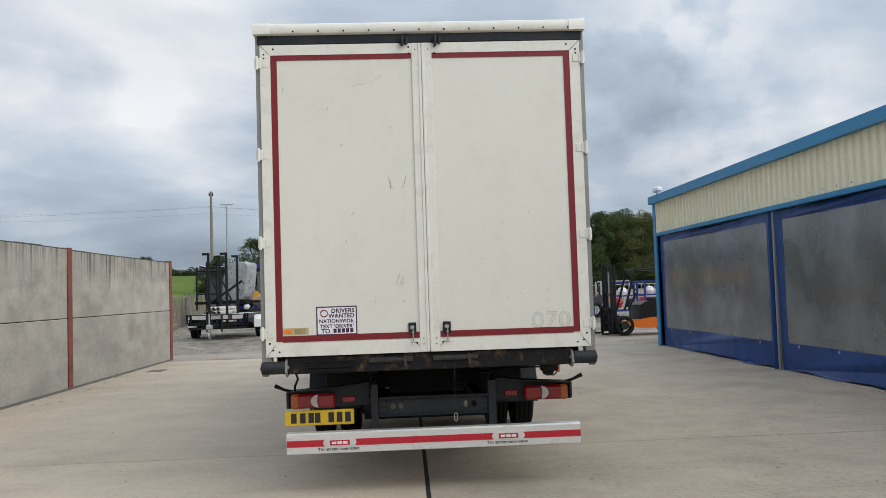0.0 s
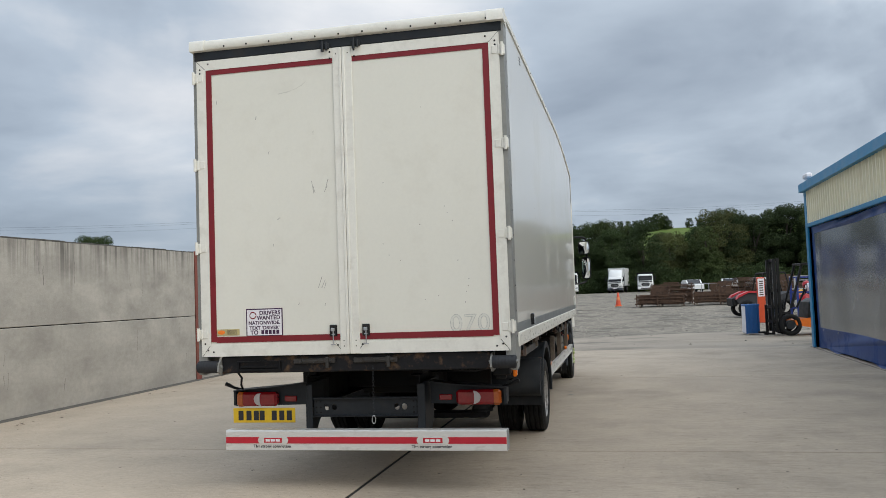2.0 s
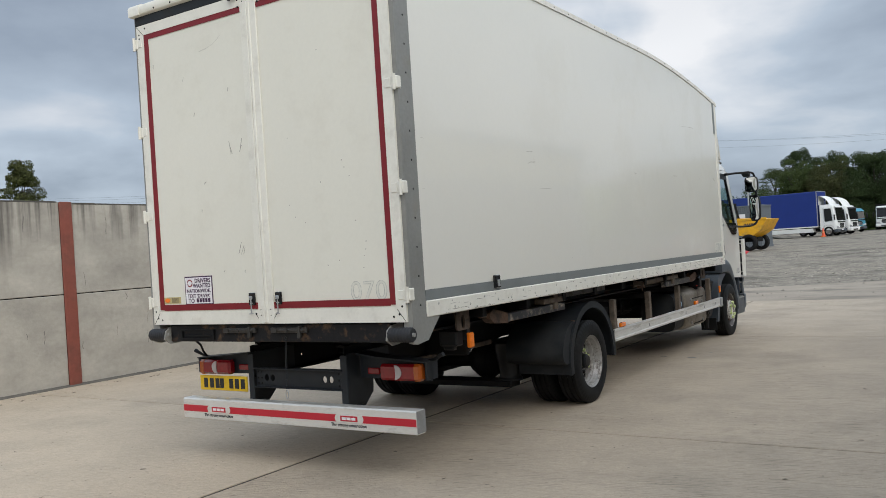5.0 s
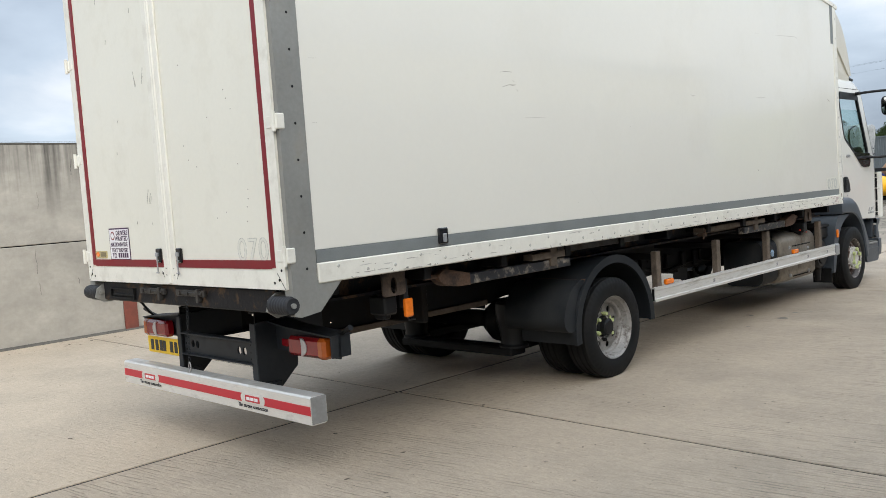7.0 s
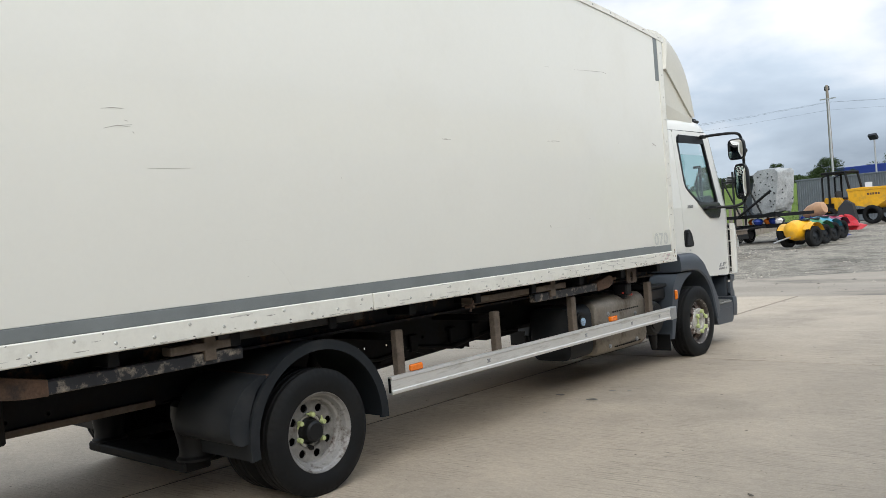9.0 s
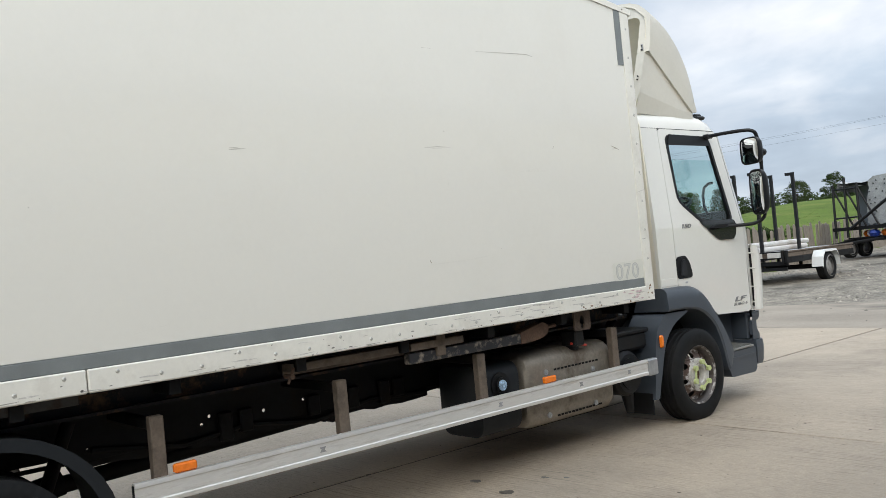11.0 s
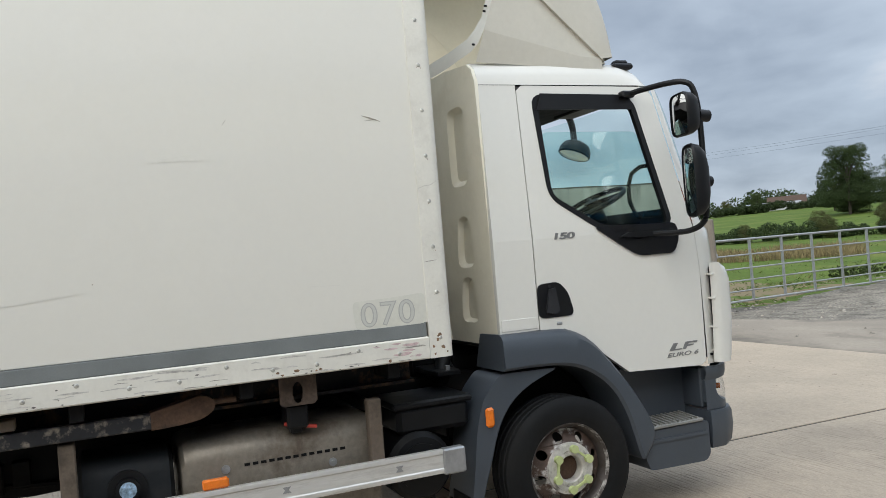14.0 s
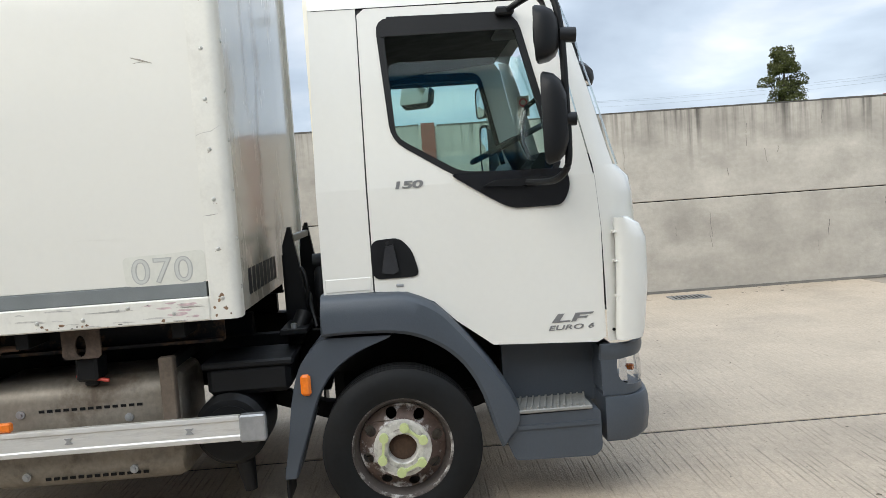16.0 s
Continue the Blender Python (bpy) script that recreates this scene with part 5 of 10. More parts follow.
        part("amber_lens", Shape().box(xa, xb, 0.267, 0.342, 0.622, 0.741, 0.018), AMBERT, lamp)
        c0 = sx * 0.868
        moon = [(c0 + sx * 0.060 * math.sin(math.pi * k / 12) - sx * 0.0, 0.682 + 0.050 * math.cos(math.pi * k / 12)) for k in range(13)] + [(c0 + sx * 0.010 * math.sin(math.pi * k / 12), 0.682 + 0.050 * math.cos(math.pi * k / 12)) for k in range(11, 0, -1)]
        part("white_lens", Shape().prism(moon, "y", 0.265, 0.277), MOON, lamp)
        xr = sx * 0.64
        part("reflector", Shape().box(xr - 0.052, xr + 0.052, 0.332, 0.346, 0.655, 0.70, 0.005), REDL, lorry, "red reflector")
        part("lamp_stalk", Shape().tube([(sx * 1.08, 0.38, 0.75), (sx * 1.14, 0.37, 0.765), (sx * 1.19, 0.36, 0.79), (sx * 1.215, 0.36, 0.80)], [0.011, 0.011, 0.015, 0.017]), BLACK, lorry)
    # fastenings between body and chassis
    part("tail_wiring", Shape().tube([(-1.03, 0.2, 0.91), (-1.02, 0.25, 0.86), (-1.05, 0.3, 0.8), (-1.06, 0.36, 0.74)], 0.009), BLACK, lorry)
    part("tail_wiring", Shape().tube([(1.03, 0.2, 0.91), (0.9, 0.25, 0.885), (0.7, 0.35, 0.88), (0.5, 0.5, 0.86)], 0.008), BLACK, lorry)
    part("plate", Shape().box(-1.137, -0.600, 0.322, 0.332, 0.488, 0.606, 0.003), YELLOW, lorry, "yellow rear registration plate")
    for x in (-1.09, -1.02, -0.955, -0.905, -0.80, -0.735, -0.67):
        part("plate_bar", Shape().box(x, x + 0.043, 0.3195, 0.3225, 0.508, 0.585), INK, bpy.data.objects["plate"])
    # chain with a spring hook
    ch = Shape()
    z = 0.95
    k = 0
    while z > 0.60:
        pts = [(0.145 + (0.008 * math.cos(a) if k % 2 else 0), -0.01 + z * 0.0 + (0 if k % 2 else 0.008 * math.cos(a)), z + 0.014 * math.sin(a)) for a in [i * math.pi / 4 for i in range(8)]]
        ch.tube([(p[0] + 0.03, p[1] - 0.02 - (0.95 - z) * 0.05, p[2]) for p in pts], 0.0016, 5, closed=True)
        z -= 0.021
        k += 1
    part("chain", ch, CHAS, lorry, "hanging steel chain with a spring hook")
    part("spring_hook", Shape().tube([(0.175 + 0.013 * math.cos(a), -0.048, 0.565 + 0.03 * math.sin(a)) for a in [i * math.pi / 7 for i in range(14)]], 0.0035, 6, closed=True), STEEL, bpy.data.objects["chain"])
    part("spare_carrier", Shape().box(-0.9, 0.85, 1.25, 1.3, 0.66, 0.985, 0.01).box(-0.34, 0.34, 1.3, 2.2, 0.60, 0.66, 0.01), DARK, lorry, "black underbody crossmember")
    # underrun bar
    s = Shape().prism([(0.113, 0.310), (0.113, 0.452), (0.122, 0.462), (0.205, 0.462), (0.218, 0.45), (0.218, 0.318), (0.205, 0.306), (0.12, 0.306)], "x", -1.10, 1.138)
    bar = part("underrun_bar", s, ALU, lorry, "silver underrun bar with a red reflective stripe")
    part("stripe", Shape().box(-1.098, 1.136, 0.110, 0.1135, 0.360, 0.409), REDB, bar)
    for x in (-0.70, 0.58):
        b1 = Shape().prism(capsule(x - 0.125, x + 0.125, 0.357, 0.413), "y", 0.1075, 0.1125)
        part("badge_pad", b1, ALU, bar)
        part("badge", Shape().box(x - 0.075, x + 0.075, 0.1055, 0.1085, 0.366, 0.404, 0.001), REDB, bar, "red maker's badge")
        bb = Shape()
        for k in range(3):
            bb.box(x - 0.06 + k * 0.042, x - 0.026 + k * 0.042, 0.1045, 0.1065, 0.376, 0.394)
        part("badge_bars", bb, STICK, bar)
        text_shape("slogan", "The strong connection", 0.031, INK, bar, pose(x - 0.165, 0.1118, 0.329, 90, 0, 0), 0.0006, 1.08, bold=0.03)
    part("end_cap", Shape().box(1.136, 1.142, 0.116, 0.215, 0.312, 0.458, 0.002), STEEL, bar)


tail()


def tyre_shape(r, w, n=56, lugs=0):
    """A tyre with four tread ribs; lugs: notches cut into the outer ribs and shoulders."""
    h = w / 2
    prof = [(r * 0.61, -h * 0.75), (r * 0.64, -h * 0.93), (r * 0.70, -h * 0.975), (r * 0.72, -h), (r * 0.80, -h), (r * 0.86, -h * 0.985), (r * 0.93, -h * 0.93), (r * 0.975, -h * 0.82)]
    for a, b in ((-0.80, -0.50), (-0.42, -0.06), (0.06, 0.42), (0.50, 0.80)):
        prof += [(r * 0.966, h * a - 0.004), (r, h * a + 0.003), (r, h * b - 0.003), (r * 0.966, h * b + 0.004)]
    prof += [(r * 0.975, h * 0.82), (r * 0.93, h * 0.93), (r * 0.86, h * 0.985), (r * 0.80, h), (r * 0.72, h), (r * 0.70, h * 0.975), (r * 0.64, h * 0.93), (r * 0.61, h * 0.75)]
    if not lugs:
        return Shape().lathe(prof, (0, 0, 0), "x", n, closed=False)
    n = lugs * 4
    s = Shape().lathe(prof, (0, 0, 0), "x", n, closed=False)
    for i, (rr, x) in enumerate(prof):
        if 0.92 * r < rr < 0.98 * r and abs(x) > h * 0.78:
            for j in range(0, n, 4):
                v = s.v[i * n + j]
                s.v[i * n + j] = (v[0], v[1] * 0.985, v[2] * 0.985)
    return s


TYRE_R = 0.381
TYRE = mesh_of("tyre", tyre_shape(TYRE_R, 0.215), RUBBER)
TYRE_REAR = mesh_of("tyre", tyre_shape(TYRE_R, 0.215, lugs=52), RUBBER)


def ring_holes(n, rr, r, k=10, sq=1.0):
    return [[(rr * math.cos(t) + r * math.cos(a) * 1.0, rr * math.sin(t) + r * sq * math.sin(a)) for a in [i * 2 * math.pi / k for i in range(k)]] for t in [j * 2 * math.pi / n + 0.26 for j in range(n)]]


def disc(n, r):
    return [(r * math.cos(2 * math.pi * i / n), r * math.sin(2 * math.pi * i / n)) for i in range(n)]


def studs(parent, sx, x, rr, lime=True, ang0=0.4):
    pts = [(rr * math.cos(ang0 + k * math.pi / 3), rr * math.sin(ang0 + k * math.pi / 3)) for k in range(6)]
    for u, v in pts:
        part("wheel_nut", Shape().cyl((x, u, v), (x + sx * 0.034, u, v), 0.016, 0.014, n=6), HUB if lime else DARK, parent)
    for k in () if lime else (0, 1, 2, 3, 5):
        u, v = pts[k]
        cap_ = Shape().cyl((x + sx * 0.008, u, v), (x + sx * 0.04, u, v), 0.017, 0.014, n=12)
        cap_.prism([(-0.010, 0.0), (0.010, 0.0), (0.004, 0.036), (-0.004, 0.036)], "x", *sorted((x + sx * 0.010, x + sx * 0.016)), m=Matrix.Translation((0, u, v)) @ Matrix.Rotation(k * 1.3, 4, "X"))
        part("nut_indicator", cap_, LIME, parent, "small lime plastic wheel-nut pointer")
    for k in (0, 2, 4) if lime else ():
        (a, b), (c, d) = pts[k], pts[k + 1]
        s = Shape()
        X = x + sx * 0.037
        s.cyl((x + sx * 0.012, a, b), (X, a, b), 0.022, n=16).cyl((x + sx * 0.012, c, d), (X, c, d), 0.022, n=16)
        m = Matrix.Translation((0, (a + c) / 2, (b + d) / 2)) @ Matrix.Rotation(math.atan2(d - b, c - a), 4, "X")
        ln = math.hypot(c - a, d - b) / 2
        s.prism([(-ln, -0.015), (-ln * 0.4, -0.006), (ln * 0.4, -0.006), (ln, -0.015), (ln, 0.015), (ln * 0.4, 0.006), (-ln * 0.4, 0.006), (-ln, 0.015)], "x", *sorted((x + sx * 0.018, X - sx * 0.006)), m=m)
        part("nut_indicator", s, LIME, parent, "lime plastic wheel-nut indicator")


PEEL = mat("peeling_wheel_disc", (0.085, 0.055, 0.043), 0.6, 0.1, var=0.25, scale=14, fine=60, stain=(0.72, 0.71, 0.69), stain_amt=1.0, stain_scale=9)
WORND = mat("worn_grey_disc", (0.25, 0.24, 0.225), 0.5, 0.25, var=0.2, scale=9, fine=50, stain=(0.10, 0.075, 0.055), stain_amt=0.8, stain_scale=6)
SPECK = mat("speckled_rim_edge", (0.10, 0.085, 0.078), 0.45, 0.3, var=0.2, scale=12, fine=60, stain=(0.55, 0.53, 0.50), stain_amt=1.0, stain_scale=16)
RIMD = mat("dull_wheel_rim", (0.085, 0.072, 0.066), 0.42, 0.3, var=0.15, scale=10, fine=60, stain=(0.06, 0.045, 0.035), stain_amt=0.9, stain_scale=8)


def wheel(x_out, y, z, sx, front):
    """A steel wheel whose outer tyre wall stands at x_out; sx is the side."""
    w = part("front_wheel" if front else "rear_wheel", Shape().cyl((x_out - sx * 0.16, y, z), (x_out - sx * 0.30, y, z), 0.09, n=16), DARK, lorry, "steel wheel with a worn black tyre")
    for off in (0.107,) if front else (0.107, 0.107 + 0.275):
        t = new("tyre", TYRE if front else TYRE_REAR); t.parent = w; t.location = (x_out - sx * off, y, z)
    rimp = [(0.236, -0.012), (0.240, -0.020), (0.228, -0.03), (0.215, -0.05), (0.207, -0.08), (0.205, -0.11), (0.205, -0.20)]
    deep = [(0.236, -0.012), (0.240, -0.020), (0.229, -0.028), (0.220, -0.034), (0.216, -0.044), (0.211, -0.066), (0.206, -0.074), (0.193, -0.078), (0.188, -0.084), (0.184, -0.112)]
    rim = part("rim", Shape().lathe([(r, sx * h) for r, h in (rimp if front else deep)], (x_out, y, z), "x", 48, closed=False), RIMD if front else RIM, w, "steel rim")
    part("rim_edge", Shape().lathe([(0.229, sx * -0.026), (0.238, sx * -0.010), (0.2415, sx * -0.010), (0.2425, sx * -0.02)], (x_out, y, z), "x", 48, closed=False), SPECK if front else RIM, w, "worn rim edge")
    if not front:
        part("inner_rim", Shape().lathe([(r, sx * (h - 0.275)) for r, h in rimp], (x_out, y, z), "x", 40, closed=False), RIM, w)
    if front:
        def dish(u, v, d):
            r = math.hypot(u, v)
            return (x_out - sx * (0.07 - 0.045 * smooth_step(0.205, 0.135, r) + d), y + u, z + v)
        s = Shape().plate(disc(40, 0.206), ring_holes(8, 0.172, 0.027, sq=1.0) + [disc(24, 0.136)], dish, 0.01)
        part("wheel_disc", s, PEEL, rim, "peeling rusty wheel disc")
        s = Shape().lathe([(0.139, sx * -0.030), (0.136, sx * -0.012), (0.074, sx * -0.008), (0.069, sx * -0.014), (0.066, sx * -0.06)], (x_out, y, z), "x", 32, closed=False)
        part("hub_flange", s, HUB, rim, "grey hub flange")
        part("hub_cap", Shape().lathe([(0.066, sx * -0.06), (0.055, sx * -0.052), (0.035, sx * -0.046), (0.0, sx * -0.046)], (x_out, y, z), "x", 24, closed=False), RUST, rim)
        e = part("hub_ring", Shape().lathe([(0.120, 0.0), (0.094, 0.0)], (0, 0, 0), "x", 24, closed=False), HUB, w)
        e.location = (x_out - sx * 0.0095, y, z)
        studs(e, sx, 0.0, 0.107)
    else:
        s = Shape().plate(disc(40, 0.186), ring_holes(8, 0.147, 0.026) + [disc(24, 0.104)], lambda u, v, d: (x_out - sx * (0.108 + d), y + u, z + v), 0.012)
        part("wheel_disc", s, WORND, rim, "dished grey wheel disc with rusty wear", smooth=False)
        part("disc_cone", Shape().lathe([(0.108, sx * -0.106), (0.103, sx * -0.110), (0.098, sx * -0.122), (0.080, sx * -0.124)], (x_out, y, z), "x", 32, closed=False), WORND, rim)
        part("brake_drum", Shape().cyl((x_out - sx * 0.17, y, z), (x_out - sx * 0.25, y, z), 0.18, n=24), DARK, rim)
        part("hub_cap", Shape().lathe([(0.082, sx * -0.15), (0.08, sx * -0.115), (0.068, sx * -0.10), (0.064, sx * -0.062), (0.05, sx * -0.052), (0.0, sx * -0.05)], (x_out, y, z), "x", 24, closed=False), BLACK, rim, "black axle hub")
        e = part("hub_ring", Shape().lathe([(0.118, 0.0), (0.086, 0.0)], (0, 0, 0), "x", 24, closed=False), HUB, w)
        e.location = (x_out - sx * 0.119, y, z)
        studs(e, sx, 0.0, 0.100, lime=False)
    return w


RY, FY, AZ = 2.95, 8.275, 0.379
for sx in (1, -1):
    wheel(sx * 1.17, RY, AZ, sx, False)
    wheel(sx * 1.12, FY, 0.366, sx, True)


def arc(cy, cz, r, a0, a1, n):
    return [(cy + r * math.cos(radians(a0 + (a1 - a0) * i / n)), cz + r * math.sin(radians(a0 + (a1 - a0) * i / n))) for i in range(n + 1)]


def running_gear():
    # rear axle, springs and brakes
    part("rear_axle", Shape().cyl((-0.75, RY, AZ), (0.75, RY, AZ), 0.075, n=16).lathe([(0.0, -0.17), (0.12, -0.15), (0.185, -0.05), (0.185, 0.05), (0.12, 0.15), (0.0, 0.17)], (0.05, RY, AZ), "x", 20, closed=False).cyl((0.05, RY + 0.1, AZ), (0.05, RY + 0.6, AZ + 0.08), 0.07), DARK, lorry)
    part("prop_shaft", Shape().cyl((0.05, RY + 0.4, AZ + 0.06), (0.0, 7.6, 0.62), 0.05), DARK, lorry)
    part("front_axle", Shape().box(-0.85, 0.85, FY - 0.06, FY + 0.06, 0.26, 0.38, 0.02), DARK, lorry)
    part("engine", Shape().box(-0.38, 0.38, 7.9, 9.1, 0.35, 1.0, 0.06), DARK, lorry, "dark engine block under the cab")
    part("spring_crossbar", Shape().box(-0.62, 0.62, RY - 0.60, RY - 0.42, 0.215, 0.275, 0.01), DARK, lorry, "black crossbar under the air springs")
    for sx in (1, -1):
        part("air_spring", Shape().lathe([(0.0, 0.64), (0.10, 0.64), (0.125, 0.61), (0.13, 0.55), (0.12, 0.47), (0.105, 0.41), (0.095, 0.33), (0.10, 0.30), (0.115, 0.285), (0.115, 0.27), (0.0, 0.27)], (sx * 0.55, RY - 0.48, 0), "z", 18, closed=False), BLACK, lorry, "black rear air spring")
        part("trailing_arm", Shape().box(*sorted((sx * 0.5, sx * 0.6)), RY - 0.55, RY + 0.7, 0.24, 0.31, 0.01), DARK, lorry)
        part("leaf_spring", Shape().loft([[(sx * 0.5, FY + u, 0.40 + 0.12 * (u / 0.6) ** 2 - 0.05), (sx * 0.58, FY + u, 0.40 + 0.12 * (u / 0.6) ** 2 - 0.05), (sx * 0.58, FY + u, 0.44 + 0.12 * (u / 0.6) ** 2), (sx * 0.5, FY + u, 0.44 + 0.12 * (u / 0.6) ** 2)] for u in (-0.7, -0.4, 0, 0.4, 0.7)], closed=True), DARK, lorry)
        # rear mudguard: a bowed sheet with a rolled outer lip
        g = arc(RY + 0.02, AZ + 0.02, 0.525, 188, -4, 22)
        x0, x1 = sx * 0.66, sx * 1.17
        s = Shape().loft([[(x0, y, z) for y, z in g], [(x1, y, z) for y, z in g]])
        gi = arc(RY + 0.02, AZ + 0.02, 0.512, 188, -4, 22)
        s.loft([[(x0, y, z) for y, z in gi], [(x1, y, z) for y, z in gi]])
        mg = part("rear_mudguard", s, GUARDP, lorry, "dark plastic rear mudguard")
        go, gl = arc(RY + 0.02, AZ + 0.02, 0.535, 188, -4, 22), arc(RY + 0.02, AZ + 0.02, 0.475, 188, -4, 22)
        part("lip", Shape().loft([[(x1 - sx * 0.012, y, z) for y, z in go], [(x1 + sx * 0.012, y, z) for y, z in go], [(x1 + sx * 0.012, y, z) for y, z in gl], [(x1 - sx * 0.012, y, z) for y, z in gl]], closed=False), GUARDP, mg)
        # square rear valance with a support bar
        part("valance", Shape().prism(flow([(RY - 0.50, 0.43), (RY - 0.50, 0.55), (RY - 0.44, 0.70), (RY - 0.36, 0.78), (RY - 0.42, 0.785), (RY - 0.52, 0.73), (RY - 0.60, 0.62), (RY - 0.63, 0.52), (RY - 0.61, 0.455), (RY - 0.56, 0.425)]), "x", *sorted((sx * 0.60, sx * 1.165))), GUARDP, mg)
        part("stay", Shape().cyl((sx * 0.5, RY - 0.345, 0.782), (sx * 1.13, RY - 0.345, 0.772), 0.014, n=12).cyl((sx * 1.13, RY - 0.345, 0.772), (sx * 1.165, RY - 0.345, 0.772), 0.02, n=12), RUST, lorry)
    # side guard of aluminium section
    for sx in (1, -1):
        X0, X1 = sorted((sx * 1.118, sx * 1.15))
        xo = sx * 1.15
        s = Shape().prism([(X0, 0.484), (X0, 0.598), (xo + sx * 0.004, 0.600), (xo + sx * 0.006, 0.594), (xo + sx * 0.006, 0.578), (xo, 0.572), (xo, 0.509), (xo + sx * 0.006, 0.503), (xo + sx * 0.006, 0.488), (xo + sx * 0.004, 0.482)] if sx > 0 else [(X1, 0.484), (X1, 0.598), (xo - 0.004, 0.600), (xo - 0.006, 0.594), (xo - 0.006, 0.578), (xo, 0.572), (xo, 0.509), (xo - 0.006, 0.503), (xo - 0.006, 0.488), (xo - 0.004, 0.482)], "y", 3.575, 7.53)
        guard = part("side_guard", s, ALU, lorry, "aluminium side guard rail")
        part("end_cap", Shape().box(*sorted((sx * 1.105, sx * 1.163)), 7.53, 7.65, 0.472, 0.600, 0.008), STEEL, guard)
        part("end_plug", Shape().box(*sorted((sx * 1.125, sx * 1.146)), 3.570, 3.58, 0.492, 0.59, 0.002), BLACK, guard)
        for y in (4.6, 5.95, 6.75, 7.3):
            part("clip", Shape().prism([(y - 0.02, 0.528), (y + 0.02, 0.528), (y + 0.008, 0.542), (y + 0.02, 0.556), (y - 0.02, 0.556), (y - 0.008, 0.542)], "x", *sorted((xo, xo + sx * 0.003))), STEEL, guard)
        for y in (3.72, 4.78, 5.85, 7.21):
            s = Shape().box(*sorted((sx * 1.06, sx * 1.117)), y - 0.034, y + 0.034, 0.49, 0.89, 0.006)
            part("guard_post", s, BROWN, guard, "weathered steel guard post")
            part("guard_arm", Shape().box(*sorted((sx * 0.45, sx * 1.06)), y - 0.025, y + 0.025, 0.82, 0.87, 0.004), DARK, lorry)
        for y in (3.83, 6.44):
            part("side_marker", Shape().box(*sorted((sx * 1.12, sx * 1.155)), y - 0.058, y + 0.058, 0.603, 0.648, 0.008), AMBER, lorry, "amber side marker lamp")
    part("side_marker", Shape().box(1.10, 1.135, 0.85, 0.91, 0.775, 0.885, 0.008), AMBER, lorry, "amber side marker lamp")
    part("marker_hanger", Shape().box(1.06, 1.105, 0.86, 0.90, 0.83, 1.0, 0.003).tube([(1.11, 0.88, 0.775), (1.09, 0.9, 0.75), (1.04, 1.0, 0.74)], 0.006), CHAS, lorry)
    # swap-body locking gear under the rail
    s = Shape().box(0.97, 1.12, 0.66, 0.70, 0.885, 1.066, 0.006)
    for y in (0.765, 6.84):
        ho = [(y + 0.05 * math.cos(a) * 0.5, 0.975 + 0.05 * math.sin(a)) for a in [k * math.pi / 6 for k in range(12)]]
        s2 = Shape().plate([(y - 0.085, 0.93), (y - 0.07, 0.915), (y + 0.075, 0.915), (y + 0.09, 0.93), (y + 0.09, 1.06), (y - 0.085, 1.06)], [ho], lambda u, v, d: (1.135 - d, u, v), 0.014)
        part("lock_casting", s2, CASTM, lorry, "rusty swap-body locking plate with a slot")
        part("lock_block", Shape().box(0.95, 1.10, y - 0.05, y + 0.05, 0.80, 0.915, 0.012).box(0.97, 1.06, y - 0.03, y + 0.03, 0.77, 0.81, 0.01), BLACK, lorry)
    for y0, y1, flip in ((1.12, 2.46, False), (5.25, 6.46, True)):
        s = Shape().box(1.085, 1.15, y0 + (0.2 if not flip else 0), y1 - (0.2 if flip else 0), 0.905, 0.972, 0.006)
        part("support_leg", s, mat("chipped_black_paint", (0.02, 0.021, 0.025), 0.45, var=0.2, scale=6, fine=40, stain=(0.30, 0.26, 0.21), stain_amt=1.0, stain_scale=14), lorry, "chipped black folding support leg")
        e = y1 - 0.1 if flip else y0 + 0.1
        d = 1 if flip else -1
        pts = flow([(e - d * 0.17, 0.902), (e - d * 0.05, 0.908), (e + d * 0.05, 0.925), (e + d * 0.10, 0.962), (e + d * 0.095, 1.0), (e + d * 0.05, 1.022), (e - d * 0.0, 1.015), (e - d * 0.17, 0.977)])
        part("leg_foot", Shape().prism(pts, "x", 1.08, 1.155).cyl((1.12, e + d * 0.1, 0.985), (1.12, e + d * 0.2, 0.985), 0.014), RUST, lorry, "rusty leg foot")
        o = y1 - 0.45 if not flip else y0 + 0.0
        part("leg_guide", Shape().box(1.08, 1.17, o, o + 0.42, 0.985, 1.03, 0.004).box(1.08, 1.17, o + 0.2, o + 0.27, 0.93, 1.06, 0.004), BROWN, lorry)
    part("rail_angle", Shape().box(1.04, 1.165, 2.3, 3.36, 1.012, 1.06, 0.004), LOCKB, lorry, "dull rusty steel angle")
    part("rail_angle", Shape().box(1.05, 1.15, 4.45, 5.55, 0.985, 1.028, 0.004).box(1.05, 1.06, 4.45, 5.55, 0.96, 1.02), BROWN, lorry, "brown rusty steel channel")
    part("channel_pin", Shape().cyl((1.16, 4.42, 0.93), (1.16, 4.46, 1.01), 0.008, n=8).cyl((1.10, 4.44, 0.965), (1.18, 4.44, 0.965), 0.014, n=10), RUST, lorry)
    # pipes, looms and valve blocks slung along the chassis
    rg = random.Random(12)
    for k, (y0, y1, z0) in enumerate(((3.55, 4.15, 0.585), (4.15, 4.45, 0.56), (4.45, 5.05, 0.575), (5.05, 5.2, 0.545), (5.2, 5.9, 0.565))):
        prof = [(y0, 0.66)] + [(y0 + (y1 - y0) * i / 6, z0 + rg.uniform(-0.014, 0.014)) for i in range(7)] + [(y1, 0.66)]
        part("pipe_tray", Shape().prism(prof, "x", 0.30, 0.455), DARK, lorry, "black chassis pipe tray")
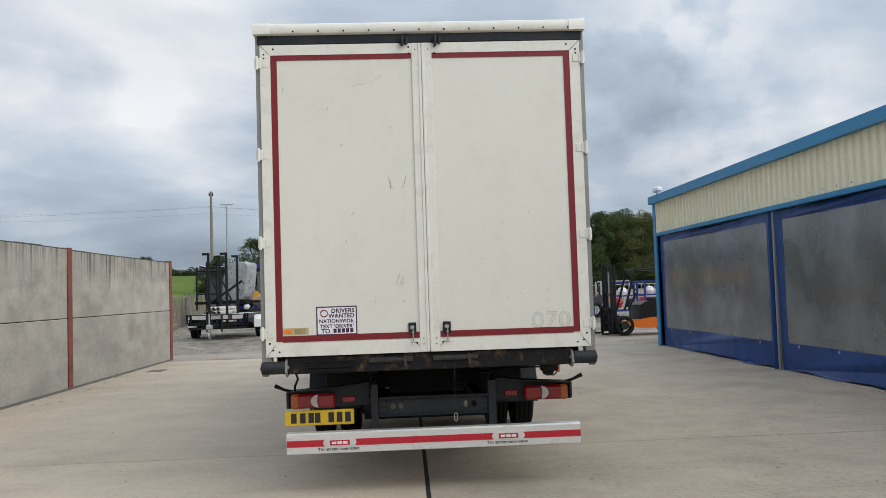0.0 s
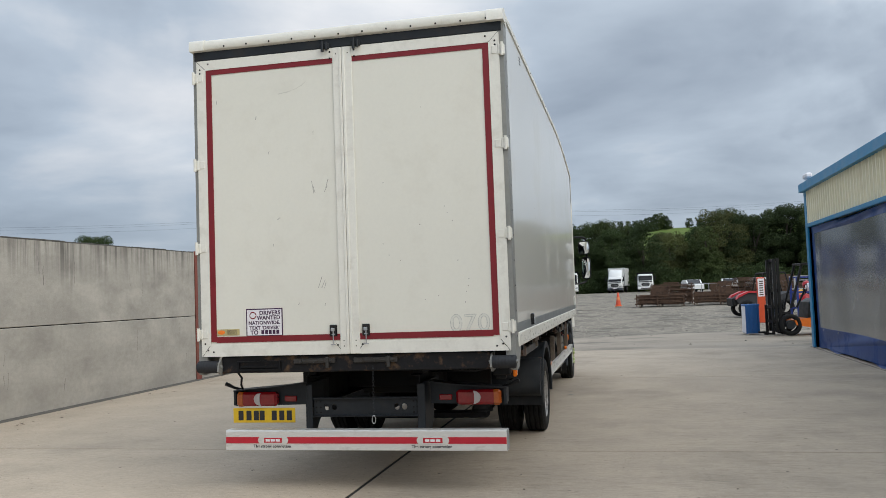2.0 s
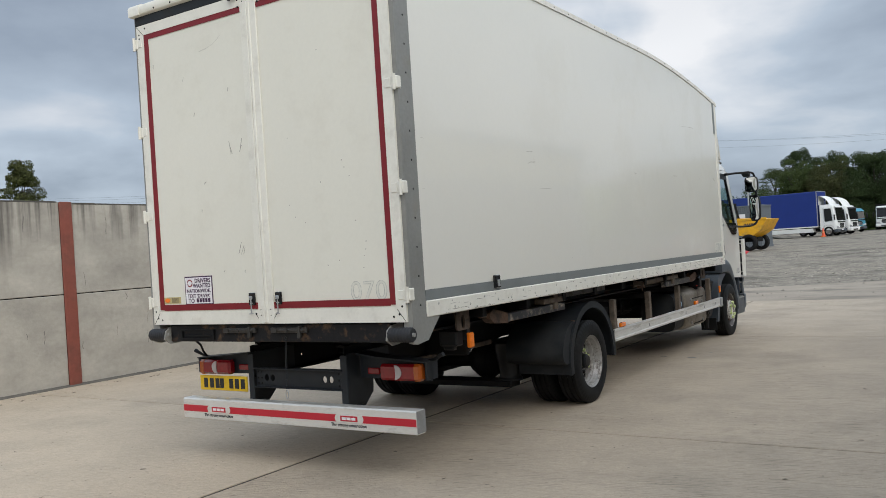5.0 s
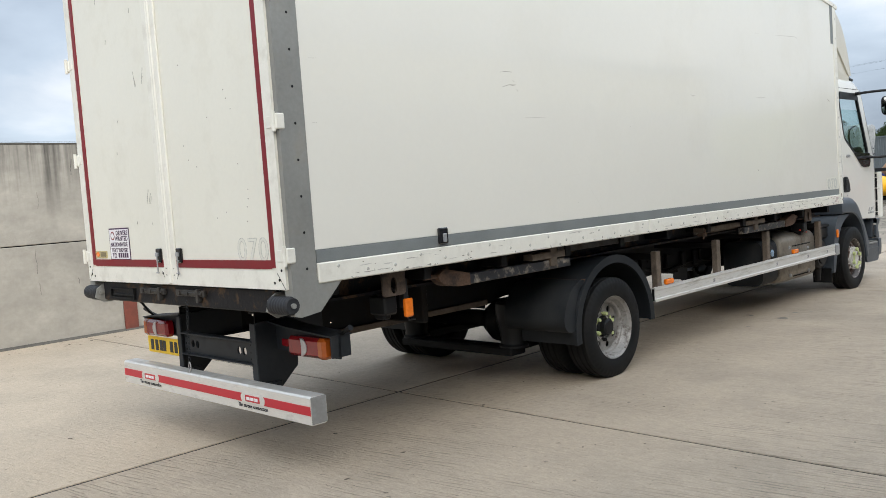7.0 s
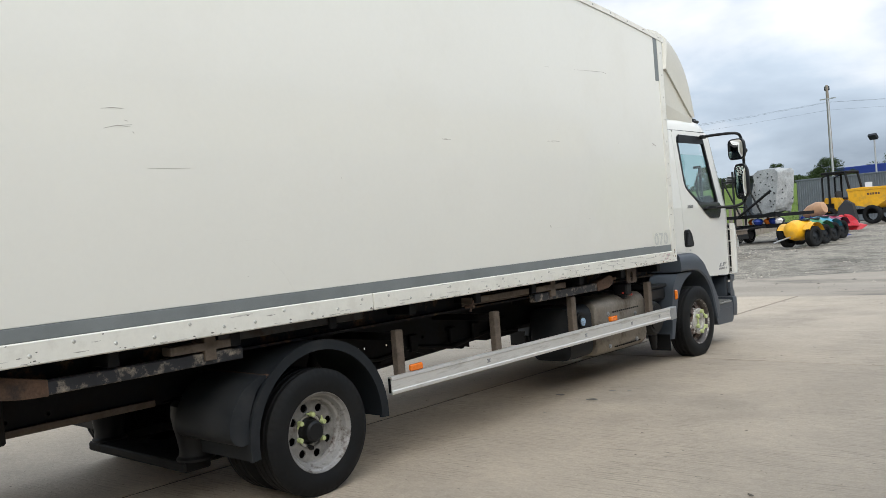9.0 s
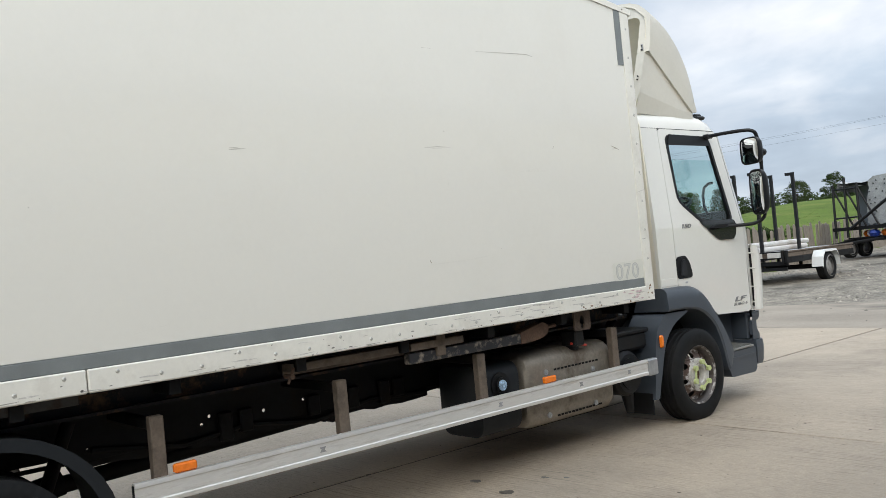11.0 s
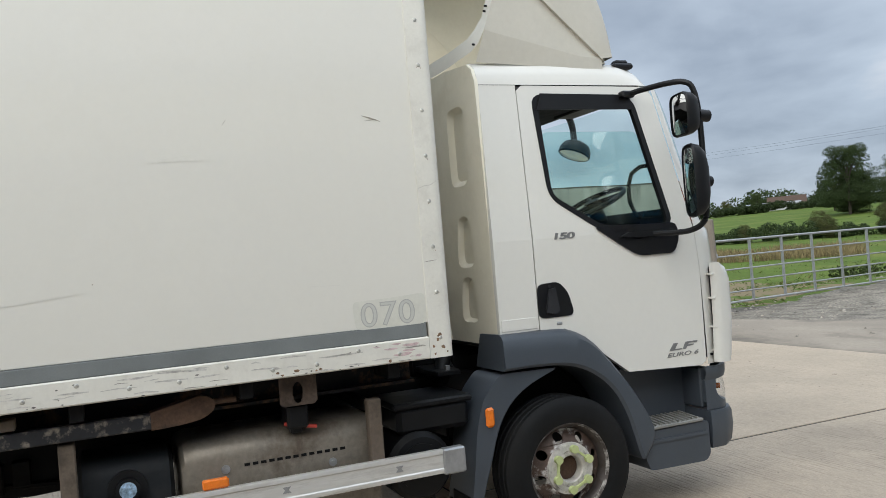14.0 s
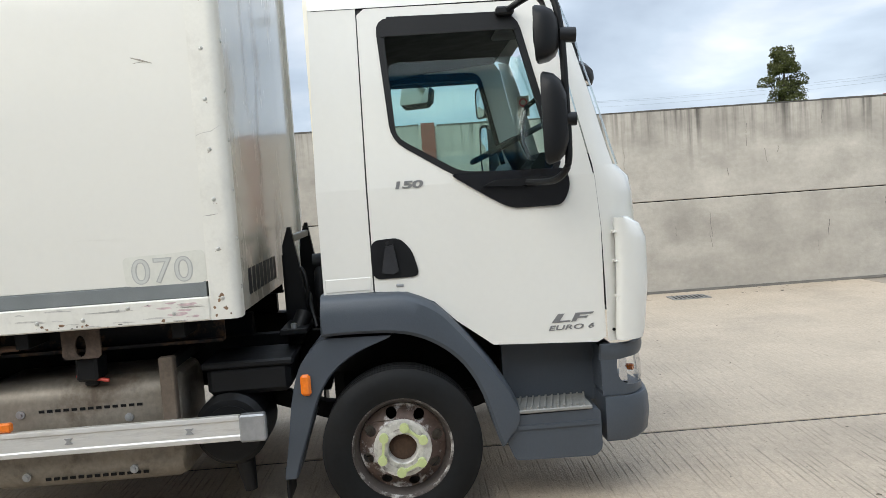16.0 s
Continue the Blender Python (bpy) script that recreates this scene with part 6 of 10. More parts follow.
    part("wiring_loom", Shape().tube([(0.47, 3.6, 0.68), (0.48, 4.1, 0.60), (0.475, 4.5, 0.64), (0.48, 4.95, 0.57), (0.47, 5.4, 0.63), (0.48, 5.85, 0.60)], 0.016, 7), DARK, lorry)
    part("brake_chamber", Shape().lathe([(0.0, -0.1), (0.07, -0.1), (0.085, -0.06), (0.085, 0.0), (0.095, 0.01), (0.095, 0.02), (0.08, 0.03), (0.07, 0.09), (0.0, 0.1)], (0.56, RY - 0.30, 0.47), "y", 16, closed=False), DARK, lorry)
    part("shock_absorber", Shape().cyl((0.60, RY + 0.30, 0.36), (0.56, RY + 0.52, 0.86), 0.035, n=12), DARK, lorry)
    # exhaust silencer box, urea tank, air filter
    def rounded(y0, y1, z0, z1, r, n=5):
        out = []
        for cy, cz, a0 in ((y1 - r, z1 - r, 0), (y0 + r, z1 - r, 90), (y0 + r, z0 + r, 180), (y1 - r, z0 + r, 270)):
            out += [(cy + r * math.cos(radians(a0 + 90 * i / n)), cz + r * math.sin(radians(a0 + 90 * i / n))) for i in range(n + 1)]
        return out
    s = Shape()
    rings = []
    for y, q in ((6.31, 0.03), (6.325, 0.012), (6.36, 0.0), (7.19, 0.0), (7.225, 0.012), (7.24, 0.03)):
        rings.append([(a, y, b) for a, b in rounded(0.55 + q, 1.05 - q, 0.285 + q, 0.805 - q, 0.10)])
    s.loft(rings, closed=True)
    s.f += [tuple(range(len(rings[0]))), tuple(range(len(s.v) - len(rings[0]), len(s.v)))]
    tank = part("silencer", s, TANKM, lorry, "dirty stainless exhaust silencer box")
    slot = mesh_of("slot", Shape().box(1.047, 1.053, 0, 0.025, 0, 0.013), DARK)
    for row in (0.66, 0.335):
        for k in range(13):
            o = part("slot", slot, None, tank)
            o.location = (0, 6.585 + k * 0.038, row)
    for y, z in ((6.5, 0.66), (7.0, 0.61), (6.5, 0.36), (7.0, 0.36)):
        part("bolt", Shape().cyl((1.045, y, z), (1.058, y, z), 0.02, n=14).cyl((1.055, y, z), (1.064, y, z), 0.009, n=8), STEEL, tank)
    part("seam", Shape().box(1.046, 1.0525, 6.34, 7.21, 0.53, 0.545, 0.002), TANKM, tank)
    part("red_lever", Shape().cyl((1.06, 6.78, 0.825), (1.07, 6.93, 0.795), 0.009, n=8), mat("red_paint", (0.5, 0.05, 0.03), 0.4), lorry, "small red valve lever")
    s = Shape()
    rings = [[(a, y, b) for a, b in rounded(0.6 + q, 1.02 - q, 0.31 + q, 0.78 - q, 0.09)] for y, q in ((5.88, 0.03), (5.90, 0.0), (6.26, 0.0), (6.28, 0.03))]
    s.loft(rings, closed=True); s.f += [tuple(range(24)), tuple(range(72, 96))]
    urea = part("urea_tank", s, GUARDP, lorry, "black plastic urea tank with a blue cap")
    part("cap", Shape().cyl((1.0, 6.08, 0.64), (1.045, 6.08, 0.64), 0.052, n=20).cyl((1.0, 6.08, 0.64), (1.03, 6.08, 0.64), 0.085, n=24), BLACK, urea)
    part("cap_centre", Shape().cyl((1.044, 6.08, 0.64), (1.052, 6.08, 0.64), 0.036, n=20), mat("blue_cap", (0.30, 0.42, 0.55), 0.4, var=0.5, scale=30), urea)
    part("fuel_tank", Shape().box(-1.05, -0.55, 5.7, 6.6, 0.42, 0.8, 0.08), DARK, lorry)
    part("battery_box", Shape().box(-1.05, -0.5, 6.8, 7.6, 0.4, 0.8, 0.03), BLACK, lorry)
    part("air_tank", Shape().cyl((0.30, 5.3, 0.72), (0.30, 6.0, 0.72), 0.12, n=18), DARK, lorry)
    s = Shape().cyl((0.70, 7.46, 0.50), (1.0, 7.46, 0.50), 0.175, n=24).cyl((1.0, 7.46, 0.50), (1.03, 7.46, 0.50), 0.175, 0.15, n=24).cyl((1.028, 7.46, 0.50), (1.04, 7.46, 0.50), 0.12, n=24)
    s.cyl((0.95, 7.5, 0.33), (0.95, 7.52, 0.18), 0.05, 0.03, n=12)
    part("air_filter", s, BLACK, lorry, "round black air filter canister")
    part("filter_box", Shape().box(0.62, 1.0, 7.36, 7.76, 0.66, 0.80, 0.025).box(0.6, 1.01, 7.34, 7.78, 0.79, 0.825, 0.01), BLACK, lorry)
    part("intake_pipe", Shape().tube([(0.6, 7.72, 0.75), (0.66, 7.76, 0.88), (0.6, 7.80, 0.98)], 0.045, 12), BLACK, lorry)
    for x in (0.40, -0.38):
        prof = [(7.68, 0.78), (7.815, 0.78), (7.808, 0.943), (7.766, 1.245), (7.737, 1.43), (7.72, 1.43), (7.686, 1.33)]
        br = part("support_bracket", Shape().prism(prof, "x", x - 0.012, x + 0.03).prism([(7.69, 0.80), (7.81, 0.80), (7.80, 0.95), (7.72, 1.30), (7.70, 1.30)], "x", x - 0.07, x - 0.055).box(x - 0.07, x + 0.03, 7.68, 7.695, 0.8, 1.28), BLACK, lorry, "tapered black body support bracket")
        part("foot_plate", Shape().box(*sorted((x, x + math.copysign(0.37, x))), 7.69, 7.83, 0.895, 0.925, 0.005), BLACK, br)
        part("bolt", Shape().cyl((x + math.copysign(0.35, x), 7.76, 0.925), (x + math.copysign(0.35, x), 7.76, 0.95), 0.016, n=8), STEEL, br)
    part("bracket_bar", Shape().box(-0.36, 0.39, 7.715, 7.74, 1.345, 1.385, 0.004), STEEL, lorry, "pale steel bar between the brackets")
    part("air_hose", Shape().tube(flow([(0.36, 7.70, 1.19), (0.42, 7.78, 1.2), (0.46, 7.81, 1.10), (0.44, 7.80, 0.98), (0.38, 7.84, 0.9)]), 0.011).tube(flow([(0.30, 7.70, 1.02), (0.36, 7.80, 1.06), (0.52, 7.83, 1.0), (0.6, 7.86, 0.9)]), 0.011), BLACK, lorry)
    part("breather_pipe", Shape().tube(flow([(0.14, 7.86, 0.90), (0.16, 7.85, 1.02), (0.10, 7.845, 1.12), (0.0, 7.84, 1.19)]), [0.035] * 13, 12).cyl((0.02, 7.80, 1.19), (0.02, 7.87, 1.19), 0.062, n=18), BLACK, lorry, "black breather pipe with a round cap")
    label = part("identity_label", Shape().box(-0.05, 0.93, 7.571, 7.5735, 1.095, 1.285), STICK, lorry, "white sticker with unreadable dark bars")
    cb = Shape()
    for k in range(8):
        cb.box(0.0 + k * 0.112, 0.085 + k * 0.112, 7.573, 7.576, 1.125, 1.255)
    # body identity writing on the bulkhead, as plain bars
    part("identity_bars", cb, INK, label)


running_gear()


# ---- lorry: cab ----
# near-black cab lining, also used to paint shade into the air slots
LINING_SHADE = mat("cab_lining_and_slot_shade", (0.016, 0.0165, 0.018), 0.9, var=0.06, scale=8)
BADGE = mat("dark_chrome_badge", (0.24, 0.24, 0.24), 0.35, 0.35, var=0.05)


LENS = glass_mat("headlamp_glass", (0.93, 0.94, 0.95))
CHROMER = mat("chrome_reflector", (0.75, 0.76, 0.78), 0.12, 1.0, var=0.03)


def cab_half(z):
    return 1.09 - 0.075 * max(0.0, z - 1.6) / 0.9


FRONT = [(0.79, 9.30, 9.48), (1.1, 9.30, 9.50), (1.35, 9.297, 9.515), (1.5, 9.285, 9.51), (1.58, 9.28, 9.495), (1.64, 9.272, 9.435), (1.72, 9.254, 9.41), (2.0, 9.195, 9.335), (2.27, 9.137, 9.255), (2.44, 9.10, 9.19)]


def front_ring(z, ys, yf, x_in=0.84, n=6):
    w = cab_half(z)
    out = []
    for i in range(n + 1):
        a = math.pi / 2 * i / n
        out.append((x_in + (w - x_in) * math.cos(a), ys + (yf - ys) * math.sin(a), z))
    return out


def make_cab():
    cab = part("cab", Shape().box(-1.0, 1.0, 7.98, 9.25, 1.02, 1.10, 0.01), BLACK, lorry, "white day cab with a slate grey plastic lower trim")
    ARCH = [(8.18, 1.112), (8.35, 1.102), (8.475, 1.045), (8.575, 0.945), (8.745, 0.815)]

    for sx in (1, -1):
        def skin(u, v, d, sx=sx):
            return (sx * (cab_half(v) - d), u, v)
        # rear pillar
        s = Shape()
        s.plate([(7.955, 1.112), (8.190, 1.112), (8.190, 1.6), (7.955, 1.6)], [], skin, 0.05)
        s.plate([(7.955, 1.6), (8.190, 1.6), (8.2, 2.4495), (7.975, 2.4495)], [], skin, 0.05)
        part("rear_pillar", s, CABW, cab)
        part("vent_strip", Shape().box(*sorted((sx * 1.088, sx * 1.0935)), 7.965, 8.184, 1.122, 1.185, 0.004), CABW, cab)
        part("door_seal", Shape().plate([(8.15, 1.12), (8.26, 1.12), (8.26, 1.6), (8.26, 2.447), (8.15, 2.447), (8.15, 1.6)], [], lambda u, v, d, sx=sx: (sx * (cab_half(v) - 0.012 - d), u, v), 0.01), SHADE, cab)
        # door with its window opening
        hole = fillet([(8.286, 2.40), (8.325, 1.82), (8.63, 1.622), (9.135, 1.622), (8.96, 2.385)], 0.075)
        s = Shape()
        s.plate([(8.197, 1.112)] + ARCH[1:] + [(9.25, 0.79), (9.29, 0.812), (9.295, 1.35), (9.277, 1.6), (8.197, 1.6)], [], skin, 0.04)
        s.plate([(8.197, 1.6), (9.272, 1.6), (9.249, 1.712), (9.104, 2.387), (9.06, 2.445), (8.24, 2.4485), (8.205, 2.42)], [hole], skin, 0.04)
        door = part("door", s, CABW, cab, "white cab door")
        glass = fillet([(8.325, 2.338), (8.35, 1.835), (8.645, 1.652), (9.10, 1.632), (8.94, 2.335)], 0.05)
        ring = Shape().plate(hole, [glass], lambda u, v, d, sx=sx: (sx * (cab_half(v) + 0.004 - d), u, v), 0.03)
        part("window_surround", ring, BLACK, door, "black window surround")
        part("top_visor", Shape().plate([(8.31, 2.31), (8.955, 2.31), (8.93, 2.395), (8.345, 2.402)], [], lambda u, v, d, sx=sx: (sx * (cab_half(v) + 0.014 - d), u, v), 0.012), BLACK, door)
        low = glass if sx < 0 else fillet([(8.333, 2.188), (8.35, 1.835), (8.645, 1.652), (9.10, 1.632), (8.974, 2.183)], 0.05)
        part("pane", Shape().plate(low, [], lambda u, v, d, sx=sx: (sx * (cab_half(v) - 0.016 - d), u, v), 0.004), WINDOW, door, "tinted side window" if sx < 0 else "tinted side window, wound down a little")
        part("mirror_base", Shape().plate(fillet([(8.58, 1.645), (8.75, 1.533), (8.868, 1.462), (9.12, 1.462), (9.16, 1.55), (9.145, 1.638)], 0.05), [], lambda u, v, d, sx=sx: (sx * (cab_half(v) + 0.012 - d), u, v), 0.011), GLOSSB, door, "gloss black mirror base panel")
        part("arm_fairing", Shape().prism([(8.74, 1.575), (8.92, 1.565), (9.12, 1.59), (9.13, 1.605), (8.95, 1.60), (8.80, 1.60)], "x", *sorted((sx * 1.10, sx * 1.125))), BLACK, door)
        hp = fillet([(8.194, 1.355), (8.33, 1.362), (8.385, 1.30), (8.418, 1.172), (8.194, 1.17)], 0.04)
        hnd = part("handle", Shape().plate(hp, [], lambda u, v, d, sx=sx: (sx * (cab_half(v) + 0.006 - d), u, v), 0.006), BLACK, door, "black door handle plate")
        part("grip", Shape().prism([(8.235, 1.20), (8.262, 1.325), (8.30, 1.33), (8.318, 1.205), (8.29, 1.19)], "x", *sorted((sx * 1.095, sx * 1.112))).cyl((sx * 1.094, 8.27, 1.34), (sx * 1.10, 8.27, 1.34), 0.008, n=10), BUFFER, hnd)
        part("key_cover", Shape().box(*sorted((sx * 1.089, sx * 1.0945)), 8.30, 8.335, 1.127, 1.142, 0.003), STEEL, door)
        # model badges
        mt = (lambda y, z, size=1: pose(1.0912, y, z, 90, 0, 90)) if sx > 0 else (lambda y, z, size=1: pose(-1.0912, y, z, 90, 0, -90))
        text_shape("badge_number", "150", 0.044, BADGE, door, mt(8.312 if sx > 0 else 8.48, 1.592) @ Matrix.Diagonal((2.3, 1.08, 1, 1)), 0.002, 0.93, shear=0.12, bold=0.034)
        text_shape("badge_text", "EURO 6", 0.036, BADGE, door, mt(9.01 if sx > 0 else 9.215, 0.862) @ Matrix.Diagonal((1.75, 0.9, 1, 1)), 0.0015, 1.05, shear=0.25, bold=0.018)
        bl = Shape()
        for pts in ([(9.055, 0.912), (9.13, 0.912), (9.133, 0.922), (9.088, 0.922), (9.11, 0.965), (9.083, 0.965)], [(9.135, 0.912), (9.155, 0.912), (9.163, 0.932), (9.20, 0.932), (9.205, 0.943), (9.17, 0.943), (9.175, 0.953), (9.225, 0.953), (9.23, 0.965), (9.155, 0.965)]):
            pts = [(9.03 + (a - 9.055) * 1.18, 0.898 + (b - 0.912) * 0.78) for a, b in pts]
            bl.prism(pts, "x", *sorted((sx * 1.089, sx * 1.093)))
        part("badge_bars", bl, BADGE, door)
        # corner air deflector
        s = Shape()
        rings = []
        for z, y0, y1 in ((0.80, 9.335, 9.49), (0.84, 9.335, 9.502), (1.06, 9.35, 9.528), (1.28, 9.355, 9.53), (1.35, 9.352, 9.50), (1.385, 9.352, 9.44)):
            y1 -= 0.012
            d = y1 - y0
            edge = flow([(1.128, y0), (1.150, y0 + 0.012), (1.157, y0 + 0.035), (1.145, y0 + d * 0.55), (1.11, y0 + d * 0.85), (1.06, y1), (1.0, y1 + 0.004)], 3)
            back = [(max(0.99, x - 0.022 - 0.03 * k / len(edge)), y - 0.012 * k / len(edge)) for k, (x, y) in enumerate(edge)][::-1]
            rings.append([(sx * x, y, z) for x, y in edge + back])
        s.loft(rings, closed=True)
        n6 = len(rings[0])
        s.f += [tuple(range(n6)), tuple(range(len(s.v) - n6, len(s.v)))]
        cdf = part("corner_deflector", s, CABW, cab, "white corner air deflector")
        for z in (0.86, 1.0, 1.17, 1.31):
            part("stay", Shape().box(*sorted((sx * 1.06, sx * 1.14)), 9.345, 9.42, z, z + 0.012, 0.002), CABW, cdf)
        # near-black sheet added in place of the shade behind the slot
        part("slot_shade", Shape().box(*sorted((sx * 1.055, sx * 1.094)), 9.372, 9.40, 0.82, 1.36, 0.002), LINING_SHADE, cdf, "dark sheet painted as the shade inside the air slot")
        part("bolt", Shape().cyl((sx * 1.09, 9.33, 0.845), (sx * 1.098, 9.33, 0.845), 0.008, n=8), DARK, cdf)
        # front corner and screen pillar skin
        s = Shape()
        s.loft([[(sx * x, y, z) for x, y, z in front_ring(z, ys, yf)] for z, ys, yf in FRONT if z <= 1.64])
        s.loft([[(sx * x, y, z) for x, y, z in front_ring(z, ys, yf)[:4]] for z, ys, yf in FRONT if z >= 1.64])
        part("corner_skin", s, CABW, cab)
        part("screen_edge", Shape().loft([[(sx * x, y + 0.012, z) for x, y, z in front_ring(z, ys, yf)[3:]] for z, ys, yf in FRONT if z >= 1.64]), WINDOW, cab, "wrapped edge of the windscreen")
        # lower corner trim, headlamp and bumper end
        def wrap(u, v, d, sx=sx):
            # round the corner of the front: along the flank, then a quarter ellipse
            lip = 0.012 * smooth_step(0.70, 0.74, v)
            if u < 0.09:
                return (sx * (1.105 + lip - d), 9.255 + u, v)
            a = min(1.0, (u - 0.09) / 0.30) * math.pi / 2
            return (sx * (0.84 + (0.265 + lip - d) * math.cos(a)), 9.345 + (0.155 + lip - d) * math.sin(a), v)
        s = Shape()
        for out, rim in (([(0.0, 0.526), (0.05, 0.526), (0.10, 0.526), (0.14, 0.526), (0.20, 0.526), (0.26, 0.526), (0.32, 0.526), (0.39, 0.526)], [(0.0, 0.573), (0.05, 0.573), (0.10, 0.573), (0.14, 0.573), (0.20, 0.566), (0.26, 0.563), (0.32, 0.562), (0.39, 0.562)]),
                         ([(0.0, 0.573), (0.0, 0.592), (0.0, 0.625), (0.0, 0.66), (0.0, 0.70)], [(0.14, 0.573), (0.10, 0.592), (0.080, 0.625), (0.076, 0.66), (0.080, 0.70)]),
                         ([(0.0, 0.778), (0.04, 0.778), (0.08, 0.778), (0.14, 0.778), (0.20, 0.778), (0.26, 0.778), (0.32, 0.778), (0.39, 0.778)], [(0.0, 0.70), (0.04, 0.70), (0.08, 0.70), (0.14, 0.706), (0.20, 0.708), (0.26, 0.71), (0.32, 0.71), (0.39, 0.71)])):
            out, rim = flow(out, 4), flow(rim, 4)
            rows = [[wrap(u + (p - u) * k / 4, v + (q - v) * k / 4, 0) for (u, v), (p, q) in zip(out, rim)] for k in range(5)]
            s.loft([[wrap(u, v, 0.03) for u, v in out]] + rows + [[wrap(u, v, 0.03) for u, v in rim]])
        s.box(*sorted((sx * 0.80, sx * 1.05)), 9.262, 9.33, 0.53, 0.77, 0.01)
        part("lamp_housing", s, PLAST, cab, "slate grey lamp housing")
        s = Shape()
        rings = []
        for z, q in ((0.305, 0.05), (0.33, 0.02), (0.42, 0.0), (0.50, 0.005), (0.522, 0.02)):
            rings.append([(sx * 0.5, 9.50 - q, z), (sx * 0.85, 9.535 - q, z), (sx * (1.02 - q * 0.4), 9.50 - q * 0.6, z), (sx * (1.09 - q * 0.4), 9.45 - q * 0.6, z), (sx * (1.13 - q * 0.3), 9.36, z), (sx * (1.13 - q * 0.3), 9.262, z), (sx * 0.9, 9.262, z), (sx * 0.5, 9.3, z)])
        s.loft(rings, closed=True)
        s.f += [tuple(range(8)), tuple(range(len(s.v) - 8, len(s.v)))]
        part("bumper", s, PLAST, cab, "slate grey plastic bumper end")
        lens = Shape()
        rings = [[(sx * (1.074 + q), 9.34, z), (sx * (1.068 + q), 9.39, z), (sx * (1.04 + q), 9.44 + q, z), (sx * 0.97, 9.478 + q, z), (sx * 0.80, 9.485 + q, z)] for z, q in ((0.55, 0.0), (0.59, 0.006), (0.65, 0.004), (0.715, -0.004))]
        lens.loft(rings)
        lampp = part("headlamp", lens, LENS, cab, "clear headlamp lens over a chrome reflector")
        part("reflector", Shape().loft([[(sx * 1.05, 9.352, z) for z in (0.555, 0.60, 0.65, 0.695)], [(sx * 1.02, 9.40, z) for z in (0.56, 0.60, 0.65, 0.69)], [(sx * 0.96, 9.41, z) for z in (0.56, 0.60, 0.65, 0.69)], [(sx * 0.82, 9.42, z) for z in (0.555, 0.60, 0.65, 0.695)]]), CHROMER, lampp, "chrome reflector")
        part("bulb", Shape().cyl((sx * 1.0, 9.40, 0.64), (sx * 1.02, 9.43, 0.64), 0.016, n=10), AMBERT, lampp)
        # wheel-arch flare
        outer = [(7.94, 1.108), (8.18, 1.104), (8.345, 1.094), (8.472, 1.036), (8.572, 0.936), (8.735, 0.722), (8.84, 0.525), (8.815, 0.43)]
        inner = [(7.93, 0.925), (8.13, 0.926), (8.325, 0.908), (8.47, 0.848), (8.59, 0.742), (8.672, 0.59), (8.735, 0.37), (8.755, 0.33)]
        outer, inner = flow(outer), flow(inner)
        s = Shape()
        s.loft([[(sx * 0.80, y, z) for y, z in inner], [(sx * 1.145, y, z) for y, z in inner], [(sx * 1.158, y + 0.012, z + 0.014) for y, z in inner], [(sx * 1.158, y + 0.5 * (u - y), z + 0.5 * (v - z)) for (y, z), (u, v) in zip(inner, outer)], [(sx * 1.148, y, z - 0.03) for y, z in outer], [(sx * 1.128, y, z - 0.006) for y, z in outer], [(sx * 1.098, y, z + 0.006) for y, z in outer], [(sx * 0.86, y, z) for y, z in outer]])
        n8 = len(outer)
        s.f += [tuple(k * n8 for k in range(8)), tuple((k + 1) * n8 - 1 for k in range(7, -1, -1))]
        part("arch_flare", s, PLAST, cab, "slate grey wheel-arch flare")
        fo = [(8.26, 0.905), (8.05, 0.908), (7.93, 0.905), (7.865, 0.85), (7.808, 0.77), (7.765, 0.62), (7.74, 0.454), (7.705, 0.25)]
        fi = [(8.25, 0.893), (8.10, 0.835), (8.0, 0.77), (7.93, 0.69), (7.88, 0.59), (7.84, 0.47), (7.80, 0.36), (7.765, 0.25)]
        fo, fi = flow(fo), flow(fi)
        s = Shape()
        s.loft([[(sx * 0.80, y, z) for y, z in fi], [(sx * 1.11, y, z) for y, z in fi], [(sx * 1.12, y - 0.01, z) for y, z in fi], [(sx * 1.115, y, z) for y, z in fo], [(sx * 0.80, y, z) for y, z in fo]])
        s.f += [tuple(k * len(fo) + len(fo) - 1 for k in range(5))]
        part("rear_fender", s, PLAST, cab, "slate grey rear half of the front mudguard")
        part("mud_flap", Shape().box(*sorted((sx * 0.86, sx * 1.09)), 7.705, 7.72, 0.13, 0.30, 0.004), BLACK, cab, "black rubber mud flap")
        part("arch_liner", Shape().loft([[(sx * x, y, z) for y, z in arc(FY, 0.42, 0.49, 170, 10, 16)] for x in (0.62, 1.09)]), BLACK, cab)
        # entry step
        st = Shape()
        prof = [(8.81, 0.252), (9.20, 0.245), (9.235, 0.28), (9.235, 0.475), (8.80, 0.47), (8.755, 0.40)]
        st.prism(fillet(prof, 0.025, 3), "x", *sorted((sx * 0.80, sx * 1.13)))
        st.prism([(8.752, 0.40), (9.22, 0.40), (9.22, 0.42), (8.76, 0.42)], "x", *sorted((sx * 1.12, sx * 1.137)))
        st.box(*sorted((sx * 0.78, sx * 0.88)), 8.80, 9.29, 0.46, 0.80)
        step = part("entry_step", st, PLAST, cab, "slate grey moulded entry step")
        tr = Shape().box(*sorted((sx * 0.88, sx * 1.14)), 8.815, 9.195, 0.478, 0.496, 0.004)
        for k in range(11):
            yk = 8.845 + k * 0.032
            tr.prism([(sx * 0.895, yk + 0.03), (sx * 1.132, yk - 0.014), (sx * 1.132, yk - 0.004), (sx * 0.895, yk + 0.04)], "z", 0.494, 0.506)
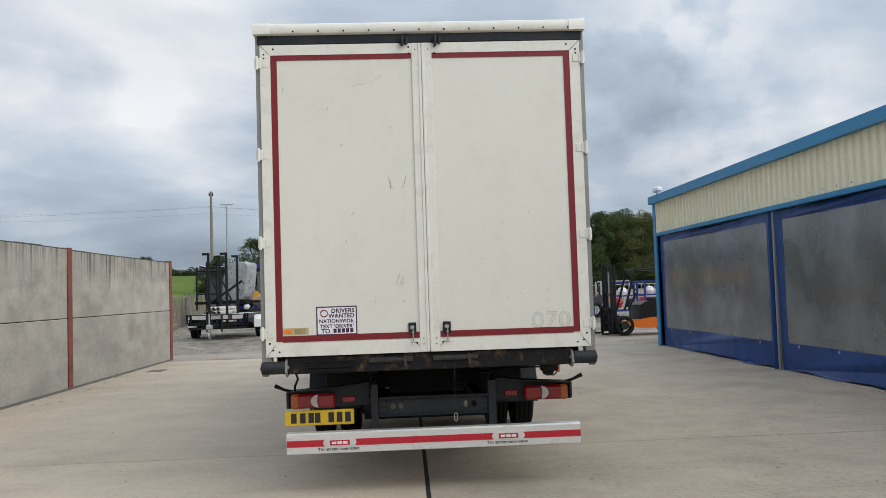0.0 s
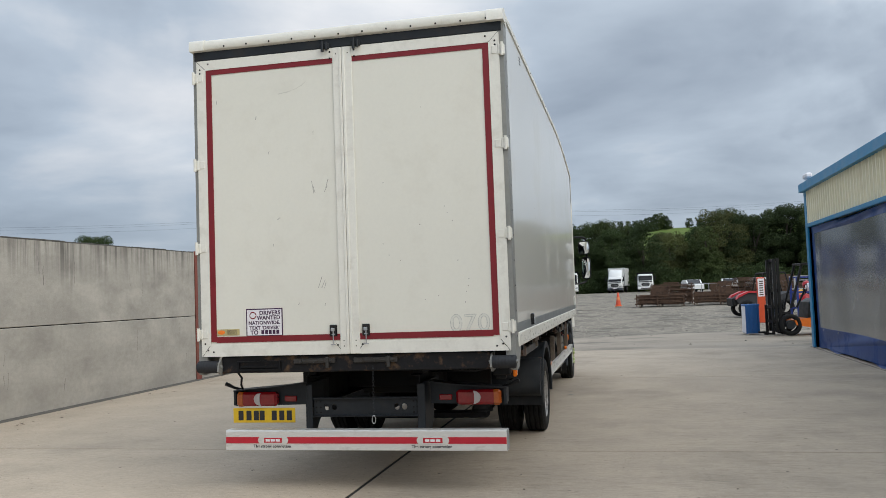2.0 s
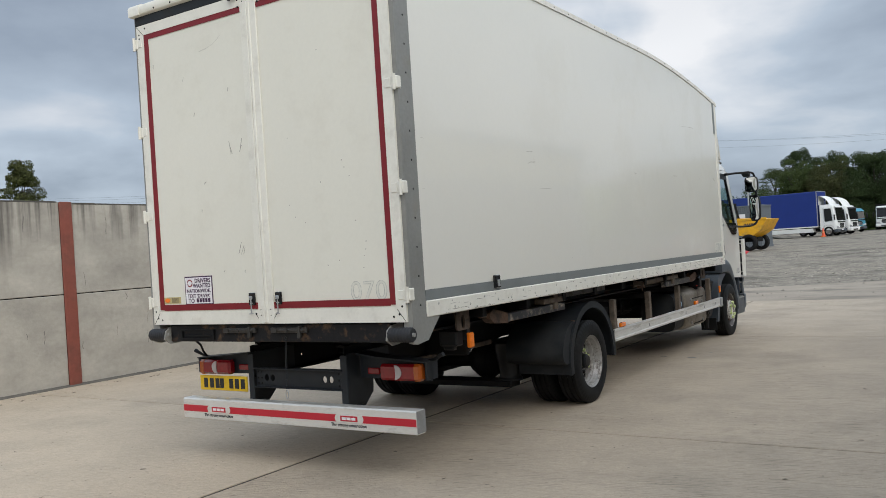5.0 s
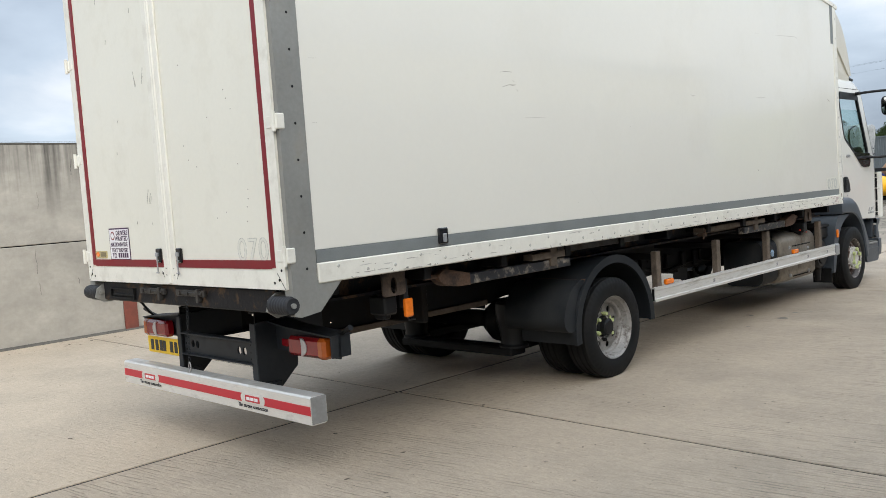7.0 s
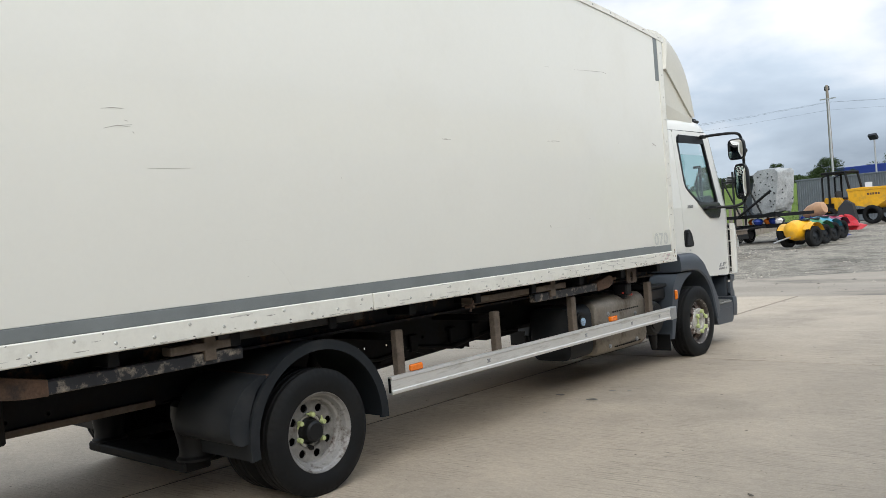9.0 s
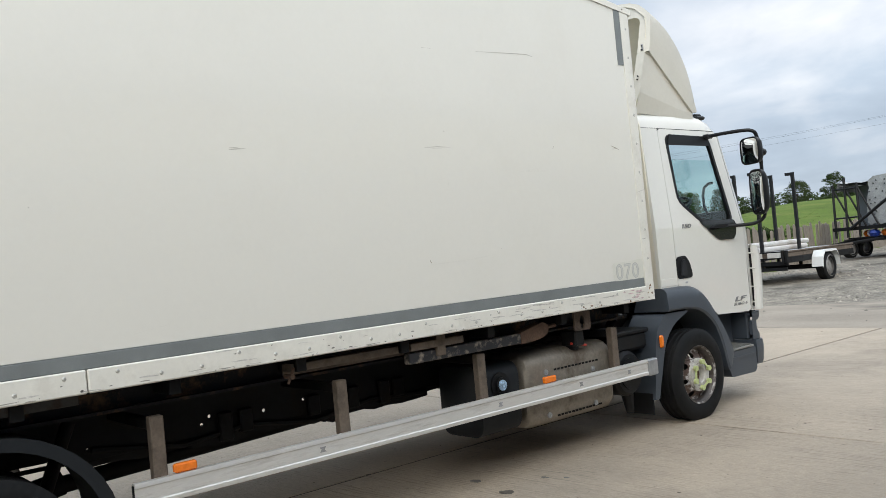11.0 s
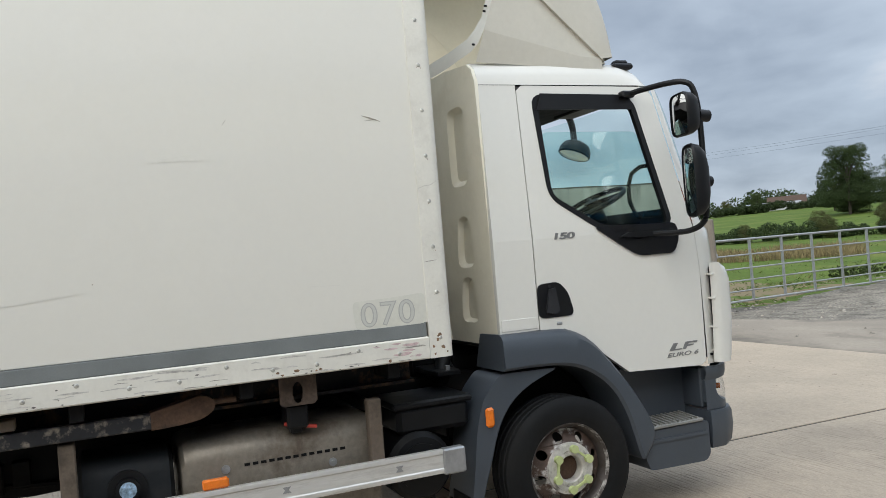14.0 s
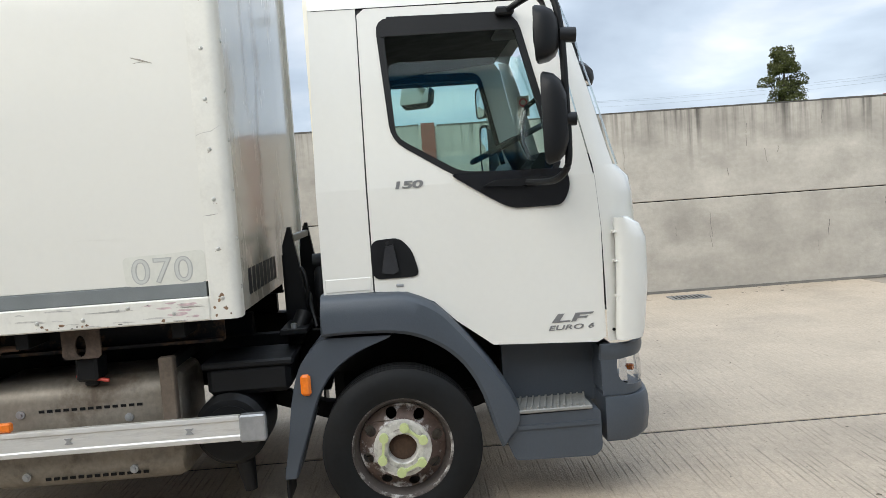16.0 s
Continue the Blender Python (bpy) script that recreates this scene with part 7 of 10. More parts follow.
        part("tread", tr, POST, step, "grey ribbed metal tread")
        part("side_repeater", Shape().box(*sorted((sx * 1.112, sx * 1.14)), 7.815, 7.864, 0.648, 0.75, 0.012), AMBER, cab, "amber side repeater")
        # mirrors
        s = Shape().tube(flow([(sx * 0.99, 8.91, 2.392), (sx * 1.12, 8.945, 2.398), (sx * 1.28, 8.99, 2.398), (sx * 1.355, 9.035, 2.388), (sx * 1.38, 9.07, 2.345), (sx * 1.388, 9.09, 2.2), (sx * 1.385, 9.095, 1.95), (sx * 1.38, 9.095, 1.70), (sx * 1.365, 9.08, 1.62), (sx * 1.30, 9.045, 1.582), (sx * 1.20, 9.0, 1.576), (sx * 1.10, 8.95, 1.58)], 4), 0.016, 10)
        s.box(*sorted((sx * 0.985, sx * 1.04)), 8.86, 8.945, 2.372, 2.41, 0.008)
        s.cyl((sx * 1.385, 9.08, 2.2), (sx * 1.385, 9.15, 2.195), 0.033, n=14).cyl((sx * 1.38, 9.08, 1.84), (sx * 1.38, 9.135, 1.838), 0.03, n=14)
        part("mirror_arm", s, BLACK, cab, "black mirror arm")

        def housing(x0, x1, z0, z1, y0, y1, tilt):
            rings = []
            m = pose((x0 + x1) / 2, y0, (z0 + z1) / 2, 0, 0, tilt * sx)
            hw, hh = (x1 - x0) / 2, (z1 - z0) / 2
            for yy, q in ((0.0, 1.0), (0.010, 1.04), (0.05, 0.98), (0.08, 0.82), (0.10, 0.5)):
                ring = []
                for k in range(24):
                    a = 2 * math.pi * k / 24
                    cx, cz = math.copysign(abs(math.cos(a)) ** 0.45, math.cos(a)), math.copysign(abs(math.sin(a)) ** 0.45, math.sin(a))
                    ring.append(m @ Vector((hw * q * cx, yy, hh * q * cz)))
                rings.append(ring)
            sh = Shape().loft(rings, closed=True)
            sh.f.append(tuple(range(len(sh.v) - 24, len(sh.v))))
            g = Shape()
            g.loft([[m @ Vector((hw * 0.9 * q * math.copysign(abs(math.cos(2 * math.pi * k / 24)) ** 0.45, math.cos(2 * math.pi * k / 24)), 0.006 - 0.016 * (1 - q * q), hh * 0.92 * q * math.copysign(abs(math.sin(2 * math.pi * k / 24)) ** 0.45, math.sin(2 * math.pi * k / 24)))) for k in range(24)] for q in (1.0, 0.85, 0.7, 0.55, 0.4, 0.25, 0.1, 0.01)], closed=True)
            back = Shape().add([m @ Vector((hw * 1.0 * math.copysign(abs(math.cos(2 * math.pi * k / 24)) ** 0.45, math.cos(2 * math.pi * k / 24)), 0.008, hh * 1.0 * math.copysign(abs(math.sin(2 * math.pi * k / 24)) ** 0.45, math.sin(2 * math.pi * k / 24)))) for k in range(24)], [tuple(range(24))])
            sh.add(back.v, back.f)
            return sh, g
        for z0, z1, x0, x1, yy in ((2.095, 2.325, 1.245, 1.445, 8.985), (1.655, 2.04, 1.29, 1.45, 9.0)):
            h, g = housing(*sorted((sx * x0, sx * x1)), z0, z1, yy, yy + 0.14, -13 if z0 > 2 else -17)
            hs = part("mirror_housing", h, BLACK, cab, "black mirror housing")
            part("mirror_glass", g, MIRROR, hs)
    # windscreen, dash panel, roof
    s = Shape()
    s.loft([[(x, yf + 0.05 * (1 - (x / 0.84) ** 2), z) for x in (-0.84, -0.5, 0, 0.5, 0.84)] for z, ys, yf in FRONT if z >= 1.64])
    part("windscreen", s, WINDOW, cab, "tinted windscreen")
    s = Shape()
    s.loft([[(x, yf + 0.05 * (1 - (x / 0.84) ** 2), z) for x in (-0.84, -0.5, 0, 0.5, 0.84)] for z, ys, yf in FRONT if z <= 1.64])
    part("front_panel", s, CABW, cab)
    part("grille", Shape().box(-0.7, 0.7, 9.50, 9.56, 0.82, 1.2, 0.02), BLACK, cab)
    s = Shape()
    rings = []
    for y, dz, q in ((7.955, -0.03, 0.02), (7.975, 0.0, 0.0), (8.4, 0.014, 0.0), (8.8, 0.014, 0.0), (8.92, 0.004, 0.0), (9.02, -0.03, 0.0), (9.09, -0.075, 0.02), (9.15, -0.14, 0.09)):
        half = [(1.022 - q, 2.452 + min(0, dz + 0.13)), (1.012 - q, 2.50 + dz * 0.6), (0.985 - q, 2.55 + dz), (0.93 - q, 2.585 + dz), (0.6, 2.615 + dz), (0.25, 2.625 + dz)]
        pts = half + [(-x, z) for x, z in half[::-1]]
        rings.append([(x, y + (0.05 * (1 - (x / 1.0) ** 2) if y > 9 else 0), z) for x, z in pts])
    s.loft(rings)
    part("roof", s, CABW, cab, "white cab roof")
    for sx in (1, -1):
        part("roof_marker", Shape().box(*sorted((sx * 0.86, sx * 0.965)), 8.90, 9.04, 2.565, 2.60, 0.012).box(*sorted((sx * 0.88, sx * 0.94)), 8.93, 9.02, 2.595, 2.622, 0.010), BLACK, cab, "black roof marker lamp")
    # back wall with pressed panels
    s = Shape()
    holes = []
    for a, b, c, d in ((-0.84, -0.60, 1.165, 1.42), (0.60, 0.84, 1.165, 1.42), *[(a, b, c, d) for c, d in ((1.475, 1.765), (1.935, 2.38)) for a, b in ((-0.84, -0.60), (-0.37, -0.06), (0.03, 0.34), (0.60, 0.84))]):
        tp = 0.0 if c > 1.9 else 0.045
        holes.append(fillet([(a, c), (b, c), (b - tp, d), (a + tp, d)], 0.07, 3))
    s.plate([(-1.06, 1.05), (-0.345, 1.05), (-0.30, 1.24), (-0.24, 1.295), (0.30, 1.295), (0.36, 1.24), (0.42, 1.05), (1.06, 1.05), (1.055, 1.6), (1.022, 2.47), (0.99, 2.54), (0.93, 2.58), (0.6, 2.61), (-0.6, 2.61), (-0.93, 2.58), (-0.99, 2.54), (-1.022, 2.47), (-1.055, 1.6)], holes, lambda u, v, d: (u, 7.955 + d, v), 0.02)
    bw = part("back_wall", s, CABR, cab, "cream cab back wall with pressed panels")
    part("opening_flange", Shape().tube([(-0.345, 7.95, 1.05), (-0.30, 7.95, 1.24), (-0.24, 7.95, 1.295), (0.30, 7.95, 1.295), (0.36, 7.95, 1.24), (0.42, 7.95, 1.05)], 0.009, 6), CABR, bw)
    part("engine_cover", Shape().box(-0.34, 0.42, 8.03, 8.06, 1.0, 1.32), LINING_SHADE, cab, "black engine tunnel cover")
    for z in (1.85, 1.905):
        part("pressed_rib", Shape().box(-0.33, 0.30, 7.945, 7.957, z, z + 0.014, 0.004), CABR, bw)
    for h in holes:
        cx, cz = sum(p[0] for p in h) / len(h), sum(p[1] for p in h) / len(h)
        hi = [(cx + (p[0] - cx) * 0.74, cz + (p[1] - cz) * 0.86) for p in h]
        hm = [(cx + (p[0] - cx) * 0.86, cz + (p[1] - cz) * 0.93) for p in h]
        pp = Shape().loft([[(p[0], 7.956, p[1]) for p in h], [(p[0], 7.966, p[1]) for p in hm], [(p[0], 7.984, p[1]) for p in hi]], closed=True)
        pp.add([(p[0], 7.984, p[1]) for p in hi], [tuple(range(len(hi)))])
        part("pressed_panel", pp, CABR, bw)
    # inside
    part("headliner", Shape().prism([(8.0, 2.30), (8.25, 2.35), (8.6, 2.395), (9.06, 2.43), (9.06, 2.49), (8.0, 2.49)], "x", -0.96, 0.96), LINING_SHADE, cab)
    part("back_lining", Shape().box(-1.0, 1.0, 7.99, 8.02, 1.1, 2.46), LINING_SHADE, cab)
    part("dashboard", Shape().prism([(9.05, 1.15), (8.99, 1.5), (9.0, 1.66), (9.05, 1.72), (9.22, 1.73), (9.34, 1.68), (9.40, 1.1)], "x", -0.95, 0.95), BLACK, cab, "black dashboard")
    for x in (0.55, -0.55):
        st = Shape().box(x - 0.25, x + 0.25, 8.25, 8.75, 1.2, 1.38, 0.06)
        st.loft([[(x - 0.24 + q, 8.04 + (z - 1.3) * -0.02, z), (x + 0.24 - q, 8.04 + (z - 1.3) * -0.02, z), (x + 0.22 - q, 8.15 + (z - 1.3) * -0.03, z), (x - 0.22 + q, 8.15 + (z - 1.3) * -0.03, z)] for z, q in ((1.3, 0), (1.6, -0.01), (1.65, 0.02), (1.74, 0.08), (1.76, 0.13), (1.85, 0.13), (1.88, 0.16))], closed=True)
        part("seat", st, SEAT, cab, "dark fabric cab seat")
    wc, q = Vector((0.52, 8.95, 1.80)), Euler((radians(24), 0, 0)).to_matrix()
    sw = Shape().tube([wc + q @ Vector((0.22 * math.cos(a), 0.22 * math.sin(a), 0)) for a in [k * math.pi / 12 for k in range(24)]], 0.016, 8, closed=True)
    for a in (0.5, math.pi - 0.5, -math.pi / 2):
        sw.tube([wc, wc + q @ Vector((0.21 * math.cos(a), 0.21 * math.sin(a), 0))], 0.015, 6)
    sw.cyl(wc + q @ Vector((0, 0, 0.02)), wc + q @ Vector((0, 0, -0.3)), 0.05)
    part("steering_wheel", sw, BLACK, cab, "black steering wheel")
    part("grab_handle", Shape().tube([(0.93, 9.06, 1.66), (0.915, 9.0, 1.70), (0.905, 8.97, 1.78), (0.90, 8.975, 1.88), (0.905, 9.0, 1.95), (0.92, 9.05, 1.985), (0.93, 9.10, 1.99)], 0.013), BLACK, cab)
    part("sun_visor", Shape().box(0.15, 0.85, 8.93, 9.08, 2.405, 2.43, 0.01), BLACK, cab)
    fmir = part("front_mirror", Shape().lathe([(0.0, 0.085), (0.05, 0.08), (0.10, 0.055), (0.125, 0.01), (0.128, -0.03), (0.118, -0.04)], (-0.64, 9.58, 2.29), "z", 20, m=Matrix.Translation((-0.64, 9.58, 2.29)) @ Matrix.Rotation(radians(-24), 4, "X") @ Matrix.Translation((0.64, -9.58, -2.29)), closed=False).tube(flow([(-0.64, 9.58, 2.36), (-0.64, 9.57, 2.50), (-0.63, 9.50, 2.59), (-0.62, 9.29, 2.61), (-0.60, 9.0, 2.55)]), 0.026), BLACK, cab, "black front-view mirror on an arm")
    part("mirror_glass", Shape().lathe([(0.0, -0.055), (0.06, -0.05), (0.118, -0.036)], (-0.64, 9.58, 2.29), "z", 20, m=Matrix.Translation((-0.64, 9.58, 2.29)) @ Matrix.Rotation(radians(-24), 4, "X") @ Matrix.Translation((0.64, -9.58, -2.29)), closed=False), MIRROR, fmir)
    km = part("kerb_mirror", Shape().box(-0.13, 0.13, -0.05, 0.05, -0.085, 0.085, 0.035, pose(-1.27, 8.52, 2.27, -20, 0, 62)).tube([(-1.0, 8.6, 2.40), (-1.2, 8.56, 2.37), (-1.27, 8.53, 2.30)], 0.014), BLACK, cab, "black kerb mirror over the far door")
    part("mirror_glass", Shape().box(-0.115, 0.115, -0.053, -0.048, -0.07, 0.07, 0.002, pose(-1.27, 8.52, 2.27, -20, 0, 62)), MIRROR, km)
    # the cab is a little narrower than the body
    for ob in [cab, *cab.children_recursive]:
        if not ob.name.startswith(("mirror_arm", "mirror_housing", "mirror_glass", "kerb_mirror", "front_mirror")):
            ob.data.transform(Matrix.Diagonal((0.955, 1, 1, 1)))
    nt = part("screen_notice", Shape().box(-0.042, 0.042, -0.002, 0.002, -0.07, 0.07, 0, pose(-0.86, 9.245, 2.12, 0, 0, 62)), mat("buff_notice", (0.42, 0.36, 0.27), 0.6), cab, "small buff notice on the windscreen")
    part("sign_ring", Shape().lathe([(0.020, -0.004), (0.030, -0.004)], (0, 0, 0.025), "y", 20, m=pose(-0.86, 9.245, 2.12, 0, 0, 62), closed=False), REDB, nt)


make_cab()


def roof_fairing():
    """Hollow cream air deflector: a bowed shell over recessed side cheeks, with a flanged opening at the back."""
    top = [(8.93, 2.63), (8.955, 2.84), (8.925, 3.10), (8.82, 3.34), (8.63, 3.54), (8.36, 3.67)]
    us = [k / 5 for k in range(6)]
    fy, fz = np.polyfit(us, [p[0] for p in top], 4), np.polyfit(us, [p[1] for p in top], 4)
    n = 18
    columns = ((0, 0.0), (0.3, 0.015), (0.55, 0.05), (0.72, 0.11), (0.82, 0.19), (0.89, 0.30), (0.935, 0.38), (0.952, 0.50), (0.955, 0.75), (0.955, 1.0))
    rows, edge = [], []
    for k in range(n + 1):
        f = k / n
        ty, tz = float(np.polyval(fy, f)), float(np.polyval(fz, f))
        ey, ez = 8.80 - 0.565 * f, 2.614 + 0.504 * f
        edge.append((ey, ez))
        rows.append([(min(x, 0.955) * (0.93 + 0.07 * f if x < 0.93 else 1), ty + (ey - ty) * b, tz + (ez - tz) * b) for x, b in columns])
    both = lambda r: [(-x, y, z) for x, y, z in r[:0:-1]] + r
    # the flange behind the shell's rear corner, running down beside the cheek
    inner = [(0, 8.30, 3.46), (0.3, 8.30, 3.46), (0.55, 8.30, 3.46), (0.70, 8.295, 3.458), (0.79, 8.29, 3.452), (0.835, 8.287, 3.435), (0.855, 8.283, 3.405), (0.865, 8.25, 3.33), (0.868, 8.22, 3.24), (0.87, 8.177, 3.112)]
    s = Shape().loft([both(r) for r in rows])
    shell = part("roof_fairing", s, CREAM, lorry, "hollow cream roof air deflector")
    part("flange", Shape().loft([both(rows[-1]), both(inner)]), CREAM, shell)
    part("inner_face", Shape().loft([[(x * 0.965, y - 0.03, z - 0.03) for x, y, z in both(r)] for r in rows]), CABR, shell)
    low_out = [(0.94, 8.19, 3.111), (0.942, 8.123, 2.932), (0.945, 8.058, 2.764), (0.935, 8.02, 2.69), (0.90, 7.99, 2.65), (0.6, 7.97, 2.625), (0, 7.968, 2.625)]
    low_in = [(0.87, 8.172, 3.108), (0.868, 8.127, 2.971), (0.862, 8.091, 2.857), (0.845, 8.05, 2.79), (0.80, 8.02, 2.745), (0.6, 8.0, 2.725), (0, 7.99, 2.725)]
    part("lower_flange", Shape().loft([both(low_out[::-1]), both(low_in[::-1])]), CREAM, shell)
    for sx in (1, -1):
        lip, crease, foot = [], [], []
        for k in range(n + 1):
            f = k / n
            ey, ez = edge[k]
            if k == n:
                ey, ez = 8.19, 3.111
            lip.append((sx * 0.934, ey, ez - 0.006))
            by, bz = 8.80 - 0.80 * f, 2.612 + 0.044 * f
            g = max(0.0, (f - 0.18) / 0.82)
            foot.append((sx * (0.945 - 0.02 * g), by, bz - 0.07))
            crease.append((sx * 0.946, by + (0.058 if k == n else 0.03 * g), bz + 0.004 + 0.104 * g))
        part("cheek", Shape().loft([lip, crease]).loft([crease, foot]), CREAM, shell, "recessed cream side cheek")
        part("lip", Shape().loft([[(sx * 0.956, y, z) for y, z in edge], [(sx * 0.956, y, z - 0.008) for y, z in edge], [(x, y, z) for x, y, z in lip]]), CREAM, shell)
        for z, y, x in ((3.17, 8.215, 0.905), (3.135, 8.205, 0.905), (2.90, 8.10, 0.915), (2.87, 8.09, 0.915), (2.68, 8.0, 0.93)):
            part("screw", Shape().cyl((sx * x, y - 0.002, z), (sx * (x + 0.002), y - 0.016, z), 0.006, n=8), DARK, shell)
        part("screw_plate", Shape().box(*sorted((sx * 0.893, sx * 0.915)), 8.205, 8.212, 3.12, 3.185, 0.002), STEEL, shell)


roof_fairing()


def stroke(s, pts, x, w):
    """A thin mark along points (y, z) on the plane x, tapering at both ends."""
    n = len(pts)
    lo, hi = [], []
    for i, (y, z) in enumerate(pts):
        a, b = pts[max(0, i - 1)], pts[min(n - 1, i + 1)]
        ln = math.hypot(b[0] - a[0], b[1] - a[1]) or 1
        q = w * (0.35 if i in (0, n - 1) else 1.0)
        ny, nz = -(b[1] - a[1]) / ln * q, (b[0] - a[0]) / ln * q
        lo.append((x, y - ny, z - nz)); hi.append((x, y + ny, z + nz))
    s.loft([lo, hi])


def blotch(s, y, z, r, x, rnd, long=1.0):
    n = 11
    pts = [(x, y + r * long * math.cos(2 * math.pi * i / n) * rnd.uniform(0.45, 1.1), z + r * math.sin(2 * math.pi * i / n) * rnd.uniform(0.45, 1.1)) for i in range(n)]
    s.add(pts, [tuple(range(n))])


def side_marks():
    """Old lettering, scuffs and rust on the body side."""
    X = HW + 0.0012
    rnd = random.Random(41)
    side = [o for o in lorry.children if o.name.startswith("side_panel")][0]
    part("glue_patch", Shape().prism(fillet([(7.11, 1.237), (7.10, 1.37), (7.30, 1.375), (7.465, 1.385), (7.465, 1.237)], 0.03), "x", HW, X), GHOST2, side)
    big = Matrix.Diagonal((1.16, 1.04, 1, 1))
    for k, d in enumerate("070"):
        g = text_shape("ghost_digit", d, 0.150, GHOST, side, pose(X, 7.135 + GHOST_STEP * k, 1.250, 90, 0, 90) @ big, 0.0006, 1.0, bold=0.018)
        text_shape("digit_face", d, 0.150, GHOSTF, g, pose(X + 0.0007, 7.135 + GHOST_STEP * k, 1.250, 90, 0, 90) @ big, 0.0006, 1.0, bold=-0.012)
    s = Shape()
    for pts, w in (([(1.705, 2.235), (1.77, 2.243), (1.823, 2.24)], 0.002), ([(1.711, 2.14), (1.785, 2.158), (1.85, 2.152)], 0.002), ([(1.785, 2.158), (1.86, 2.164)], 0.002), ([(1.82, 2.185), (1.84, 2.18)], 0.003), ([(1.86, 2.13), (1.868, 2.12)], 0.004),
                   ([(1.923, 1.947), (2.04, 1.95), (2.161, 1.95)], 0.0012), ([(5.44, 2.198), (5.54, 2.204), (5.635, 2.202)], 0.002), ([(5.50, 2.193), (5.57, 2.196)], 0.0015), ([(4.16, 2.166), (4.2, 2.17), (4.25, 2.172)], 0.002), ([(4.16, 2.178), (4.21, 2.176)], 0.002),
                   ([(5.482, 2.812), (5.555, 2.812)], 0.0014), ([(5.93, 2.828), (6.22, 2.842), (6.40, 2.850), (6.471, 2.838)], 0.0015), ([(7.22, 2.24), (7.26, 2.228), (7.31, 2.212)], 0.004), ([(7.23, 2.215), (7.29, 2.222)], 0.003), ([(6.575, 2.205), (6.59, 2.225)], 0.003), ([(0.2, 2.226), (0.25, 2.227)], 0.0014), ([(0.19, 1.894), (0.225, 1.894)], 0.0014)):
        s = Shape()
        stroke(s, pts, X, w)
        part("scuff", s, SCUFF, side, "thin brown scuff")
    for y, z, r in ((5.405, 1.502, 0.006), (5.6, 2.30, 0.003), (5.595, 1.973, 0.003), (2.465, 1.36, 0.003), (5.398, 1.512, 0.005), (6.0, 1.55, 0.003), (3.2, 1.9, 0.003)):
        s = Shape()
        blotch(s, y, z, r, X, rnd)
        part("pit_mark", s, SCUFF, side)
    for pts, w in (([(2.63, 1.437), (2.705, 1.357), (2.749, 1.293), (2.769, 1.247)], 0.005), ([(5.40, 1.488), (5.711, 1.496), (5.967, 1.518)], 0.005), ([(6.9, 1.46), (7.05, 1.455)], 0.004), ([(6.25, 2.05), (6.40, 2.06), (6.5, 2.05)], 0.012), ([(2.3, 1.55), (2.6, 1.56)], 0.004), ([(3.6, 1.30), (3.8, 1.33)], 0.003)):
        s = Shape()
        stroke(s, pts, X, w)
        part("rub_mark", s, RUBM, side, "faint rub mark")
    # rust round the fastenings and paint rubbed off the bottom rail
    rails = [o for o in side.children if o.name.startswith("side_rail")]
    XR = HW + 0.0124
    s = Shape()
    for y, z, r in ((6.731, 1.090, 0.012), (6.75, 1.078, 0.009), (6.816, 1.092, 0.014), (6.925, 1.084, 0.010), (6.905, 1.08, 0.009), (7.262, 1.079, 0.012), (0.45, 1.15, 0.006), (1.3, 1.083, 0.01), (1.31, 1.12, 0.006), (2.1, 1.08, 0.009), (2.72, 1.09, 0.01), (3.35, 1.08, 0.012), (4.3, 1.08, 0.007), (5.2, 1.085, 0.008), (5.75, 1.08, 0.009), (5.9, 1.15, 0.006), (0.95, 1.08, 0.012), (1.62, 1.16, 0.006)):
        s = Shape()
        blotch(s, y, z, r * 0.6, XR, rnd, 1.6)
        part("rust_spot", s, RUSTP if y > 6.7 else SMUT, rails[0])
    for k in range(70):
        s = Shape()
        blotch(s, rnd.uniform(0.2, 7.4), rnd.choice((rnd.uniform(1.069, 1.085), rnd.uniform(1.07, 1.165))), rnd.uniform(0.0015, 0.0045), XR, rnd, rnd.uniform(1, 3.5))
        part("paint_chip", s, SMUT, rails[0])
    # grime gathered along the rail's lower edge and round the rivets
    for k in range(60):
        y, s = rnd.uniform(0.2, 7.4), Shape()
        z = 1.069 + 0.012 * rnd.random() if k % 3 else rnd.choice((1.107, 1.145)) - 0.014
        stroke(s, [(y, z), (y + rnd.uniform(0.01, 0.03), z + rnd.uniform(-0.003, 0.003)), (min(7.46, y + rnd.uniform(0.03, 0.09)), z)], XR + 0.0002, rnd.uniform(0.0008, 0.003))
        part("grime", s, GRIME, rails[0])
    for k in range(42):
        y = rnd.choice((rnd.uniform(5.6, 7.4), rnd.uniform(0.3, 7.4)))
        z = rnd.uniform(1.075, 1.165)
        ln = rnd.uniform(0.03, 0.16)
        s = Shape()
        stroke(s, [(y, z), (y + ln * 0.5, z + rnd.uniform(-0.002, 0.004)), (min(7.46, y + ln), z + rnd.uniform(-0.004, 0.006))], XR + 0.0001, rnd.uniform(0.0015, 0.005))
        part("scrape", s, SCRAPE, rails[0])
    s = Shape()
    for y, z, r in ((7.33, 1.105, 0.010), (7.38, 1.145, 0.009), (7.27, 1.135, 0.007), (7.40, 1.09, 0.008), (7.2, 1.15, 0.005), (7.36, 1.12, 0.006), (7.3, 1.155, 0.005)):
        s = Shape()
        blotch(s, min(y, 7.46 - r * 6), z, r, XR + 0.0003, rnd, 5.5)
        part("pink_rub", s, PINK, rails[0], "pinkish rubbed paint")
    post = [o for o in lorry.children if o.name.startswith("front_corner_post")][0]
    s = Shape()
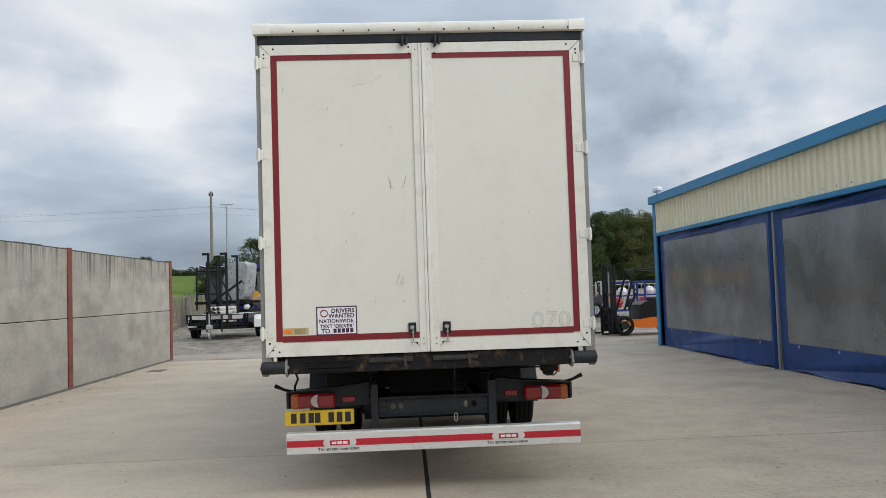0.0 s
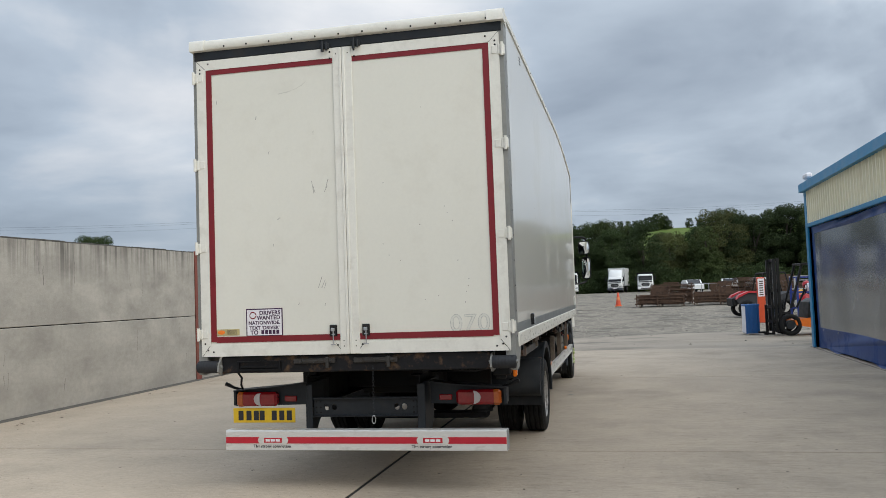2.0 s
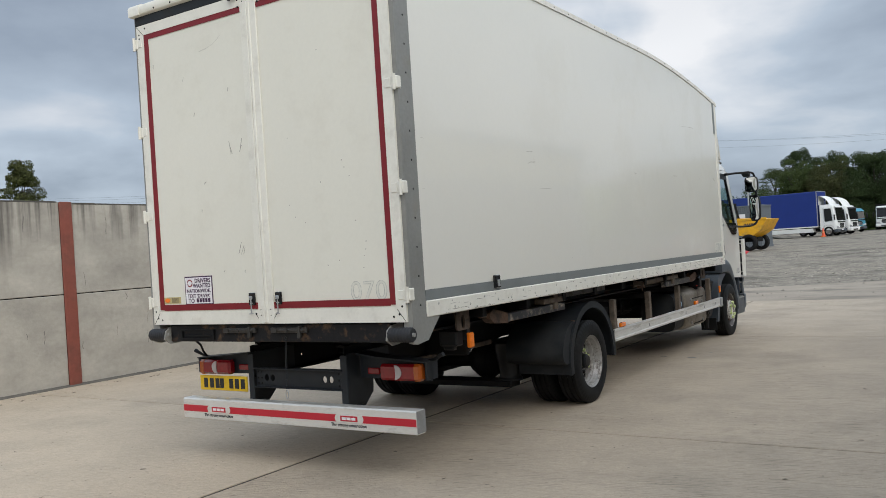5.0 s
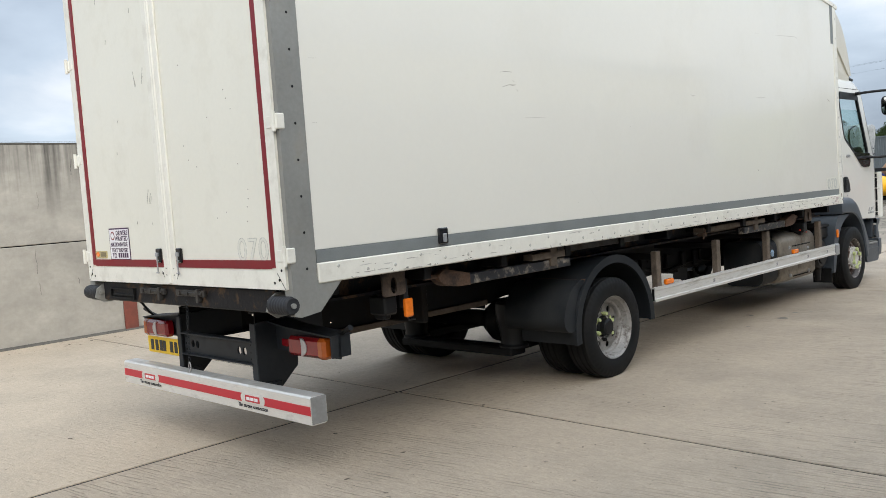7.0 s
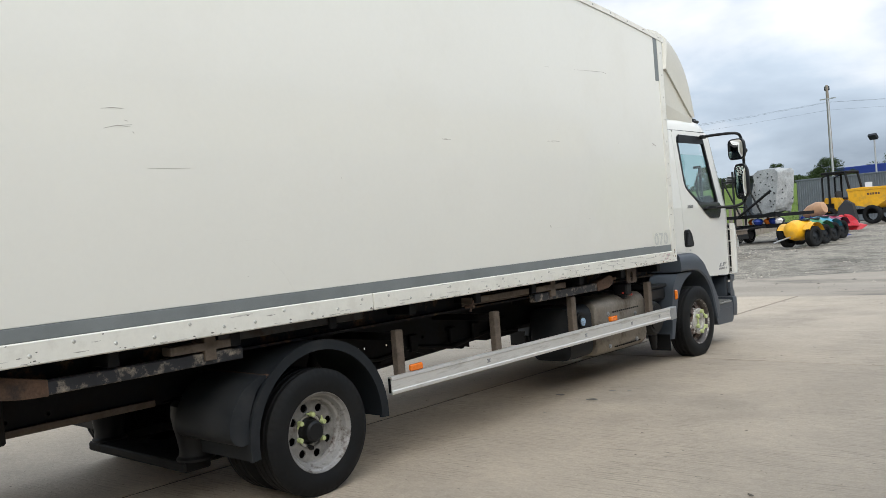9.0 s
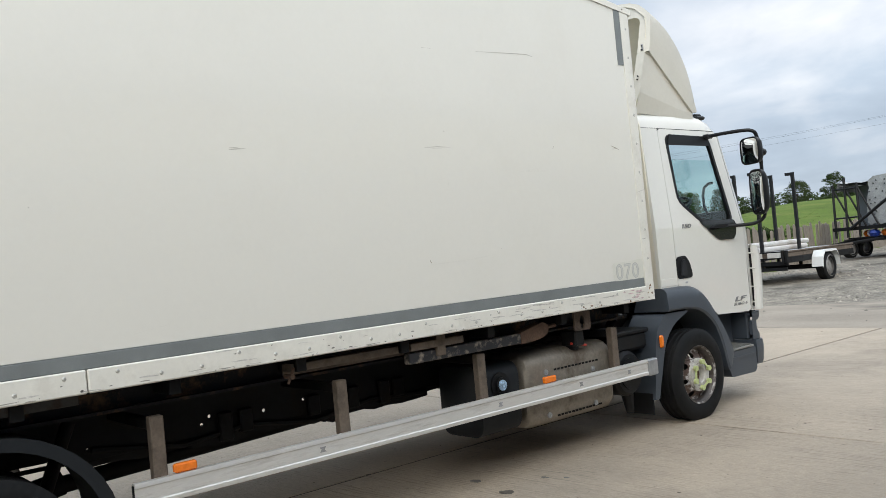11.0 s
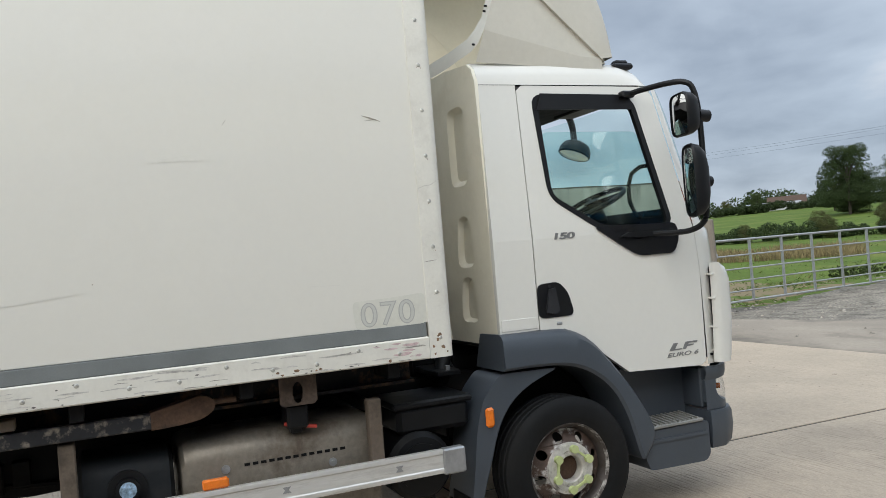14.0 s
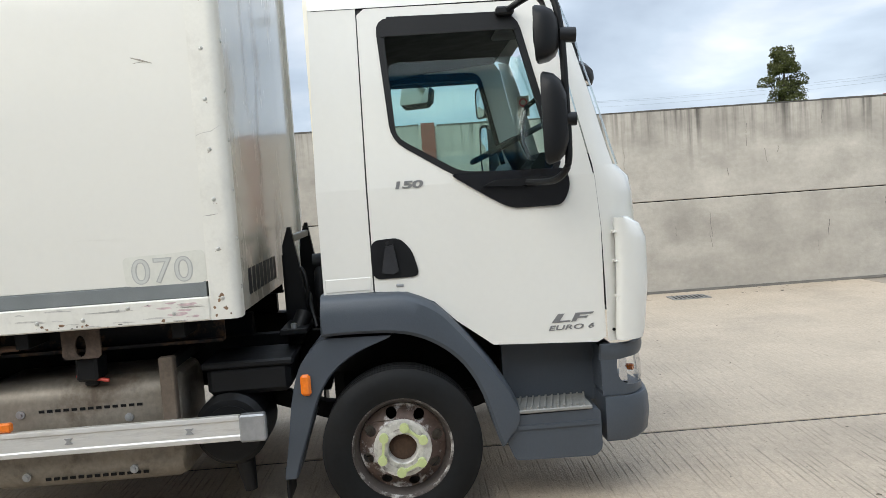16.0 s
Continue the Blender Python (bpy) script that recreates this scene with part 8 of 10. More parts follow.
    for y, z, r in ((7.523, 1.172, 0.014), (7.49, 1.12, 0.008), (7.538, 1.115, 0.012), (7.495, 1.085, 0.009), (7.56, 1.09, 0.006), (7.512, 1.15, 0.01)):
        s = Shape()
        blotch(s, y, z, r, HW + 0.0068, rnd)
        part("rust_spot", s, RUSTP, post)
    for z in (1.381, 1.60, 1.822, 2.043, 2.263, 2.484):
        for k in range(3):
            s = Shape()
            blotch(s, 7.527 + rnd.uniform(-0.012, 0.012), z + rnd.uniform(-0.02, 0.008), rnd.uniform(0.0015, 0.0035), HW + 0.0068, rnd)
            part("rust_spot", s, RUSTP, post)
    s = Shape()
    stroke(s, [(7.475, 1.53), (7.51, 1.533), (7.54, 1.536)], HW + 0.0068, 0.0022)
    part("hairline_crack", s, GRIME, post)
    s = Shape()
    stroke(s, [(7.475, 1.885), (7.50, 1.895), (7.54, 1.90), (7.585, 1.925)], HW + 0.0068, 0.0008)
    part("hairline_crack", s, GRIME, post)
    sl = part("side_latch", Shape().box(HW, HW + 0.028, 1.035, 1.105, 1.19, 1.285, 0.006), GLOSSB, side, "black curtain latch on the body side")
    part("latch_tongue", Shape().box(HW + 0.026, HW + 0.036, 1.055, 1.085, 1.2, 1.25, 0.003), STEEL, sl)
    s = Shape()
    for z in (3.405, 3.43, 3.455):
        s.box(HW, HW + 0.003, 0.96, 1.04, z, z + 0.008, 0, None)
    part("vent", s, CHAS, side)


RUBM = mat("rubbed_paint", (0.725, 0.705, 0.64), 0.38, var=0.03, scale=20, coat=0.6)
SCUFF = mat("brown_scuff", (0.33, 0.30, 0.25), 0.7, var=0.2, scale=40)
RUSTP = mat("rust_spot", (0.20, 0.125, 0.075), 0.9, var=0.4, scale=60)
SMUT = mat("dark_chip", (0.13, 0.12, 0.11), 0.8, var=0.4, scale=60)
GRIME = mat("grey_grime", (0.36, 0.34, 0.30), 0.8, var=0.3, scale=50)
SCRAPE = mat("scraped_paint", (0.56, 0.54, 0.50), 0.5, 0.2, var=0.2, scale=30)
PINK = mat("pink_rubbed_paint", (0.58, 0.44, 0.44), 0.5, var=0.15, scale=30, stain=(0.70, 0.68, 0.62), stain_amt=0.9, stain_scale=25)
GHOST_STEP = 0.094
GHOSTF = mat("ghost_fill", (0.56, 0.56, 0.52), 0.45, var=0.03)
side_marks()


# ---- trees, hedges and the fields ----
BARK = mat("bark", (0.045, 0.038, 0.028), 0.9, var=0.2, scale=6, fine=40, bump=0.01)


def leaf_mat(name, c):
    m = bpy.data.materials.new(name)
    m.use_nodes = True
    n, l = m.node_tree.nodes, m.node_tree.links
    b = n["Principled BSDF"]
    b.inputs["Roughness"].default_value = 0.75
    b.inputs["Specular IOR Level"].default_value = 0.25
    g, oi = n.new("ShaderNodeNewGeometry"), n.new("ShaderNodeObjectInfo")
    r1 = n.new("ShaderNodeMapRange"); r1.inputs["To Min"].default_value, r1.inputs["To Max"].default_value = 0.55, 1.5
    l.new(g.outputs["Random Per Island"], r1.inputs[0])
    r2 = n.new("ShaderNodeMapRange"); r2.inputs["To Min"].default_value, r2.inputs["To Max"].default_value = 0.75, 1.3
    l.new(oi.outputs["Random"], r2.inputs[0])
    mu = n.new("ShaderNodeMath"); mu.operation = "MULTIPLY"
    l.new(r1.outputs[0], mu.inputs[0]); l.new(r2.outputs[0], mu.inputs[1])
    sc = n.new("ShaderNodeVectorMath"); sc.operation = "SCALE"; sc.inputs[0].default_value = c
    l.new(mu.outputs[0], sc.inputs["Scale"]); l.new(sc.outputs[0], b.inputs["Base Color"])
    tb = n.new("ShaderNodeBsdfTranslucent"); l.new(sc.outputs[0], tb.inputs[0])
    mx = n.new("ShaderNodeMixShader"); mx.inputs[0].default_value = 0.25
    out = n["Material Output"]
    l.new(b.outputs[0], mx.inputs[1]); l.new(tb.outputs[0], mx.inputs[2]); l.new(mx.outputs[0], out.inputs[0])
    return m


LEAF = [leaf_mat("leaf_dark", (0.040, 0.062, 0.021)), leaf_mat("leaf_mid", (0.056, 0.078, 0.025)), leaf_mat("leaf_olive", (0.078, 0.086, 0.030))]


def leaf_cloud(rng, blobs, count, size):
    """Leaf sprays scattered through overlapping lumps: small bent quads facing every way."""
    w = np.array([b[3] ** 2 for b in blobs]); w = w / w.sum()
    pick = rng.choice(len(blobs), count, p=w)
    c = np.array([b[:3] for b in blobs])[pick]
    r = np.array([b[3] for b in blobs])[pick]
    d = rng.normal(size=(count, 3)); d /= np.linalg.norm(d, axis=1)[:, None]
    d[:, 2] = np.where(d[:, 2] < -0.5, d[:, 2] * 0.5, d[:, 2])
    rad = r * (0.62 + 0.45 * rng.random(count) ** 0.6)
    p = c + d * rad[:, None] * np.array([1, 1, 0.85])
    nrm = d + rng.normal(size=(count, 3)) * 0.55
    nrm /= np.linalg.norm(nrm, axis=1)[:, None]
    u = np.cross(nrm, rng.normal(size=(count, 3))); u /= np.linalg.norm(u, axis=1)[:, None]
    v = np.cross(nrm, u)
    s = size * (0.6 + 0.8 * rng.random(count))[:, None]
    q = np.stack([p - u * s, p - v * s * 0.7 + nrm * s * 0.2, p + u * s, p + v * s * 0.7 - nrm * s * 0.15], 1).reshape(-1, 3)
    f = np.arange(count * 4).reshape(-1, 4)
    return q, f


def leaf_mesh(name, q, f, material):
    me = bpy.data.meshes.new(name)
    me.from_pydata(q.tolist(), [], f.tolist())
    me.materials.append(material)
    me.update()
    return me


def tree_kind(seed, h, spread, leaf, count=46000, trunk=0.22, low=0.06, cone=0.0, leaf_size=0.0066):
    """A broad crown of many overlapping lumps with an uneven edge, over a forked trunk."""
    rng = np.random.default_rng(seed)
    blobs = []
    for k in range(80):
        a, t = rng.random() * 6.283, rng.random()
        z = h * (low + (0.94 - low) * t)
        env = spread * math.sqrt(max(0.05, 1 - ((t - 0.42) / 0.66) ** 2)) * (1 - cone * t)
        rr = env * math.sqrt(rng.random()) * 0.82
        blobs.append((rr * math.cos(a), rr * math.sin(a), z, spread * rng.uniform(0.16, 0.36) * (1.1 - 0.45 * t)))
    t = Shape().tube([(0, 0, -0.3), (0.05, 0, h * 0.2), (-0.05, 0.08, h * 0.45), (0.03, 0, h * 0.75)], [trunk, trunk * 0.8, trunk * 0.55, trunk * 0.2], 8)
    for b in blobs[:10]:
        t.tube([(0, 0, b[2] * 0.55), (b[0] * 0.5, b[1] * 0.5, b[2] * 0.82), (b[0], b[1], b[2])], [trunk * 0.4, trunk * 0.25, trunk * 0.08], 5)
    return mesh_of("trunk", t, BARK), leaf_mesh("crown", *leaf_cloud(rng, blobs, count, leaf_size * h), leaf)


KINDS = [tree_kind(11, 9.5, 3.6, LEAF[0]), tree_kind(12, 8.5, 3.9, LEAF[1]), tree_kind(13, 10.5, 3.3, LEAF[1]), tree_kind(14, 7.5, 3.4, LEAF[2]), tree_kind(15, 9.0, 4.2, LEAF[0]),
         tree_kind(16, 10.5, 3.3, LEAF[2], 30000, cone=0.55, leaf_size=0.0075)]


def tree(x, y, kind, scale, turn, label="dark green broadleaf tree at the yard's edge", group="trees behind the yard"):
    t = thing("tree", pose(x, y, ground_height(x, y) - 0.1, 0, 0, turn) @ Matrix.Scale(scale, 4), label, "tree", group)
    tr, cr = KINDS[kind]
    part("trunk", tr, None, t)
    part("crown", cr, None, t)
    return t


rt = random.Random(3)
KIND_H = (9.5, 8.5, 10.5, 7.5, 9.0)
SKYLINE = ((-16, 10.4), (-9, 11.0), (-2, 10.4), (3, 10.5), (6, 9.8), (8.2, 8.4), (10, 6.2), (11.4, 5.4), (12.4, 9.6), (14.7, 11.6), (18, 10.8), (21, 11.6), (50, 12.0))


def wood_height(x):
    """Height of the wood's edge at x: it dips where the green hill shows."""
    return float(np.interp(x, [p[0] for p in SKYLINE], [p[1] for p in SKYLINE]))


for row, (yy, step) in enumerate(((127, 4.2), (134, 4.8), (143, 6.0))):
    x = -17.5 + row * 0.8
    while x < 43 + row * 3:
        xx, y2 = x + rt.uniform(-1.2, 1.2), yy + rt.uniform(-2.5, 2.5)
        far, kd = (y2 - 0.6) / 126.4, rt.randrange(5)
        rise = ground_height(xx, y2) - 0.9
        tree(xx, y2, kd, (wood_height(3.2 + (xx - 3.2) / far) * far - rise) / KIND_H[kd] * rt.uniform(0.90, 1.05), rt.uniform(0, 360))
        x += step
for xx, hh in ((-7.5, 5.4), (-5, 5.0), (-2.5, 4.5), (0, 4.0), (2.5, 3.6), (5, 3.8), (7, 4.0), (8.8, 4.4), (10.4, 4.8), (12, 5.6), (13.5, 6.0), (14.8, 5.0), (16.3, 3.2), (23, 3.4), (26, 3.8), (29, 3.6), (33, 4.0)):
    kd = rt.randrange(5)
    tree(xx, 294 + rt.uniform(-4, 4), kd, hh / KIND_H[kd], rt.uniform(0, 360), "distant tree on the hill's crest", "trees on the hill")
for xx, yy, kd, sc in ((-54, 80, 4, 0.76), (-55.5, 82, 2, 0.66), (-53.5, 86.5, 1, 0.66), (-51.5, 87.5, 0, 0.52), (-63, 88, 4, 0.40), (-66, 108, 0, 0.46), (-62, 110, 1, 0.52), (-58, 112, 4, 0.50), (-54, 115, 2, 0.48), (-50, 117, 1, 0.55), (-46, 119, 0, 0.52), (-108, 113, 3, 0.38), (-104, 116, 1, 0.40), (-45.6, 82.0, 1, 0.50), (-42.5, 79, 4, 0.26), (-38.0, 124, 4, 0.40), (-17.5, 80.0, 4, 0.50), (-18.9, 81.5, 1, 0.40), (-16.6, 82.0, 0, 0.38)):
    tree(xx, yy, kd, sc, kd * 77 + xx, "leafy field tree beyond the gate", "field trees")
for xx, yy, kd, sc in ((-44, 245, 1, 1.58), (-38, 246, 0, 1.75)):
    tree(xx, yy, kd, sc, kd * 50 + xx)
tree(-99.8, 63.0, 5, 1.38, 40, "small leafy tree behind the concrete wall", "field trees")


def hedge(name, pts, h, w, density, leaf, seed, label, leaf_size=0.07):
    rng = np.random.default_rng(seed)
    blobs = []
    for (x0, y0), (x1, y1) in zip(pts, pts[1:]):
        ln = math.hypot(x1 - x0, y1 - y0)
        n = max(3, int(ln / (h * 0.10)))
        for i in range(n):
            t = (i + rng.random()) / n
            x, y = x0 + (x1 - x0) * t + rng.normal() * w * 0.28, y0 + (y1 - y0) * t + rng.normal() * w * 0.28
            k = rng.uniform(0.28, 0.9)
            rise = 0.8 + 0.5 * noise.noise((x * 0.12, y * 0.12, seed))
            blobs.append((x, y, ground_height(x, y) + h * rng.uniform(0.08, 0.72) * rise, h * 0.5 * k))
    q, f = leaf_cloud(rng, blobs, int(len(blobs) * density * 0.55), leaf_size)
    ob = new(name, leaf_mesh(name, q, f, leaf))
    tagged(ob, label, "hedge", kind="stuff")


def ring_line(d, a0, a1, n=8):
    """A line across the fields at d metres from the cab, from bearing a0 to a1, degrees left of +y."""
    return [(5.1 - d * math.sin(radians(a0 + (a1 - a0) * k / n)), 12.3 + d * math.cos(radians(a0 + (a1 - a0) * k / n))) for k in range(n + 1)]


hedge("hedge", ring_line(57, 30, 66), 1.2, 1.9, 460, LEAF[0], 21, "overgrown green hedge across the field", 0.055)
hedge("hedge", ring_line(119, 28, 62), 1.5, 2.4, 260, LEAF[0], 22, "long dark hedge at the far end of the field", 0.10)
hedge("hedge", [(-54, 115), (-42, 112), (-32, 110), (-16, 112)], 1.5, 1.6, 260, LEAF[0], 23, "dark hedge along the top of the field", 0.09)
hedge("far_woods", ring_line(300, 22, 78, 14), 11.5, 9.0, 420, LEAF[0], 24, "distant wooded ridge", 0.42)
hedge("undergrowth", [(-27, 123.5), (-10, 124), (16, 124), (46, 123)], 3.8, 3.0, 500, LEAF[0], 25, "dark undergrowth under the trees", 0.09)
for xx, yy, sc in ((-29.0, 58.2, 0.23), (-33.0, 54.0, 0.20), (-26.8, 59.8, 0.22), (-36.5, 50.6, 0.17), (-31.2, 57.0, 0.27), (-30.2, 56.0, 0.20), (-34.6, 55.0, 0.24), (-28.0, 57.6, 0.19)):
    tree(xx, yy, 3, sc, xx * 31, "bushy shrub grown up in the hedge", "hedge shrubs")


def dry_grass():
    """A strip of tall straw-coloured grass and a scatter of seed stems behind the gate."""
    rg = random.Random(26)
    s = Shape()
    for k in range(5200):
        d, a = 37.5 + 7.5 * rg.random() ** 1.3, radians(rg.uniform(40.5, 66))
        x, y = 5.1 - d * math.sin(a), 12.3 + d * math.cos(a)
        if noise.noise((x * 0.35, y * 0.35, 3.0)) < -0.22:
            continue
        z = ground_height(x, y) - 0.06
        for j in range(3):
            t, h, w = rg.uniform(0, 6.28), rg.uniform(0.16, 0.42), rg.uniform(0.010, 0.022)
            u, v = x + rg.gauss(0, 0.1), y + rg.gauss(0, 0.1)
            dx, dy, ox, oy = w * math.cos(t), w * math.sin(t), rg.gauss(0, 0.09), rg.gauss(0, 0.09)
            s.add([(u - dx, v - dy, z), (u + dx, v + dy, z), (u + ox * 0.4 + dx * 0.7, v + oy * 0.4 + dy * 0.7, z + h * 0.6), (u + ox, v + oy, z + h)], [(0, 1, 2), (0, 2, 3)])
    solo("dry_grass", s, leaf_mat("straw", (0.26, 0.21, 0.105)), "tall straw-coloured dry grass behind the field gate", "grass", kind="stuff", fix=False, smooth=False)


dry_grass()


def farm():
    f = thing("farm_barn", pose(-140.8, 156, ground_height(-140.8, 156) - 0.7, 0, 0, 45), "low far-off farm barn with a brown roof", "barn")
    part("wall", Shape().box(-6.4, 6.4, -3.5, 3.5, 0, 3.3), DARK, f)
    part("roof", Shape().prism([(-4.2, 3.2), (0, 5.1), (4.2, 3.2), (4.0, 3.05), (0, 4.9), (-4.0, 3.05)], "x", -1.5, 6.8), RUST, f)
    part("lean_to", Shape().prism([(-8, 3.25), (-3.4, 3.75), (-3.4, 0), (-8, 0)], "x", -6.5, 5.6), STEEL, f)


farm()

# ---- gate, fence and poles on the field side ----
WOOD = mat("weathered_wood", (0.22, 0.19, 0.155), 0.9, var=0.2, scale=4, fine=40, bump=0.004, stretch=(4, 4, 0.6))


def wood_post(x, y, h, r=0.11, label="weathered wooden gate post"):
    s = Shape().tube([(0, 0, -0.2), (0.01, 0, h * 0.5), (0.0, 0.01, h - 0.02), (0, 0.01, h)], [r, r * 0.96, r * 0.93, r * 0.8], 10)
    return solo("gate_post", s, WOOD, label, "post", "gate posts", m=pose(x, y, ground_height(x, y) - 0.02))


wood_post(-7.79, 23.25, 1.86, 0.15)
wood_post(-8.05, 23.42, 1.5, 0.08)
wood_post(-8.85, 29.95, 2.05, 0.13)
wood_post(-9.15, 31.5, 1.15, 0.10, "short weathered fence post")
fr = thing("rail_fence", pose(0, 0, 0), "weathered wooden rails between fence posts", "fence")
for z in (0.45, 0.85):
    part("rail", Shape().tube([(-8.9, 30.0, z), (-9.0, 30.8, z - 0.02), (-9.15, 31.5, z), (-9.6, 35.2, z + 0.02)], 0.045, 6), WOOD, fr)
hb = np.random.default_rng(5)
hq, hf = leaf_cloud(hb, [(-12.2 + hb.normal() * 0.3, 32.2 + hb.normal() * 0.35, 0.16, 0.24) for _ in range(6)], 700, 0.04)
tagged(new("bush", leaf_mesh("bush", hq, hf, LEAF[1])), "low leafy bush behind the field gate", "bush")


def field_gate():
    L = 6.0
    g = thing("field_gate", pose(-7.92, 23.55, 0.12, 0, 0, 98.3), "galvanised tubular steel field gate, shut", "gate")
    part("frame_tube", Shape().tube([(0, 0, 0.05), (0, 0, 1.28), (L, 0, 1.28), (L, 0, 0.05)], 0.024, 10, closed=True), STEEL, g)
    for z in (0.25, 0.46, 0.70, 0.97):
        part("rail", Shape().cyl((0, 0, z), (L, 0, z), 0.016, n=8), STEEL, g)
    for k in (1, 2, 3, 4, 5):
        part("upright", Shape().box(L * k / 6 - 0.02, L * k / 6 + 0.02, -0.022, 0.022, 0.05, 1.28), STEEL, g)
    part("hinge", Shape().box(-0.12, 0.02, -0.03, 0.03, 0.2, 0.28).box(-0.12, 0.02, -0.03, 0.03, 0.95, 1.03), STEEL, g)
    for u in (0, L):
        part("latch_foot", Shape().cyl((u, 0, 0.05), (u, 0, -0.12), 0.02), STEEL, g)


field_gate()


def pole(name, x, y, h, r, label, cross=True):
    p = thing(name, pose(x, y, ground_height(x, y) - 0.1), label, "pole")
    part("shaft", Shape().tube([(0, 0, 0), (0, 0, h * 0.5), (0, 0, h)], [r, r * 0.85, r * 0.7], 12), WOOD if cross else STEEL, p)
    if cross:
        part("insulator", Shape().box(-0.25, 0.25, -0.06, 0.06, h - 0.5, h - 0.35).cyl((-0.2, 0, h - 0.35), (-0.2, 0, h - 0.1), 0.05).cyl((0.2, 0, h - 0.35), (0.2, 0, h - 0.1), 0.05), DARK, p)
    else:
        part("arm", Shape().box(-0.6, 0.6, -0.05, 0.05, h - 0.05, h + 0.03), STEEL, p)


pole("utility_pole", -21.5, 94, 10.4, 0.19, "grey wooden power pole with insulators")
pole("lighting_mast", -16.0, 76, 9.3, 0.10, "slim grey lighting mast with a short crossarm", False)


def wires():
    for dx, dz, sag in ((-0.2, -0.1, 3.0), (0.2, -0.15, 3.2), (0.0, -0.9, 2.8)):
        a = Vector((-21.5 + dx, 94, 11.9 + dz))
        for tgt in (Vector((-110, 30, 13.0 + dz)), Vector((70, 126, 17.0 + dz))):
            pts = [a.lerp(tgt, i / 14) - Vector((0, 0, sag * 4 * (i / 14) * (1 - i / 14))) for i in range(15)]
            solo("power_line", Shape().tube(pts, 0.0055, 4), CHAS, "thin dark overhead power line", "cable", "overhead lines")


wires()


def floodlight(x, y, base, h, yaw, label):
    f = thing("floodlight", pose(x, y, base, 0, 0, yaw), label, "lamp")
    part("shaft", Shape().cyl((0, 0, 0), (0, 0, h), 0.06, 0.05, n=10), STEEL, f)
    part("lamp_head", Shape().box(-0.28, 0.28, -0.1, 0.12, -0.2, 0.2, 0.03, pose(0, 0.1, h + 0.15, -40, 0, 0)), CHAS, f)


floodlight(-30.0, 18.2, 0.3, 8.6, 100, "floodlight on a slim steel pole behind the wall")


def paling_fence():
    f = thing("fence", pose(0, 0, 0), "old grey paling fence along the field", "fence")
    rp = random.Random(8)
    for k in range(74):
        y = 35.0 + k * 0.31
        x = -9.6 - (y - 31.5) * 0.16
        h = rp.uniform(1.45, 1.65)
        part("paling", Shape().prism([(-0.13, 0), (0.13, 0), (0.12, h - 0.06), (0, h), (-0.12, h - 0.05)], "x", -0.012, 0.012, m=pose(x, y, ground_height(x, y) - 0.05, rp.uniform(-3, 3), rp.uniform(-4, 4), 9)), WOOD, f)


paling_fence()

# ---- yard things ----
BLUEV = mat("blue_vehicle_paint", (0.008, 0.028, 0.19), 0.4, var=0.05, scale=1)
TURQ = mat("turquoise_paint", (0.05, 0.25, 0.36), 0.35, var=0.05)
ORANGE = mat("orange_paint", (0.72, 0.16, 0.015), 0.4, var=0.08, scale=4)
REDP = mat("red_machine_paint", (0.45, 0.02, 0.03), 0.35, var=0.08)
YELP = mat("yellow_machine_paint", (0.75, 0.38, 0.01), 0.45, var=0.1, scale=4, stain=(0.25, 0.18, 0.1), stain_amt=0.5)
FARW = mat("far_white_paint", (0.70, 0.71, 0.70), 0.3, var=0.03)
GREYC = mat("grey_container_paint", (0.11, 0.125, 0.14), 0.55, var=0.08, scale=2)
ROCK = mat("moulded_rock", (0.33, 0.34, 0.34), 0.8, var=0.25, scale=2.5, fine=20, bump=0.02, bump_scale=5)
SMALLT = mesh_of("tyre", tyre_shape(0.37, 0.26, 28), RUBBER)
FART = mesh_of("tyre", tyre_shape(0.48, 0.28, 28), RUBBER)
RIMF = mesh_of("rim", Shape().lathe([(0.0, 0.06), (0.12, 0.06), (0.2, 0.0), (0.29, 0.02), (0.3, 0.1), (0.27, 0.12)], (0, 0, 0), "x", 20, closed=False), RIM)


def road_wheel(parent, x, y, z, mesh, rim=True, scale=1.0):
    w = new("wheel", mesh); w.parent = parent; w.location = (x, y, z); w.scale = (scale,) * 3
    if rim:
        for sx in (1, -1):
            r = new("rim", RIMF); r.parent = w; r.location = (sx * 0.02, 0, 0); r.scale = (sx, 1, 1)
    return w


